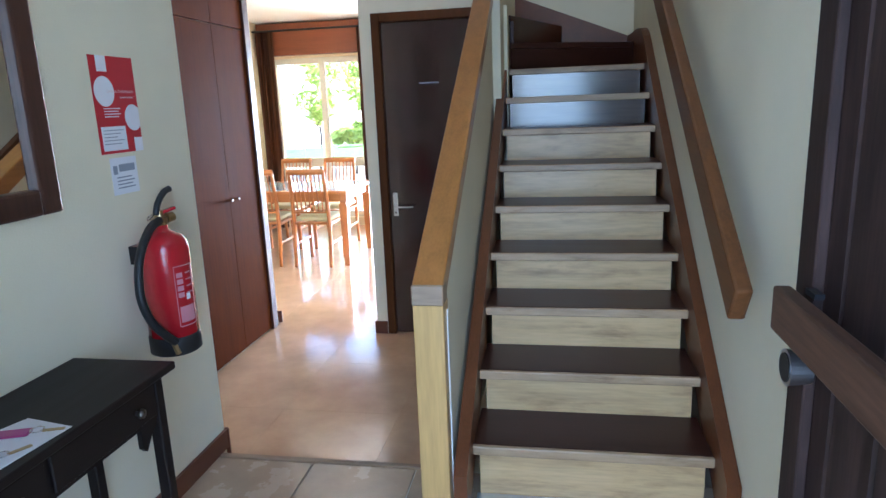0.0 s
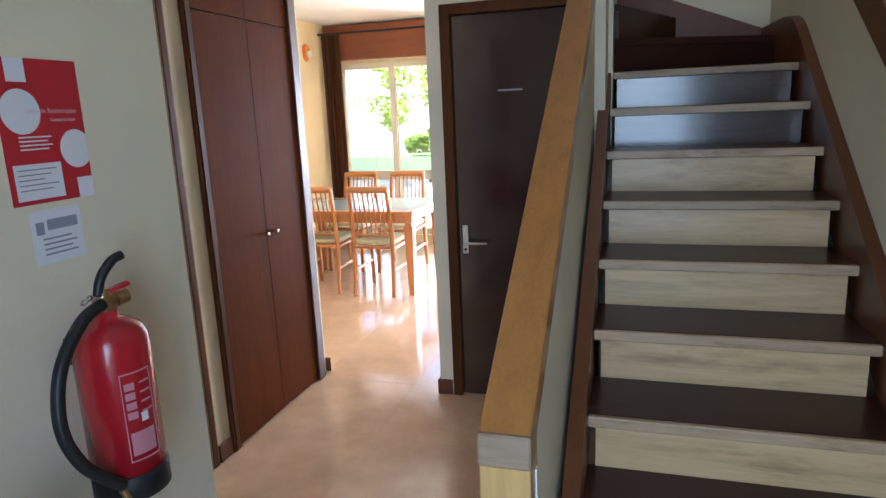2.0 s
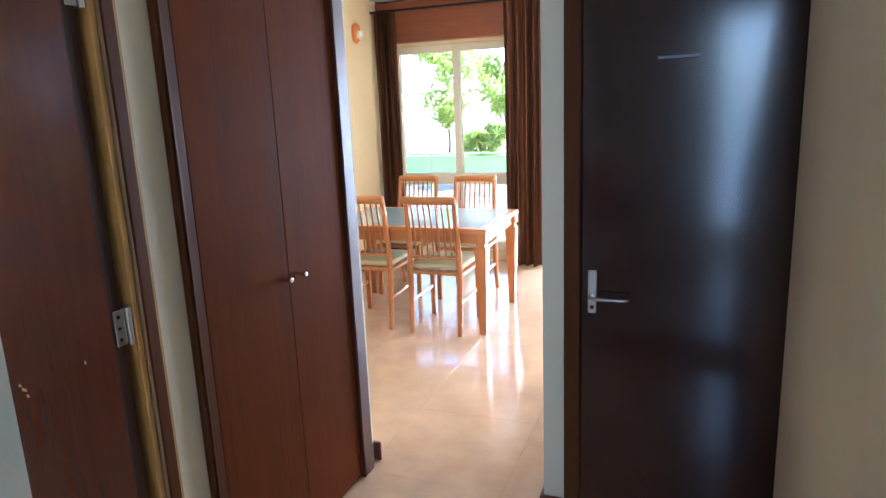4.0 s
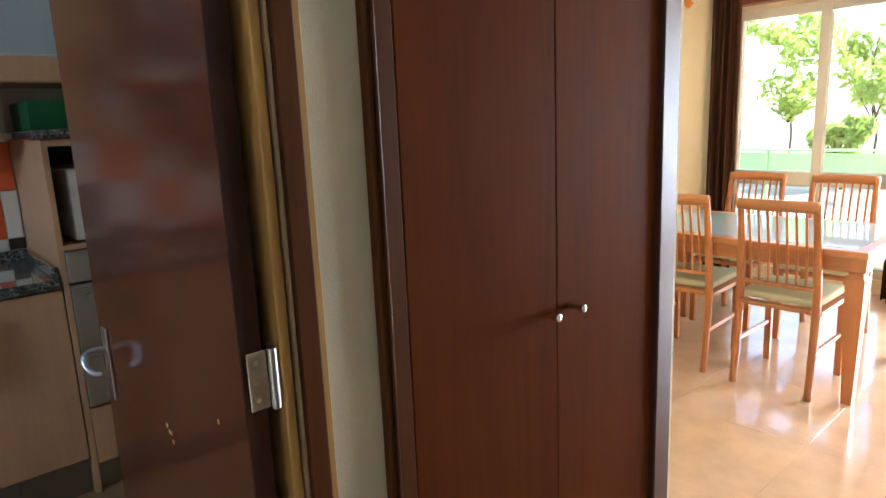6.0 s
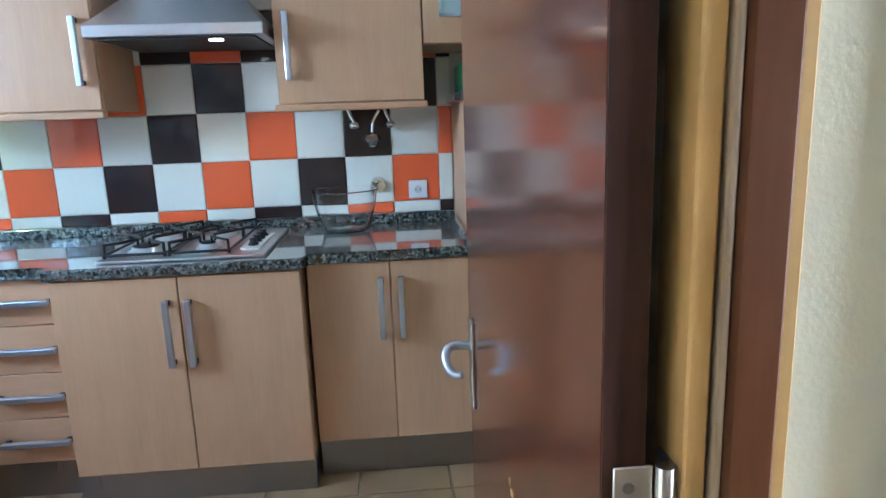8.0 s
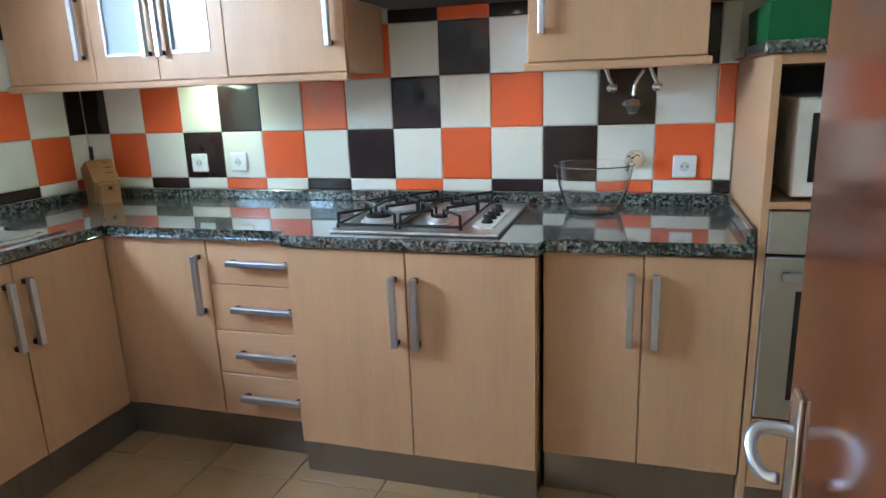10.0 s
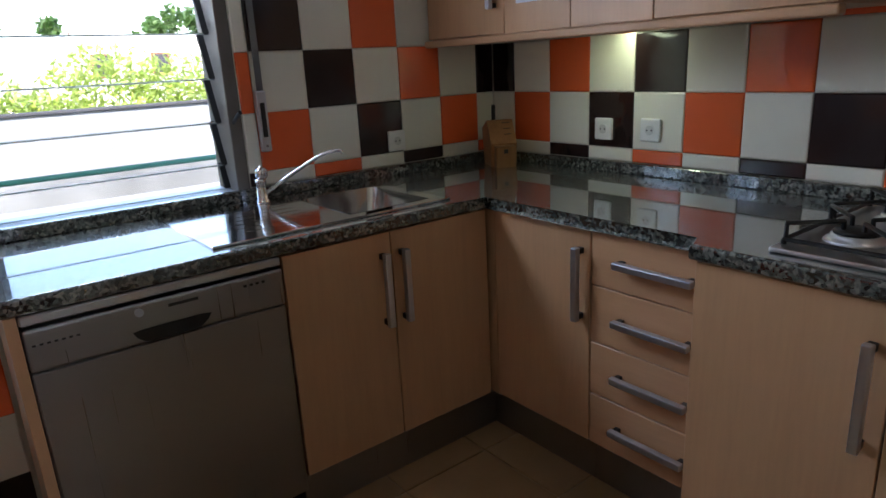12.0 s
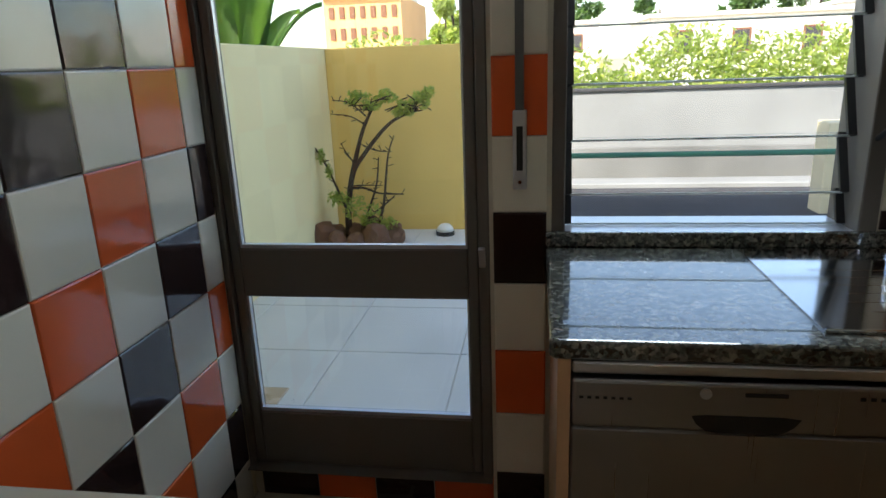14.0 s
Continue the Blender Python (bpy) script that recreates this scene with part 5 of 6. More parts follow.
# mirror
mi = thing("wall_mirror", (HX0, 1.2, 1.238), "wall mirror in a dark wooden frame", "mirror")
MY0, MY1, MZ0, MZ1 = 0.80, 1.556, 1.238, 2.15
for y0, y1, z0, z1 in ((MY0, MY0 + 0.07, MZ0, MZ1), (MY1 - 0.07, MY1, MZ0, MZ1), (MY0 + 0.07, MY1 - 0.07, MZ0, MZ0 + 0.07), (MY0 + 0.07, MY1 - 0.07, MZ1 - 0.07, MZ1)):
    part("frame", B(HX0, HX0 + 0.034, y0, y1, z0, z1, bevel=0.008, seg=2), wood("dark_frame_wood", (0.065, 0.028, 0.018), 0.35, "z"), mi)
part("glass", B(HX0 + 0.004, HX0 + 0.012, MY0 + 0.07, MY1 - 0.07, MZ0 + 0.07, MZ1 - 0.07), MIRROR, mi)

# extinguisher
EXX, EXY, EXZ, ER = -1.262, 1.86, 0.712, 0.079
fe = thing("fire_extinguisher", (EXX, EXY, EXZ), "red fire extinguisher with black base hung on the wall", "fire extinguisher")
part("tank", lathe(bmesh.new(), [(ER, 0.055), (ER, 0.345), (ER * 0.96, 0.37), (ER * 0.8, 0.392), (ER * 0.5, 0.405), (0.024, 0.412), (0.022, 0.43)], (EXX, EXY, EXZ), 40), RED, fe, "glossy red tank", True)
part("base_ring", lathe(bmesh.new(), [(ER - 0.006, 0.0), (ER + 0.003, 0.006), (ER + 0.003, 0.06), (ER, 0.064)], (EXX, EXY, EXZ), 40), BLACKPL, fe, "black plastic base", True)
part("valve", lathe(bmesh.new(), [(0.022, 0.428), (0.026, 0.432), (0.026, 0.45), (0.016, 0.455), (0.016, 0.475), (0.0, 0.478)], (EXX, EXY, EXZ), 16), BRASS, fe, "brass valve")
part("gauge", cyl(bmesh.new(), (EXX + 0.012, EXY + 0.02, EXZ + 0.447), (EXX + 0.02, EXY + 0.045, EXZ + 0.449), 0.017, 0.015, 18), BRASS, fe, "round pressure gauge")
part("carry_grip", obox(bmesh.new(), (EXX, EXY - 0.01, EXZ + 0.465), (EXX + 0.03, EXY + 0.045, EXZ + 0.478), 0.018, 0.01, 0.003), RED, fe)
part("squeeze_grip", tube(bmesh.new(), [(EXX, EXY - 0.015, EXZ + 0.462), (EXX + 0.005, EXY - 0.005, EXZ + 0.50), (EXX + 0.015, EXY + 0.02, EXZ + 0.532), (EXX + 0.02, EXY + 0.045, EXZ + 0.540)], 0.0105), BLACKPL, fe, "black lever", True)
part("ring_pin", tube(bmesh.new(), [(EXX, EXY - 0.03, EXZ + 0.462), (EXX + 0.01, EXY - 0.045, EXZ + 0.472), (EXX, EXY - 0.06, EXZ + 0.462), (EXX - 0.01, EXY - 0.045, EXZ + 0.452), (EXX, EXY - 0.03, EXZ + 0.462)], 0.002, 6), CHROME, fe)
part("hose", tube(bmesh.new(), [(EXX + 0.01, EXY - 0.015, EXZ + 0.445), (EXX + 0.01, EXY - 0.075, EXZ + 0.425), (EXX + 0.012, EXY - 0.145, EXZ + 0.345), (EXX + 0.015, EXY - 0.168, EXZ + 0.235), (EXX + 0.025, EXY - 0.145, EXZ + 0.145), (EXX + 0.038, EXY - 0.10, EXZ + 0.085), (EXX + 0.048, EXY - 0.072, EXZ + 0.055)], 0.0135, 12), BLACKPL, fe, "black rubber hose", True)
part("nozzle", cyl(bmesh.new(), (EXX + 0.04, EXY - 0.072, EXZ + 0.05), (EXX + 0.046, EXY - 0.062, EXZ + 0.012), 0.008, 0.010, 12), BRASS, fe)
part("wall_hook", B(HX0, EXX - ER + 0.01, EXY - 0.02, EXY + 0.02, EXZ + 0.30, EXZ + 0.36), BLACKMETAL, fe)


def curved_patch(a0, a1, z0, z1, material, label):
    bm = bmesh.new()
    n = max(2, int(abs(a1 - a0) / 6))
    r0, r1 = ER + 0.0004, ER + 0.0011
    cols = []
    for i in range(n + 1):
        a = radians(a0 + (a1 - a0) * i / n)
        cols.append([bm.verts.new((EXX + r * math.cos(a), EXY + r * math.sin(a), EXZ + z)) for r, z in ((r0, z0), (r1, z0), (r1, z1), (r0, z1))])
    for p, q in zip(cols, cols[1:]):
        for k in range(4):
            bm.faces.new((p[k], p[(k + 1) % 4], q[(k + 1) % 4], q[k]))
    bm.faces.new(cols[0])
    bm.faces.new(cols[-1][::-1])
    part("print", bm, material, fe, label)


PINK = mat("pale_pink_print_film", (0.55, 0.22, 0.27), 0.4)
for a0, a1, z0, z1 in ((-42, 8, 0.298, 0.301), (-42, 8, 0.098, 0.101), (-42, -40.5, 0.1, 0.3), (6.5, 8, 0.1, 0.3)):
    curved_patch(a0, a1, z0, z1, PINK, "pale label outline")
for i in range(4):
    curved_patch(-37, -22, 0.262 - i * 0.022, 0.278 - i * 0.022, PINK, "pale pictogram")
    curved_patch(-14, 4, 0.272 - i * 0.022, 0.276 - i * 0.022, PINK, "pale text line")
curved_patch(-37, 2, 0.112, 0.165, PINK, "pale text block")
curved_patch(-17, -6, 0.185, 0.205, PAPER, "small white square")

# console table
CX0, CX1, CY0, CY1, CZ = -1.371, -1.05, 0.62, 1.53, 0.815
co = thing("console_table", ((CX0 + CX1) / 2, 1.08, EZ), "dark espresso console table with two drawers by the wall", "console table")
part("top", B(CX0, CX1, CY0, CY1, CZ - 0.022, CZ, bevel=0.004, seg=2), CONSOLE, co)
part("body", B(CX0 + 0.03, CX1 - 0.032, CY0 + 0.045, CY1 - 0.045, CZ - 0.14, CZ - 0.0225), CONSOLE, co)
for y0, y1 in ((CY0 + 0.075, 1.066), (1.084, CY1 - 0.075)):
    d = part("drawer_front", B(CX1 - 0.0315, CX1 - 0.022, y0, y1, CZ - 0.125, CZ - 0.035, bevel=0.002), CONSOLE, co)
    k = lathe(bmesh.new(), [(0.006, 0), (0.006, 0.008), (0.013, 0.014), (0.012, 0.022), (0.0, 0.025)], (0, 0, 0), 18)
    k.transform(Matrix.Translation((CX1 - 0.022, (y0 + y1) / 2 + 0.1, CZ - 0.08)) @ Matrix.Rotation(radians(90), 4, "Y"))
    part("knob", k, mat("dark_bronze", (0.12, 0.10, 0.08), 0.35, 0.9), d, "small bronze knob", True)
for x in (CX0 + 0.03, CX1 - 0.062):
    for y in (CY0 + 0.03, CY1 - 0.062):
        part("leg", B(x, x + 0.034, y, y + 0.034, EZ, CZ - 0.0225, bevel=0.003), CONSOLE, co)
        s = 1 if y < 1 else -1
        yb = y + (0.034 if s > 0 else 0)
        part("corner_bracket", prism(bmesh.new(), [(yb, CZ - 0.141), (yb + s * 0.07, CZ - 0.141), (yb + s * 0.07, CZ - 0.20), (yb + s * 0.055, CZ - 0.215), (yb + s * 0.02, CZ - 0.17), (yb, CZ - 0.16)], "x", x + 0.01, x + 0.024), CONSOLE, co)
solid("paper_sheet", prism(bmesh.new(), [(-1.33, 0.84), (-1.10, 0.80), (-1.066, 1.15), (-1.20, 1.175)], "z", CZ + 0.0006, CZ + 0.002), PAPER, (-1.2, 1.0, CZ), "white sheet of paper on the console", "paper")
TAG = mat("pink_plastic", (0.42, 0.06, 0.22), 0.35)
for n, (x, y, a) in enumerate(((-1.17, 1.10, 20), (-1.14, 0.97, 60))):
    kt2 = thing("key_tag", (x, y, CZ + 0.0025), "pink plastic key tag with a key ring", "key tag", "key tags", rz=a)
    for ob_bm, nm, mt in ((box(bmesh.new(), -0.035, 0.035, -0.018, 0.018, 0, 0.005, bevel=0.004, seg=2), "tag", TAG), (tube(bmesh.new(), [(0.035 + 0.014 * (1 - math.cos(t)), 0.014 * math.sin(t), 0.006) for t in [i * 0.785 for i in range(9)]], 0.0016, 6), "ring", CHROME), (box(bmesh.new(), 0.06, 0.105, -0.004, 0.004, 0.001, 0.004), "key", BRASS)):
        p = link(nm, ob_bm, mt)
        p.parent = kt2

# ---- living room ----
PELMET = wood("red_brown_pelmet", (0.24, 0.07, 0.025), 0.4, "x", 0.8, 1.15)
GLASS_TOP = mat("pale_blue_glass", (0.42, 0.55, 0.58), 0.05, coat=0.5)
CUSHION = paint("cream_seat_fabric", (0.62, 0.56, 0.33), 0.9, 300.0, 0.3)
WINFRAME = paint("cream_window_frame", (0.72, 0.66, 0.52), 0.5)
tb = thing("dining_table", (-2.53, 6.0, 0), "cherry dining table with a pale blue glass top", "table")
TX0, TX1, TY0_, TY1_ = -3.21, -1.925, 5.72, 6.56
bm = bmesh.new()
for r in ((TX0, TX1, TY0_, TY0_ + 0.06), (TX0, TX1, TY1_ - 0.06, TY1_), (TX0, TX0 + 0.06, TY0_ + 0.06, TY1_ - 0.06), (TX1 - 0.06, TX1, TY0_ + 0.06, TY1_ - 0.06)):
    box(bm, *r, 0.692, 0.725, bevel=0.003)
part("border", bm, CHERRY_H, tb)
part("glass_top", B(TX0 + 0.061, TX1 - 0.061, TY0_ + 0.061, TY1_ - 0.061, 0.712, 0.7265), GLASS_TOP, tb, "pale blue glass panel")
for r in ((TX0 + 0.09, TX1 - 0.09, TY0_ + 0.03, TY0_ + 0.05), (TX0 + 0.09, TX1 - 0.09, TY1_ - 0.05, TY1_ - 0.03), (TX0 + 0.03, TX0 + 0.05, TY0_ + 0.09, TY1_ - 0.09), (TX1 - 0.05, TX1 - 0.03, TY0_ + 0.09, TY1_ - 0.09)):
    part("apron", B(*r, 0.622, 0.6915, bevel=0.002), CHERRY_H, tb)
for x in (TX0 + 0.045, TX1 - 0.045):
    for y in (TY0_ + 0.045, TY1_ - 0.045):
        bm = bmesh.new()
        prof = [(0.040, 0.6915), (0.040, 0.632), (0.030, 0.625), (0.030, 0.609), (0.040, 0.597), (0.034, 0.39), (0.022, 0.0)]
        rings = [[bm.verts.new((x + sx * r, y + sy * r, z)) for sx, sy in ((-1, -1), (1, -1), (1, 1), (-1, 1))] for r, z in prof]
        for p, q in zip(rings, rings[1:]):
            for i in range(4):
                bm.faces.new((p[i], p[(i + 1) % 4], q[(i + 1) % 4], q[i]))
        bm.faces.new(rings[0])
        bm.faces.new(rings[-1])
        part("leg", bm, CHERRY, tb)

ch = thing("dining_chair", (0, 0, 0), "cherry dining chair with slatted back and cream cushion", "chair", "chairs round the dining table")
for x in (-0.175, 0.175):
    part("back_leg", tube(bmesh.new(), [(x, -0.23, 0.0), (x, -0.20, 0.25), (x, -0.19, 0.45), (x * 0.98, -0.205, 0.66), (x * 0.95, -0.245, 0.93)], lambda t: 0.016 + 0.004 * math.sin(math.pi * t), 8), CHERRY, ch, smooth=True)
    bm = bmesh.new()
    obox(bm, (x, 0.19, 0.43), (x, 0.20, 0.0), 0.034, 0.034, 0.004)
    part("front_leg", bm, CHERRY, ch)
    part("side_rail", obox(bmesh.new(), (x, -0.18, 0.415), (x, 0.18, 0.415), 0.045, 0.022, 0.003), CHERRY_H, ch)
    part("stretcher", obox(bmesh.new(), (x, -0.205, 0.22), (x, 0.19, 0.22), 0.016, 0.022, 0.003), CHERRY_H, ch)
part("front_rail", obox(bmesh.new(), (-0.16, 0.185, 0.415), (0.16, 0.185, 0.415), 0.045, 0.022, 0.003), CHERRY_H, ch)
part("back_rail", obox(bmesh.new(), (-0.16, -0.192, 0.425), (0.16, -0.192, 0.425), 0.05, 0.022, 0.003), CHERRY_H, ch)
part("lower_back_rail", obox(bmesh.new(), (-0.165, -0.196, 0.53), (0.165, -0.196, 0.53), 0.03, 0.018, 0.003), CHERRY_H, ch)
part("top_rail", tube(bmesh.new(), [(-0.175, -0.245, 0.915), (-0.09, -0.262, 0.918), (0.0, -0.268, 0.918), (0.09, -0.262, 0.918), (0.175, -0.245, 0.915)], 0.028, 10), CHERRY_H, ch, smooth=True)
for i in range(7):
    x = -0.126 + i * 0.042
    part("slat", tube(bmesh.new(), [(x, -0.197, 0.54), (x, -0.207, 0.66), (x, -0.228, 0.78), (x, -0.255, 0.91)], 0.0065, 6), CHERRY, ch, smooth=True)
bm = B(-0.185, 0.185, -0.175, 0.205, 0.438, 0.478, bevel=0.016, seg=3)
part("cushion", bm, CUSHION, ch, "cream upholstered seat", True)
ch.matrix_basis = pose(-2.285, 5.90, 0)
copy_thing(ch, pose(-2.812, 5.91, 0, 0, 0, 3))
copy_thing(ch, pose(-2.378, 6.66, 0, 0, 0, 180))
copy_thing(ch, pose(-2.90, 6.67, 0, 0, 0, 178))


def curtain(name, x0, x1, y, z0, z1, folds, amp, material, label, gather=1.0):
    """A hanging cloth with soft folds, a little narrower at the top."""
    bm = bmesh.new()
    n, rows = folds * 10, 8
    grid = []
    for j in range(rows + 1):
        v = j / rows
        w = gather + (1 - gather) * (1 - v)
        xc = (x0 + x1) / 2
        row = []
        for i in range(n + 1):
            u = i / n
            a = amp * (0.75 + 0.25 * (1 - v)) * math.sin(2 * math.pi * folds * u + 0.5 * math.sin(5 * u + 2 * v)) * (0.8 + 0.3 * math.sin(11 * u))
            row.append(bm.verts.new((xc + (u - 0.5) * (x1 - x0) * w, y + a, z0 + (z1 - z0) * v)))
        grid.append(row)
    for a, b in zip(grid, grid[1:]):
        for i in range(n):
            bm.faces.new((a[i], a[i + 1], b[i + 1], b[i]))
    bmesh.ops.solidify(bm, geom=bm.faces[:], thickness=0.004)
    return solid(name, bm, material, ((x0 + x1) / 2, y, z0), label, "curtain", smooth=True)


def cloth(name, c1, c2, rough=0.85, sheer=0.0):
    m = mat(name, c1, rough)
    v = coords(m, (1, 1, 0.02), world_space=True)
    n = nd(m, "TexNoise", Scale=28.0, Detail=3.0)
    ln(m, v, n.inputs["Vector"])
    ln(m, ramp(m, n.outputs["Fac"], [(0.42, c1), (0.58, c2)]), pr(m, "Base Color"))
    if sheer:
        t = nd(m, "BsdfTranslucent", Color=(*c1, 1))
        mix = m.node_tree.nodes.new("ShaderNodeMixShader")
        mix.inputs[0].default_value = sheer
        out = m.node_tree.nodes["Material Output"]
        ln(m, m.node_tree.nodes["Principled BSDF"].outputs[0], mix.inputs[1])
        ln(m, t.outputs[0], mix.inputs[2])
        ln(m, mix.outputs[0], out.inputs["Surface"])
    return m


BROWN_CLOTH = cloth("striped_brown_cloth", (0.10, 0.036, 0.016), (0.24, 0.10, 0.045), 0.7, 0.22)
ORANGE_CLOTH = cloth("sheer_orange_cloth", (0.75, 0.10, 0.02), (0.85, 0.16, 0.04), 0.8, 0.5)
curtain("curtain", -3.60, -3.37, 7.66, 0.01, 2.4, 4, 0.045, BROWN_CLOTH, "long brown striped curtain beside the window")
curtain("curtain", -2.32, -1.96, 7.66, 0.01, 2.4, 5, 0.055, BROWN_CLOTH, "long brown striped curtain drawn back by the window")
curtain("curtain", -1.90 + 0.03, -1.70, 9.30, 0.02, 2.35, 4, 0.03, ORANGE_CLOTH, "sheer orange curtain at the terrace door", 0.8)
solid("curtain_rod", cyl(bmesh.new(), (-3.6, 7.60, 2.405), (-1.96, 7.60, 2.405), 0.012, n=12), BLACKMETAL, (-2.8, 7.6, 2.4), "dark curtain rod under the pelmet", "curtain rod")
pel = thing("pelmet", (-2.78, 7.8, 2.12), "red-brown wooden shutter box above the window", "pelmet")
part("front", B(-3.61, -1.95, 7.74, 7.762, 2.13, 2.505, bevel=0.003), PELMET, pel)
part("underside", B(-3.61, -1.95, 7.7625, LWY - 0.001, 2.13, 2.15), PELMET, pel)

win = thing("window_living", (-2.77, LWY, 0.1), "tall cream-framed living room window in two leaves", "window")
tagged(win, kind="structure")
for x0, x1 in ((WX0, WX0 + 0.06), (-2.90, -2.832), (WX1 - 0.06, WX1)):
    part("frame_post", B(x0, x1, LWY + 0.05, LWY + 0.12, 0.10, WZ1, bevel=0.004), WINFRAME, win)
for x0, x1 in ((WX0 + 0.06, -2.90), (-2.832, WX1 - 0.06)):
    part("rail", B(x0, x1, LWY + 0.05, LWY + 0.12, WZ1 - 0.07, WZ1, bevel=0.004), WINFRAME, win)
    part("rail", B(x0, x1, LWY + 0.05, LWY + 0.12, 0.752, 0.862, bevel=0.004), WINFRAME, win)
    part("rail", B(x0, x1, LWY + 0.05, LWY + 0.12, 0.10, 0.17, bevel=0.004), WINFRAME, win)
    for z0, z1 in ((0.17, 0.752), (0.862, WZ1 - 0.07)):
        p = part("pane", B(x0, x1, LWY + 0.082, LWY + 0.086, z0, z1), GLASS, win, "clear glass pane")
        p.visible_shadow = False
td = thing("door_terrace", (-0.76, 9.5, 0), "cream-framed sliding terrace door", "door")
tagged(td, kind="structure")
for x0, x1 in ((-1.72, -1.65), (-0.80, -0.72), (0.13, 0.20)):
    part("frame_post", B(x0, x1, 9.48, 9.54, 0, 2.15, bevel=0.004), WINFRAME, td)
for x0, x1 in ((-1.65, -0.80), (-0.72, 0.13)):
    part("rail", B(x0, x1, 9.48, 9.54, 0, 0.08, bevel=0.004), WINFRAME, td)
    part("rail", B(x0, x1, 9.48, 9.54, 2.08, 2.15, bevel=0.004), WINFRAME, td)
    p = part("pane", B(x0, x1, 9.508, 9.512, 0.08, 2.08), GLASS, td, "clear glass pane")
    p.visible_shadow = False
sn = thing("thermostat", (-1.888, 8.24, 1.54), "small grey wall thermostat on the pier", "thermostat")
part("case", B(-1.8895, -1.872, 8.215, 8.265, 1.50, 1.58, bevel=0.004), WHITEPL, sn)
part("dial", cyl(bmesh.new(), (-1.872, 8.24, 1.545), (-1.866, 8.24, 1.545), 0.014, n=16), PRINT_GREY, sn)
sw = thing("light_switch", (-1.888, 7.92, 1.05), "white light switch on the pier", "switch")
part("plate", B(-1.8895, -1.880, 7.88, 7.96, 1.01, 1.09, bevel=0.003), WHITEPL, sw)
part("rocker", B(-1.8795, -1.876, 7.90, 7.94, 1.025, 1.075, bevel=0.001), WHITEPL, sw)
wo = thing("wall_ornament", (-3.61, 7.29, 2.16), "small orange and white wall ornament", "ornament")
part("shell", lathe(bmesh.new(), [(0.0, -0.10), (0.035, -0.07), (0.05, 0.0), (0.04, 0.06), (0.0, 0.09)], (-3.60, 7.29, 2.20), 20), mat("orange_glaze", (0.75, 0.25, 0.05), 0.3), wo, smooth=True)
part("cup", lathe(bmesh.new(), [(0.0, -0.03), (0.03, 0.0), (0.028, 0.05), (0.0, 0.055)], (-3.555, 7.28, 2.16), 20), WHITEPL, wo, smooth=True)


# ---- outdoors ----
def leaf_mat(name, base):
    m = mat(name, base, 0.55)
    n = nd(m, "TexNoise", Scale=3.0, Detail=3.0)
    ln(m, coords(m, world_space=True), n.inputs["Vector"])
    g = m.node_tree.nodes.new("ShaderNodeNewGeometry")
    mix = nd(m, "Mix")
    mix.data_type = "FLOAT"
    mix.inputs[0].default_value = 0.5
    ln(m, n.outputs["Fac"], mix.inputs[2])
    ln(m, g.outputs["Random Per Island"], mix.inputs[3])
    ln(m, ramp(m, mix.outputs[0], [(0.25, mul(base, 0.5)), (0.55, base), (0.8, (base[0] * 2.0, base[1] * 1.6, base[2] * 1.2))]), pr(m, "Base Color"))
    t = nd(m, "BsdfTranslucent", Color=(min(1, base[0] * 3), min(1, base[1] * 3), base[2] * 2, 1))
    ms = m.node_tree.nodes.new("ShaderNodeMixShader")
    ms.inputs[0].default_value = 0.4
    out = m.node_tree.nodes["Material Output"]
    ln(m, m.node_tree.nodes["Principled BSDF"].outputs[0], ms.inputs[1])
    ln(m, t.outputs[0], ms.inputs[2])
    ln(m, ms.outputs[0], out.inputs["Surface"])
    return m


LEAF = leaf_mat("leaf_green", (0.10, 0.19, 0.045))
LEAF_Y = leaf_mat("yellow_green_leaf", (0.22, 0.28, 0.08))
LEAF_D = leaf_mat("deep_green_leaf", (0.06, 0.12, 0.035))
BARK = paint("grey_brown_bark", (0.085, 0.055, 0.038), 0.9, 60.0, 0.6, 0.3)
rng = np.random.default_rng(7)


def leaves(name, blobs, count, size, material):
    """Many small folded leaves scattered in blobs (centre, radii)."""
    verts, faces = [], []
    for (cx, cy, cz), (rx, ry, rz) in blobs:
        d = rng.normal(size=(count, 3))
        d /= np.linalg.norm(d, axis=1)[:, None]
        r = rng.uniform(0.25, 1.0, count) ** 0.6
        p = d * r[:, None] * np.array((rx, ry, rz)) + np.array((cx, cy, cz))
        a = rng.normal(size=(count, 3))
        a /= np.linalg.norm(a, axis=1)[:, None]
        b = np.cross(a, rng.normal(size=(count, 3)))
        b /= np.linalg.norm(b, axis=1)[:, None]
        s = size * rng.uniform(0.6, 1.4, count)
        for i in range(count):
            k = len(verts)
            l, w = a[i] * s[i], b[i] * s[i] * 0.4
            up = np.cross(a[i], b[i]) * s[i] * 0.12
            verts += [p[i] - l, p[i] + w + up, p[i] + l, p[i] - w + up]
            faces += [(k, k + 1, k + 2), (k, k + 2, k + 3)]
    me = bpy.data.meshes.new(name)
    me.from_pydata([tuple(v) for v in verts], [], faces)
    me.materials.append(material)
    return new(name, me)


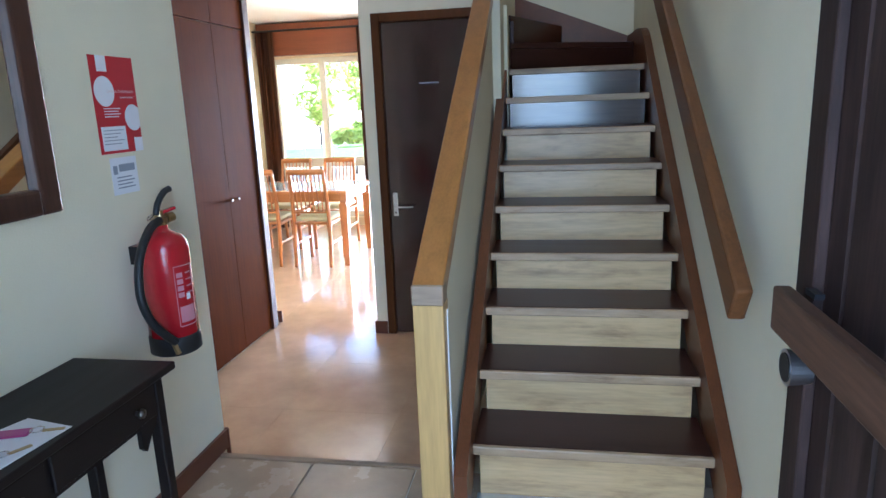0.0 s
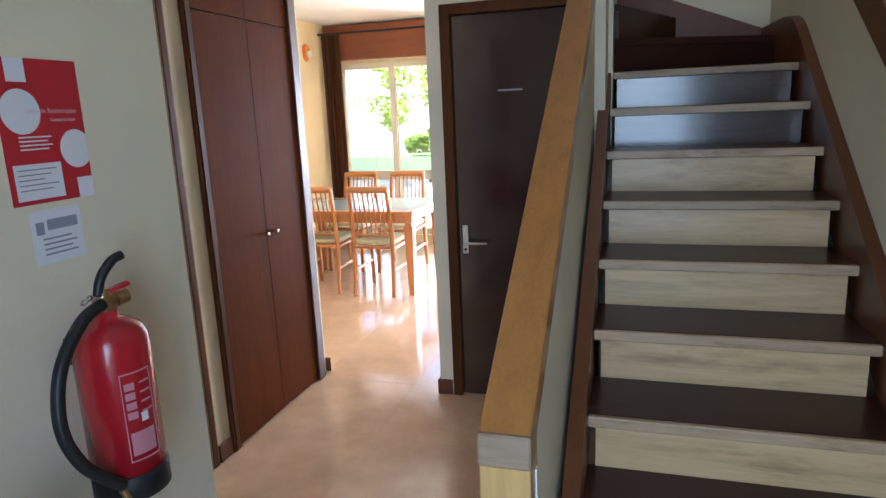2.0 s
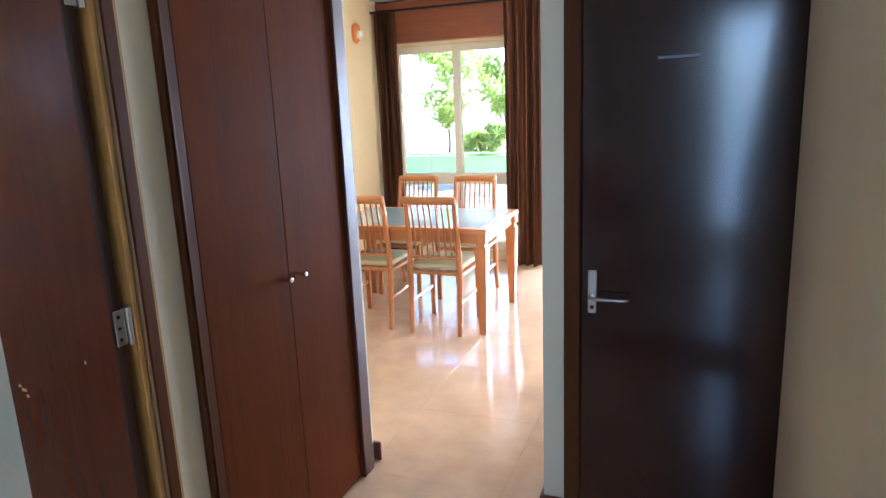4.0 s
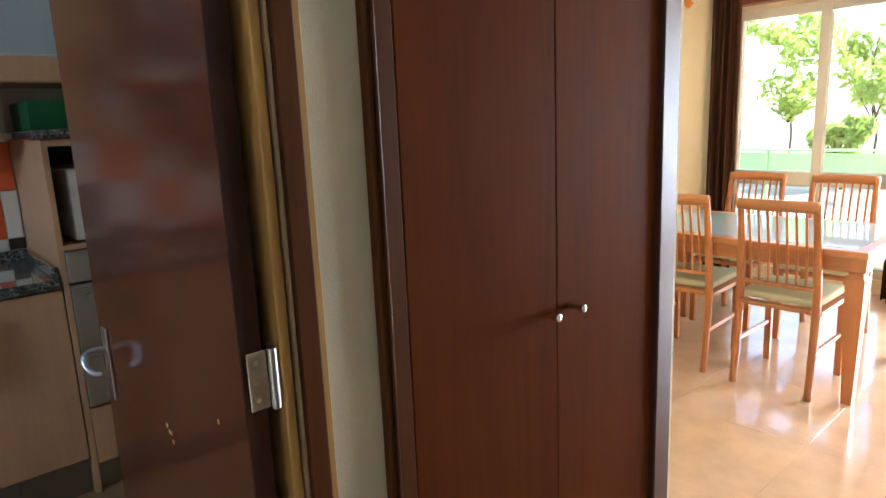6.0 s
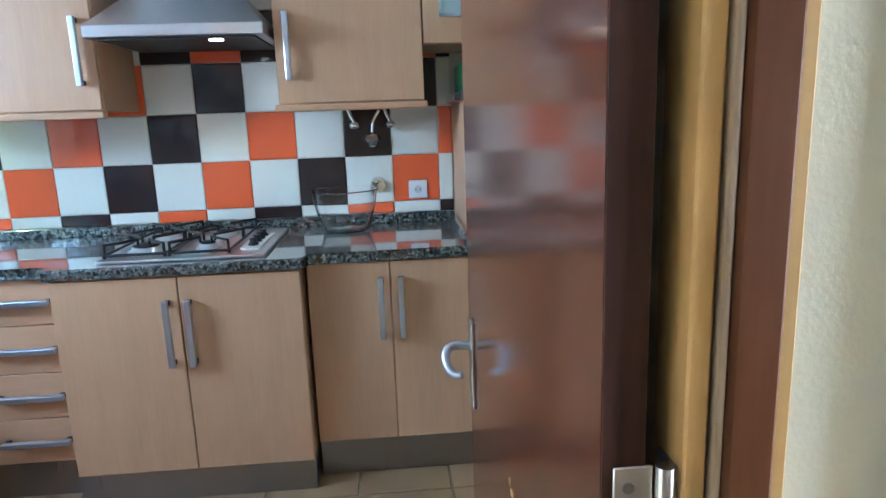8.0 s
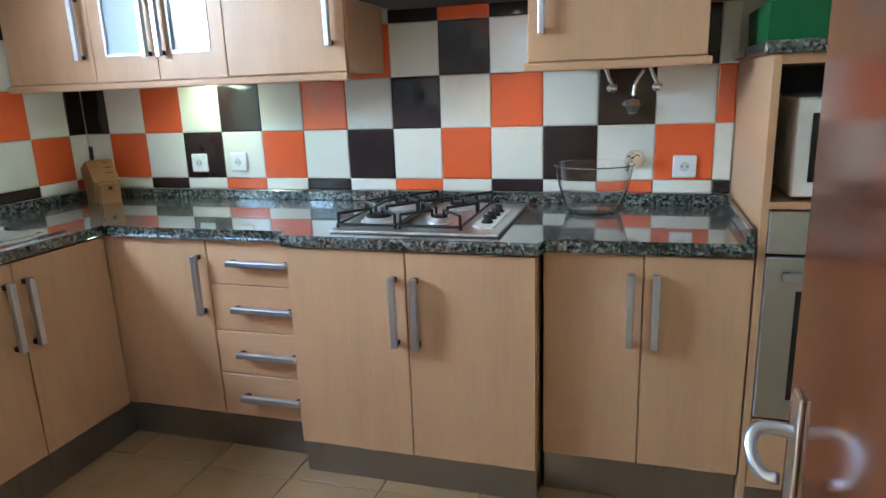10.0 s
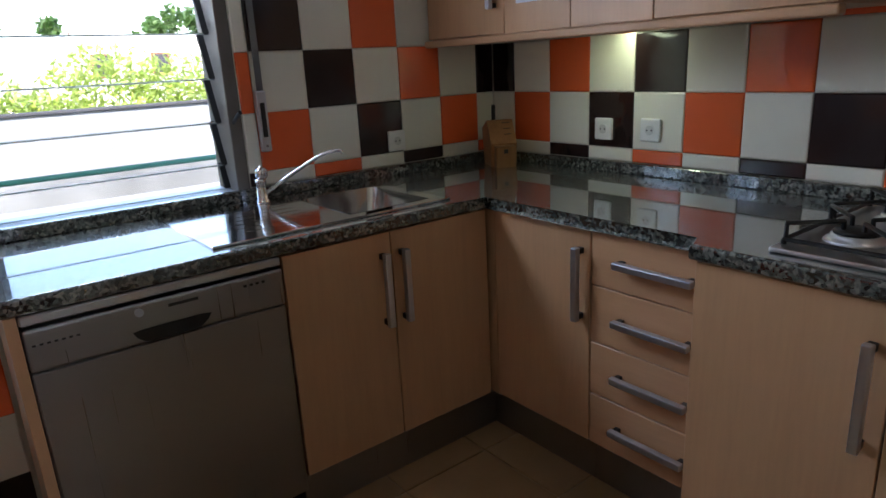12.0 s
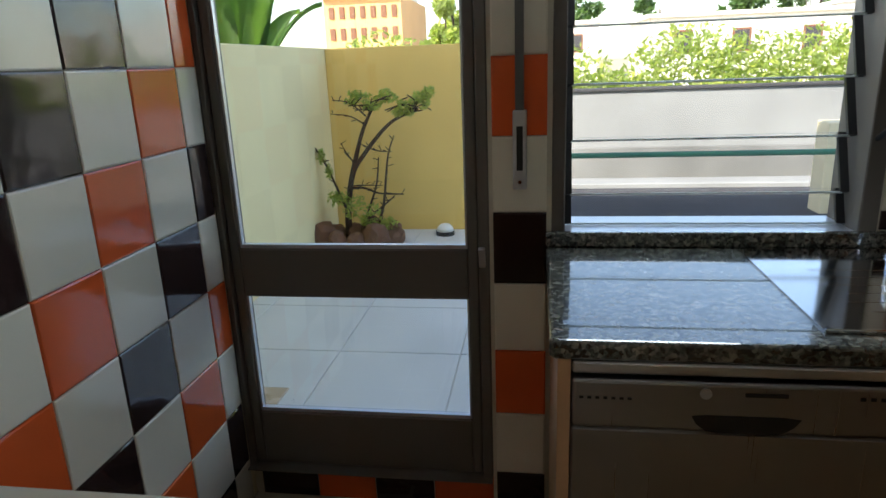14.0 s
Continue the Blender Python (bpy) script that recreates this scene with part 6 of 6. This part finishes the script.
def tree(x, y, z, h, spread, material, label, lumps=9, count=260, size=0.09, trunk_r=0.09):
    t = thing("tree", (x, y, z), label, "tree", "garden trees")
    part("trunk", tube(bmesh.new(), [(x, y, z), (x + 0.08 * h * 0.3, y, z + h * 0.3), (x - 0.03 * h, y, z + h * 0.6), (x, y, z + h * 0.9)], lambda u: trunk_r * (1 - 0.75 * u)), BARK, t, smooth=True)
    blobs = []
    for i in range(lumps):
        a, rr = rng.uniform(0, 6.28), spread * rng.uniform(0.25, 0.85)
        c = (x + rr * math.cos(a), y + rr * math.sin(a), z + h * rng.uniform(0.45, 1.0))
        blobs.append((c, tuple(spread * rng.uniform(0.22, 0.42) for _ in range(3))))
        part("limb", tube(bmesh.new(), [(x, y, z + h * 0.35), ((x + c[0]) / 2, (y + c[1]) / 2, z + h * 0.5), c], lambda u: trunk_r * 0.35 * (1 - 0.8 * u), 6), BARK, t, smooth=True)
    cr = leaves("crown", blobs, count, size, material)
    cr.parent = t
    cr.matrix_parent_inverse = world_of(t).inverted()
    return t


GROUND = paint("dry_ground", (0.32, 0.28, 0.20), 0.9, 8.0, 0.4, 0.2)
PATIO = paint("white_patio_paving", (0.68, 0.67, 0.64), 0.7, 30.0, 0.15, 0.08)
YELLOW = paint("yellow_garden_render", (0.80, 0.56, 0.18), 0.85, 90.0, 0.25, 0.06)
# Paler copy of the yellow render; the side wall's brighter light sits in colour.
LIT_YELLOW = paint("lit_yellow_render", (0.86, 0.74, 0.42), 0.85, 90.0, 0.25, 0.06)
GREYWALL = paint("pale_grey_render", (0.25, 0.26, 0.265), 0.85, 60.0, 0.25, 0.10)
ASPHALT = paint("asphalt", (0.05, 0.05, 0.055), 0.85, 120.0, 0.4, 0.15)
WALLBASE = paint("dark_grey_render", (0.17, 0.175, 0.175), 0.85, 40.0, 0.3, 0.25)
TERRACE = paint("pale_terrace_paving", (0.62, 0.60, 0.56), 0.7, 30.0, 0.15, 0.08)
bm = bmesh.new()
bmesh.ops.create_grid(bm, x_segments=2, y_segments=2, size=400, matrix=Matrix.Translation((0, 0, -0.16)))
struct("ground", bm, GROUND, "dry earth reaching to the horizon", "ground")
patio = struct("patio_floor", B(-7.5, -0.6, -3.4, -0.001, -0.15, -0.012), GROUT, "white paved patio floor", "pavement")
struct("road", B(-40, 20, -5.25, -3.42, -0.158, -0.05), ASPHALT, "strip of asphalt road behind the patio", "road")
struct("road_kerb", B(-40, 20, -5.62, -5.255, -0.158, 0.0, bevel=0.01), GREYWALL, "pale concrete kerb along the road", "kerb")
# Darker grey band along the lower part of the boundary wall.
struct("boundary_wall_base", B(-40, 20, -5.995, -5.95, -0.15, 0.30, bevel=0.006), WALLBASE, "dark grey band at the foot of the boundary wall", "wall base")
struct("garden_wall_side", B(-0.66, -0.48, -3.5, -0.01, -0.15, 1.49, bevel=0.006), LIT_YELLOW, "yellow patio wall in a paler, lit tone", "wall")
struct("garden_wall_back", B(-2.2, -0.6605, -3.5, -3.32, -0.15, 1.485, bevel=0.006), YELLOW, "yellow rendered patio back wall", "wall")
struct("boundary_wall", B(-40, 20, -6.2, -6.0, -0.15, 0.95), GREYWALL, "long pale grey boundary wall", "wall")
struct("boundary_coping", B(-40, 20, -6.23, -5.97, 0.951, 0.985, bevel=0.006), ASPHALT, "dark coping on the boundary wall", "coping")
gr = thing("green_railing", (-4.5, -3.4, 0), "green tubular railing along the patio edge", "railing")
part("rail", cyl(bmesh.new(), (-2.21, -3.36, 0.585), (-7.4, -3.36, 0.585), 0.022, n=14), mat("green_paint", (0.04, 0.16, 0.10), 0.4), gr)
for x in (-2.3, -6.2):
    part("post", cyl(bmesh.new(), (x, -3.36, -0.012), (x, -3.36, 0.57), 0.018, n=12), mat("green_paint_post", (0.04, 0.16, 0.10), 0.4), gr)
solid("gate_pillar", B(-5.05, -4.80, -4.25, -4.0, -0.15, 0.74, bevel=0.01), paint("cream_pillar_render", (0.70, 0.62, 0.42), 0.85), (-4.9, -4.1, -0.15), "short cream gate pillar by the road", "pillar")

hedge = leaves("hedge", [((-12 + i * 0.85, -7.4 + 0.3 * math.sin(i * 1.7), 0.75 + 0.25 * math.sin(i * 2.3)), (0.95, 0.7, 0.85 + 0.2 * math.sin(i * 1.1))) for i in range(22)], 2800, 0.05, LEAF_Y)
tagged(hedge, "dense bright green hedge behind the boundary wall", "hedge", kind="stuff")
tree(-0.35, -14, -0.15, 2.9, 0.85, LEAF_Y, "round leafy green tree beyond the patio wall", 10, 260, 0.12)
HOUSEW = paint("white_house_render", (0.80, 0.77, 0.72), 0.85, 20.0)
HOUSEO = paint("orange_house_render", (0.74, 0.44, 0.20), 0.85, 20.0)
DARKWIN = mat("dark_window_glass", (0.05, 0.05, 0.06), 0.15)
BROWNWIN = mat("brown_shutter", (0.20, 0.09, 0.05), 0.6)


def house(x0, x1, y, depth, z1, wall_mat, windows, label):
    """A house; windows: (x, z, w, h) on the side that faces the patio."""
    h = thing("house", ((x0 + x1) / 2, y - depth / 2, -0.15), label, "house", "houses beyond the hedge")
    part("wall", B(x0, x1, y - depth, y, -0.15, z1), wall_mat, h)
    part("roof", B(x0 - 0.2, x1 + 0.2, y - depth - 0.2, y + 0.2, z1 + 0.001, z1 + 0.14), HOUSEW, h)
    for wx, wz, ww, wh in windows:
        w = part("window", B(wx, wx + ww, y + 0.001, y + 0.05, wz, wz + wh), BROWNWIN, h)
        part("pane", B(wx + 0.08, wx + ww - 0.08, y + 0.051, y + 0.06, wz + 0.08, wz + wh - 0.08), DARKWIN, w)
    return h


house(-15, -6.8, -26, 6, 2.75, HOUSEW, [(-8.4, 1.35, 0.7, 0.9), (-10.6, 1.35, 0.7, 0.9), (-13.2, 1.35, 0.7, 0.9)], "low white house with brown windows")
house(-24, -16, -28, 6, 3.3, HOUSEW, [(-18, 1.5, 1.0, 1.1), (-20.6, 1.5, 1.0, 1.1), (-22.8, 1.5, 1.0, 1.1)], "white flat-roofed house with large brown windows")
house(-5.4, -1.5, -33, 6, 3.0, HOUSEW, [(-4.6, 1.6, 0.7, 0.9), (-2.9, 1.6, 0.7, 0.9)], "small white house on the far slope")
apt = thing("apartment_building", (7, -34, -0.15), "orange and cream apartment building with rows of windows", "building")
part("wall", B(4.9, 9.2, -42, -34, -0.15, 4.9), HOUSEO, apt)
part("upper_wall", B(5.4, 9.2, -42, -34.6, 4.9, 9.5), HOUSEW, apt)
part("ledge", B(4.8, 9.3, -34.6, -33.7, 4.9, 5.1), HOUSEW, apt)
for i in range(7):
    for z in (2.75, 3.85):
        part("window", B(5.15 + i * 0.58, 5.42 + i * 0.58, -33.999, -33.94, z, z + 0.6), BROWNWIN, apt)
    part("window", B(5.6 + i * 0.52, 5.9 + i * 0.52, -34.599, -34.5, 5.4, 6.4), DARKWIN, apt)
    part("balcony_rail", B(5.5 + i * 0.52, 5.95 + i * 0.52, -34.49, -34.30, 5.11, 5.6), PRINT_GREY, apt)
for k, (x, y, s) in enumerate(((-17, -48, 1.0), (-10.5, -46, 0.8), (-4.5, -52, 1.1), (-22, -50, 1.2))):
    tree(x, y, -0.15, 6.2 * s, 2.4 * s, LEAF_D, "dark umbrella pine on the far slope", 7, 160, 0.30, 0.2)

# plants and rocks on the patio
BX, BY = -0.93, -2.95
sb = thing("shrub", (BX, BY, 0), "bare-stemmed shrub with two leafy heads against the wall", "shrub")
part("stem", tube(bmesh.new(), [(-0.86, BY, 0.03), (-0.87, BY, 0.25), (-0.91, BY, 0.47), (-0.96, BY, 0.65), (-1.03, BY, 0.86), (-1.11, BY, 1.02)], lambda u: 0.029 * (1 - 0.62 * u)), BARK, sb, smooth=True)
part("stem", tube(bmesh.new(), [(-0.92, BY, 0.50), (-0.95, BY, 0.575), (-1.03, BY + 0.02, 0.68), (-1.17, BY + 0.03, 0.84), (-1.27, BY + 0.02, 0.93), (-1.37, BY, 0.98), (-1.47, BY, 1.02)], lambda u: 0.021 * (1 - 0.62 * u)), BARK, sb, smooth=True)
TWIGS = (((-0.87, 0.24), (-0.79, 0.46), (-0.73, 0.62), (-0.66, 0.75)), ((-1.0, 0.10), (-1.05, 0.25), (-1.13, 0.46), (-1.16, 0.67)),
         ((-1.13, 0.15), (-1.18, 0.31), (-1.21, 0.52), (-1.24, 0.70), (-1.29, 0.83)), ((-0.90, 0.42), (-1.02, 0.43), (-1.15, 0.39), (-1.34, 0.38)),
         ((-0.90, 0.44), (-1.02, 0.45), (-1.18, 0.45)), ((-1.05, 0.20), (-1.15, 0.27), (-1.27, 0.37)), ((-1.04, 0.76), (-1.15, 0.72), (-1.27, 0.71)),
         ((-0.96, 0.62), (-0.90, 0.70), (-0.86, 0.78)), ((-1.06, 0.92), (-0.95, 0.98), (-0.80, 1.0)), ((-1.08, 0.98), (-0.95, 1.08), (-0.82, 1.10)))
for tw in TWIGS:
    k = 0.012 if tw[0][1] < 0.43 else 0.007
    part("twig", tube(bmesh.new(), [(x, BY + 0.05 + 0.02 * math.sin(9 * x), z) for x, z in tw], lambda u: k * (1 - 0.65 * u), 6), BARK, sb, smooth=True)
    for j in range(3 * (len(tw) - 1)):
        u = (j + rng.uniform(0.2, 0.8)) / 3
        a, b = tw[int(u)], tw[min(int(u) + 1, len(tw) - 1)]
        x, z = a[0] + (b[0] - a[0]) * (u % 1), a[1] + (b[1] - a[1]) * (u % 1)
        part("thorn", tube(bmesh.new(), [(x, BY + 0.05, z), (x + rng.uniform(-0.05, 0.05), BY + 0.06, z + rng.uniform(-0.01, 0.05))], 0.0035, 5), BARK, sb)
for i in range(14):
    hx, hz = (-1.10, 1.02) if i % 2 else (-1.42, 1.0)
    part("twig", tube(bmesh.new(), [(hx, BY, hz), (hx + rng.uniform(-0.1, 0.12), BY + 0.03, hz + rng.uniform(0.0, 0.08)), (hx + rng.uniform(-0.22, 0.22), BY + 0.04, hz + rng.uniform(-0.02, 0.14))], 0.0045, 5), BARK, sb)
tufts = [((-0.96 - 0.045 * i, BY + 0.03 * math.sin(i * 2.1), 1.04 + 0.05 * math.sin(i * 1.3) + 0.05), (0.06, 0.06, 0.035)) for i in range(8)]
tufts += [((-1.32 - 0.04 * i, BY + 0.03 * math.sin(i * 1.7), 1.0 + 0.02 * i + 0.04 * math.sin(i * 2.2)), (0.05, 0.06, 0.045)) for i in range(7)]
tufts += [((-1.53, BY, 1.10), (0.03, 0.03, 0.07)), ((-0.70, BY + 0.05, 0.68), (0.03, 0.03, 0.07)), ((-0.75, BY + 0.05, 0.57), (0.03, 0.03, 0.06))]
tufts += [((-0.80 - 0.06 * i, BY + 0.10, 0.36 - 0.03 * i + 0.06 * math.sin(i * 2.7)), (0.07, 0.06, 0.06)) for i in range(8)]
cr = leaves("foliage", tufts, 75, 0.019, LEAF_Y)
cr.parent = sb
cr.matrix_parent_inverse = world_of(sb).inverted()
ROCK = paint("brown_rock", (0.17, 0.085, 0.05), 0.9, 25.0, 0.8, 0.35)
for i in range(13):
    a = i * 0.55
    rx, ry, r = -0.97 + 0.30 * math.cos(a), BY + 0.10 + 0.15 * math.sin(a), rng.uniform(0.06, 0.12)
    bm = bmesh.new()
    bmesh.ops.create_icosphere(bm, subdivisions=2, radius=r, matrix=Matrix.Translation((rx, ry, r * 0.55)))
    for v in bm.verts:
        v.co += (v.co - Vector((rx, ry, r * 0.55))) * 0.35 * noise.noise(v.co * 13)
    solid("rock", bm, ROCK, (rx, ry, 0), "rough brown rock round the shrub", "rock", "rocks round the shrub")
gl = thing("garden_lamp", (-1.62, -3.12, 0), "small white dome lamp on the patio floor", "lamp")
part("base", cyl(bmesh.new(), (-1.62, -3.12, -0.012), (-1.62, -3.12, 0.03), 0.075, n=20), BLACKPL, gl)
part("dome", lathe(bmesh.new(), [(0.07, 0.03), (0.062, 0.06), (0.04, 0.082), (0.0, 0.09)], (-1.62, -3.12, 0), 20), WHITEPL, gl, smooth=True)
pl = thing("banana_plant", (0.75, -4.6, -0.15), "broad-leaved green plant behind the patio wall", "plant")
for i in range(13):
    a, tilt = i * 2.4, rng.uniform(0.2, 0.75)
    bm = bmesh.new()
    n = 9
    rows = []
    for k in range(n + 1):
        u = k / n
        w = 0.17 * math.sin(math.pi * min(1, 0.06 + u * 0.94)) ** 0.7
        rr = 0.15 + 1.15 * u * tilt
        zc = 0.9 + 1.75 * u * (1.15 - tilt * u * 0.75)
        cx, cy = 0.75 + rr * math.cos(a), -4.6 + rr * math.sin(a)
        sx, sy = -math.sin(a), math.cos(a)
        rows.append([bm.verts.new((cx + sx * w * s, cy + sy * w * s, zc + abs(s) * 0.05)) for s in (-1, 0, 1)])
    for p, q in zip(rows, rows[1:]):
        for s in (0, 1):
            bm.faces.new((p[s], p[s + 1], q[s + 1], q[s]))
    bmesh.ops.solidify(bm, geom=bm.faces[:], thickness=0.004)
    part("leaf", bm, LEAF, pl, smooth=True)
part("stalk", tube(bmesh.new(), [(0.75, -4.6, -0.15), (0.75, -4.6, 0.6), (0.76, -4.6, 1.2)], lambda u: 0.11 * (1 - 0.4 * u)), BARK, pl, smooth=True)
tree(0.2, -5.2, -0.15, 1.9, 0.75, LEAF_Y, "flowering light green bush behind the patio wall", 7, 220, 0.05, 0.04)

# garden on the living room side
GREENP = paint("green_balcony_panel", (0.30, 0.52, 0.20), 0.6, 30.0, 0.1)
bal2 = thing("balcony_parapet", (-2, 11.5, -0.15), "green painted balcony parapet with a pale rail", "parapet")
for i in range(7):
    part("panel", B(-8.0 + i * 1.7, -6.34 + i * 1.7, 11.48, 11.53, 0.50, 0.76), GREENP, bal2)
    part("post", B(-6.335 + i * 1.7, -6.305 + i * 1.7, 11.47, 11.54, -0.15, 0.78), GREENP, bal2)
part("rail", B(-8.05, 4.0, 11.45, 11.56, 0.781, 0.81, bevel=0.005), GREENP, bal2)
struct("terrace_floor", B(-8, 4, 8.06, 11.6, -0.158, -0.02), TERRACE, "pale terrace floor", "pavement")
for x, y, h, s, m in ((-6.4, 17, 3.3, 1.1, LEAF_Y), (-5.0, 17.5, 3.2, 1.0, LEAF_Y), (-8.6, 18, 4.2, 1.6, LEAF_Y), (-3.2, 18.5, 4.2, 1.6, LEAF_Y), (-1.2, 18.5, 4.6, 1.7, LEAF_Y), (2.2, 19, 5.0, 2.2, LEAF_Y), (-4.9, 15.5, 1.25, 0.5, LEAF_Y)):
    tree(x, y, -0.15, h, s, m, "leafy garden tree seen through the window", 12, 75, 0.11, 0.03)


# ---- tiles, laid last ----
TILE_MESH = {}


def tile_mesh(key, du, dv, axis, material, thick=0.008):
    """One shared tile with softly chamfered edges; axis: the way its face looks."""
    k = (key, round(du, 3), round(dv, 3), axis)
    if k not in TILE_MESH:
        c = 0.0004 if key == "h" else min(0.004, du * 0.2, dv * 0.2)
        pts = [(-du / 2, -dv / 2, 0), (du / 2, -dv / 2, 0), (du / 2, dv / 2, 0), (-du / 2, dv / 2, 0)]
        mid = [(x, y, thick - min(0.002, c)) for x, y, _ in pts]
        top_ = [(x - math.copysign(c, x), y - math.copysign(c, y), thick) for x, y, _ in pts]
        vs = pts + mid + top_
        fs = [(0, 1, 5, 4), (1, 2, 6, 5), (2, 3, 7, 6), (3, 0, 4, 7), (4, 5, 9, 8), (5, 6, 10, 9), (6, 7, 11, 10), (7, 4, 8, 11), (8, 9, 10, 11)]
        turn = {"z": Matrix.Identity(4), "x": ON_WALL, "-x": Matrix(((0, 0, -1, 0), (-1, 0, 0, 0), (0, 1, 0, 0), (0, 0, 0, 1))), "y": Matrix(((-1, 0, 0, 0), (0, 0, 1, 0), (0, 1, 0, 0), (0, 0, 0, 1)))}[axis]
        me = bpy.data.meshes.new("tile")
        me.from_pydata([tuple(turn @ Vector(v)) for v in vs], [], fs)
        me.materials.append(material)
        TILE_MESH[k] = me
    return TILE_MESH[k]


def lay(parent, key, du, dv, axis, at, material):
    ob = new("tile", tile_mesh(key, du, dv, axis, material))
    ob.parent = parent
    ob.matrix_basis = Matrix.Translation(at)


GLAZE = {"c": T_CREAM, "o": T_ORANGE, "d": T_DARK}
ROW0, T, J = 0.755, 0.2, 0.0025


def colour(o, d, n):
    return "o" if n % 4 == o % 4 else "d" if n % 4 == d % 4 else "c"


def span(a, b, lo, hi):
    a, b = max(a, lo), min(b, hi)
    return (a, b) if b - a > 0.012 else None


# hob wall
for r in range(0, 9):
    z = span(ROW0 + r * T, ROW0 + (r + 1) * T, 0.906, CEIL - 0.045)
    if not z or (r > 5):
        continue
    for j in range(-9, 6):
        y = span(1.965 + j * T, 1.965 + (j + 1) * T, SKY, 3.026)
        if not y:
            continue
        key = colour(r - 1, r + 1, j)
        if r == 4:
            key = "o" if j % 4 == 0 else "d" if j % 2 else "c"
        lay(stove_wall, key, y[1] - y[0] - J, z[1] - z[0] - J, "x", (STX - 0.008, sum(y) / 2, sum(z) / 2), GLAZE[key])
# sink wall: full columns beside the window and beside the door
for r in range(-4, 9):
    zf = (ROW0 + r * T, ROW0 + (r + 1) * T)
    for i in range(-6, 5):
        x = (-3.645 - i * T, -3.445 - i * T)
        key = colour(4 - r, 6 - r, i)
        for lo, hi, zlo in ((STX, -3.197, 0.906), (-2.388, -2.236, 0.0)):
            xs, zs = span(*x, lo, hi), span(*zf, zlo, CEIL - 0.045)
            if xs and zs:
                lay(sink_wall, key, xs[1] - xs[0] - J, zs[1] - zs[0] - J, "y", (sum(xs) / 2, SKY - 0.008, sum(zs) / 2), GLAZE[key])
for i in range(4):
    xs = span(-2.236 + i * 0.19, -2.046 + i * 0.19, -2.236, EAX - 0.007)
    key = "od"[i % 2]
    lay(sink_wall, key, xs[1] - xs[0] - J, 0.125, "y", (sum(xs) / 2, 0.190, 0.065), GLAZE[key])
# wall beside the glazed door
for r in range(-4, 9):
    zs = span(ROW0 + r * T, ROW0 + (r + 1) * T, 0.0, CEIL - 0.045)
    for m_ in range(-2, 8):
        ys = span(0.537 + m_ * T, 0.737 + m_ * T, SKY + 0.002, 2.15)
        if ys and zs:
            key = colour(1 - r, 3 - r, m_)
            lay(east_wall, key, ys[1] - ys[0] - J, zs[1] - zs[0] - J, "-x", (EAX - 0.006, sum(ys) / 2, sum(zs) / 2), GLAZE[key])

# floors
kitchen_floor = bpy.data.objects["kitchen_subfloor"]
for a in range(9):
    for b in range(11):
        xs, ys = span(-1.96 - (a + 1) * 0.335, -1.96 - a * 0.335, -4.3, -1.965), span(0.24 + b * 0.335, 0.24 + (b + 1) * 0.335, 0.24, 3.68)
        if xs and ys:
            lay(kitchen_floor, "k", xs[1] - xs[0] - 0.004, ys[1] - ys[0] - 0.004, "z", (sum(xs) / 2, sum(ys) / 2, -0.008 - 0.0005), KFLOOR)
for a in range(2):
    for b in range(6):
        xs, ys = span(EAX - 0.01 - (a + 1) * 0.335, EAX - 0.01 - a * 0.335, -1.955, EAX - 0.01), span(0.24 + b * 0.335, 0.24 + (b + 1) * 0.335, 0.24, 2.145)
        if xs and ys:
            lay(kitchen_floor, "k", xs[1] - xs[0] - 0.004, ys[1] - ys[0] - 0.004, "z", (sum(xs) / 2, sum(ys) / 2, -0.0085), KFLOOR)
HT = 0.60
for a in range(13):
    for b in range(13):
        x0, y0 = -5.56 + a * HT, 2.225 + b * HT
        lim = (-1.955, -0.43, 2.225, 4.03) if y0 < 4.0 else (-3.615, 2.1, 4.02, 9.45)
        xs, ys = span(x0, x0 + HT, lim[0], lim[1]), span(y0, y0 + HT, lim[2], lim[3])
        if xs and ys:
            lay(hall_floor, "h", xs[1] - xs[0] - 0.0006, ys[1] - ys[0] - 0.0006, "z", (sum(xs) / 2, sum(ys) / 2, -0.0085), HALLFLOOR)
for a in range(5):
    for b in range(8):
        xs, ys = span(HX0 + a * 0.42, HX0 + (a + 1) * 0.42, HX0 + 0.001, HX1), span(2.193 - (b + 1) * 0.42, 2.193 - b * 0.42, -1.15, 2.193)
        if xs and ys and (ys[1] > 0.06 or xs[0] > -0.42):
            lay(entry_floor, "e", xs[1] - xs[0] - 0.005, ys[1] - ys[0] - 0.005, "z", (sum(xs) / 2, sum(ys) / 2, EZ - 0.0085), ENTRYTILE)
for a in range(12):
    for b in range(6):
        xs, ys = span(-7.4 + a * 0.6, -6.8 + a * 0.6, -7.4, -0.601), span(-3.3 + b * 0.6, -2.7 + b * 0.6, -3.3, -0.01)
        if xs and ys:
            lay(patio, "p", xs[1] - xs[0] - 0.005, ys[1] - ys[0] - 0.005, "z", (sum(xs) / 2, sum(ys) / 2, -0.0125), PATIO)
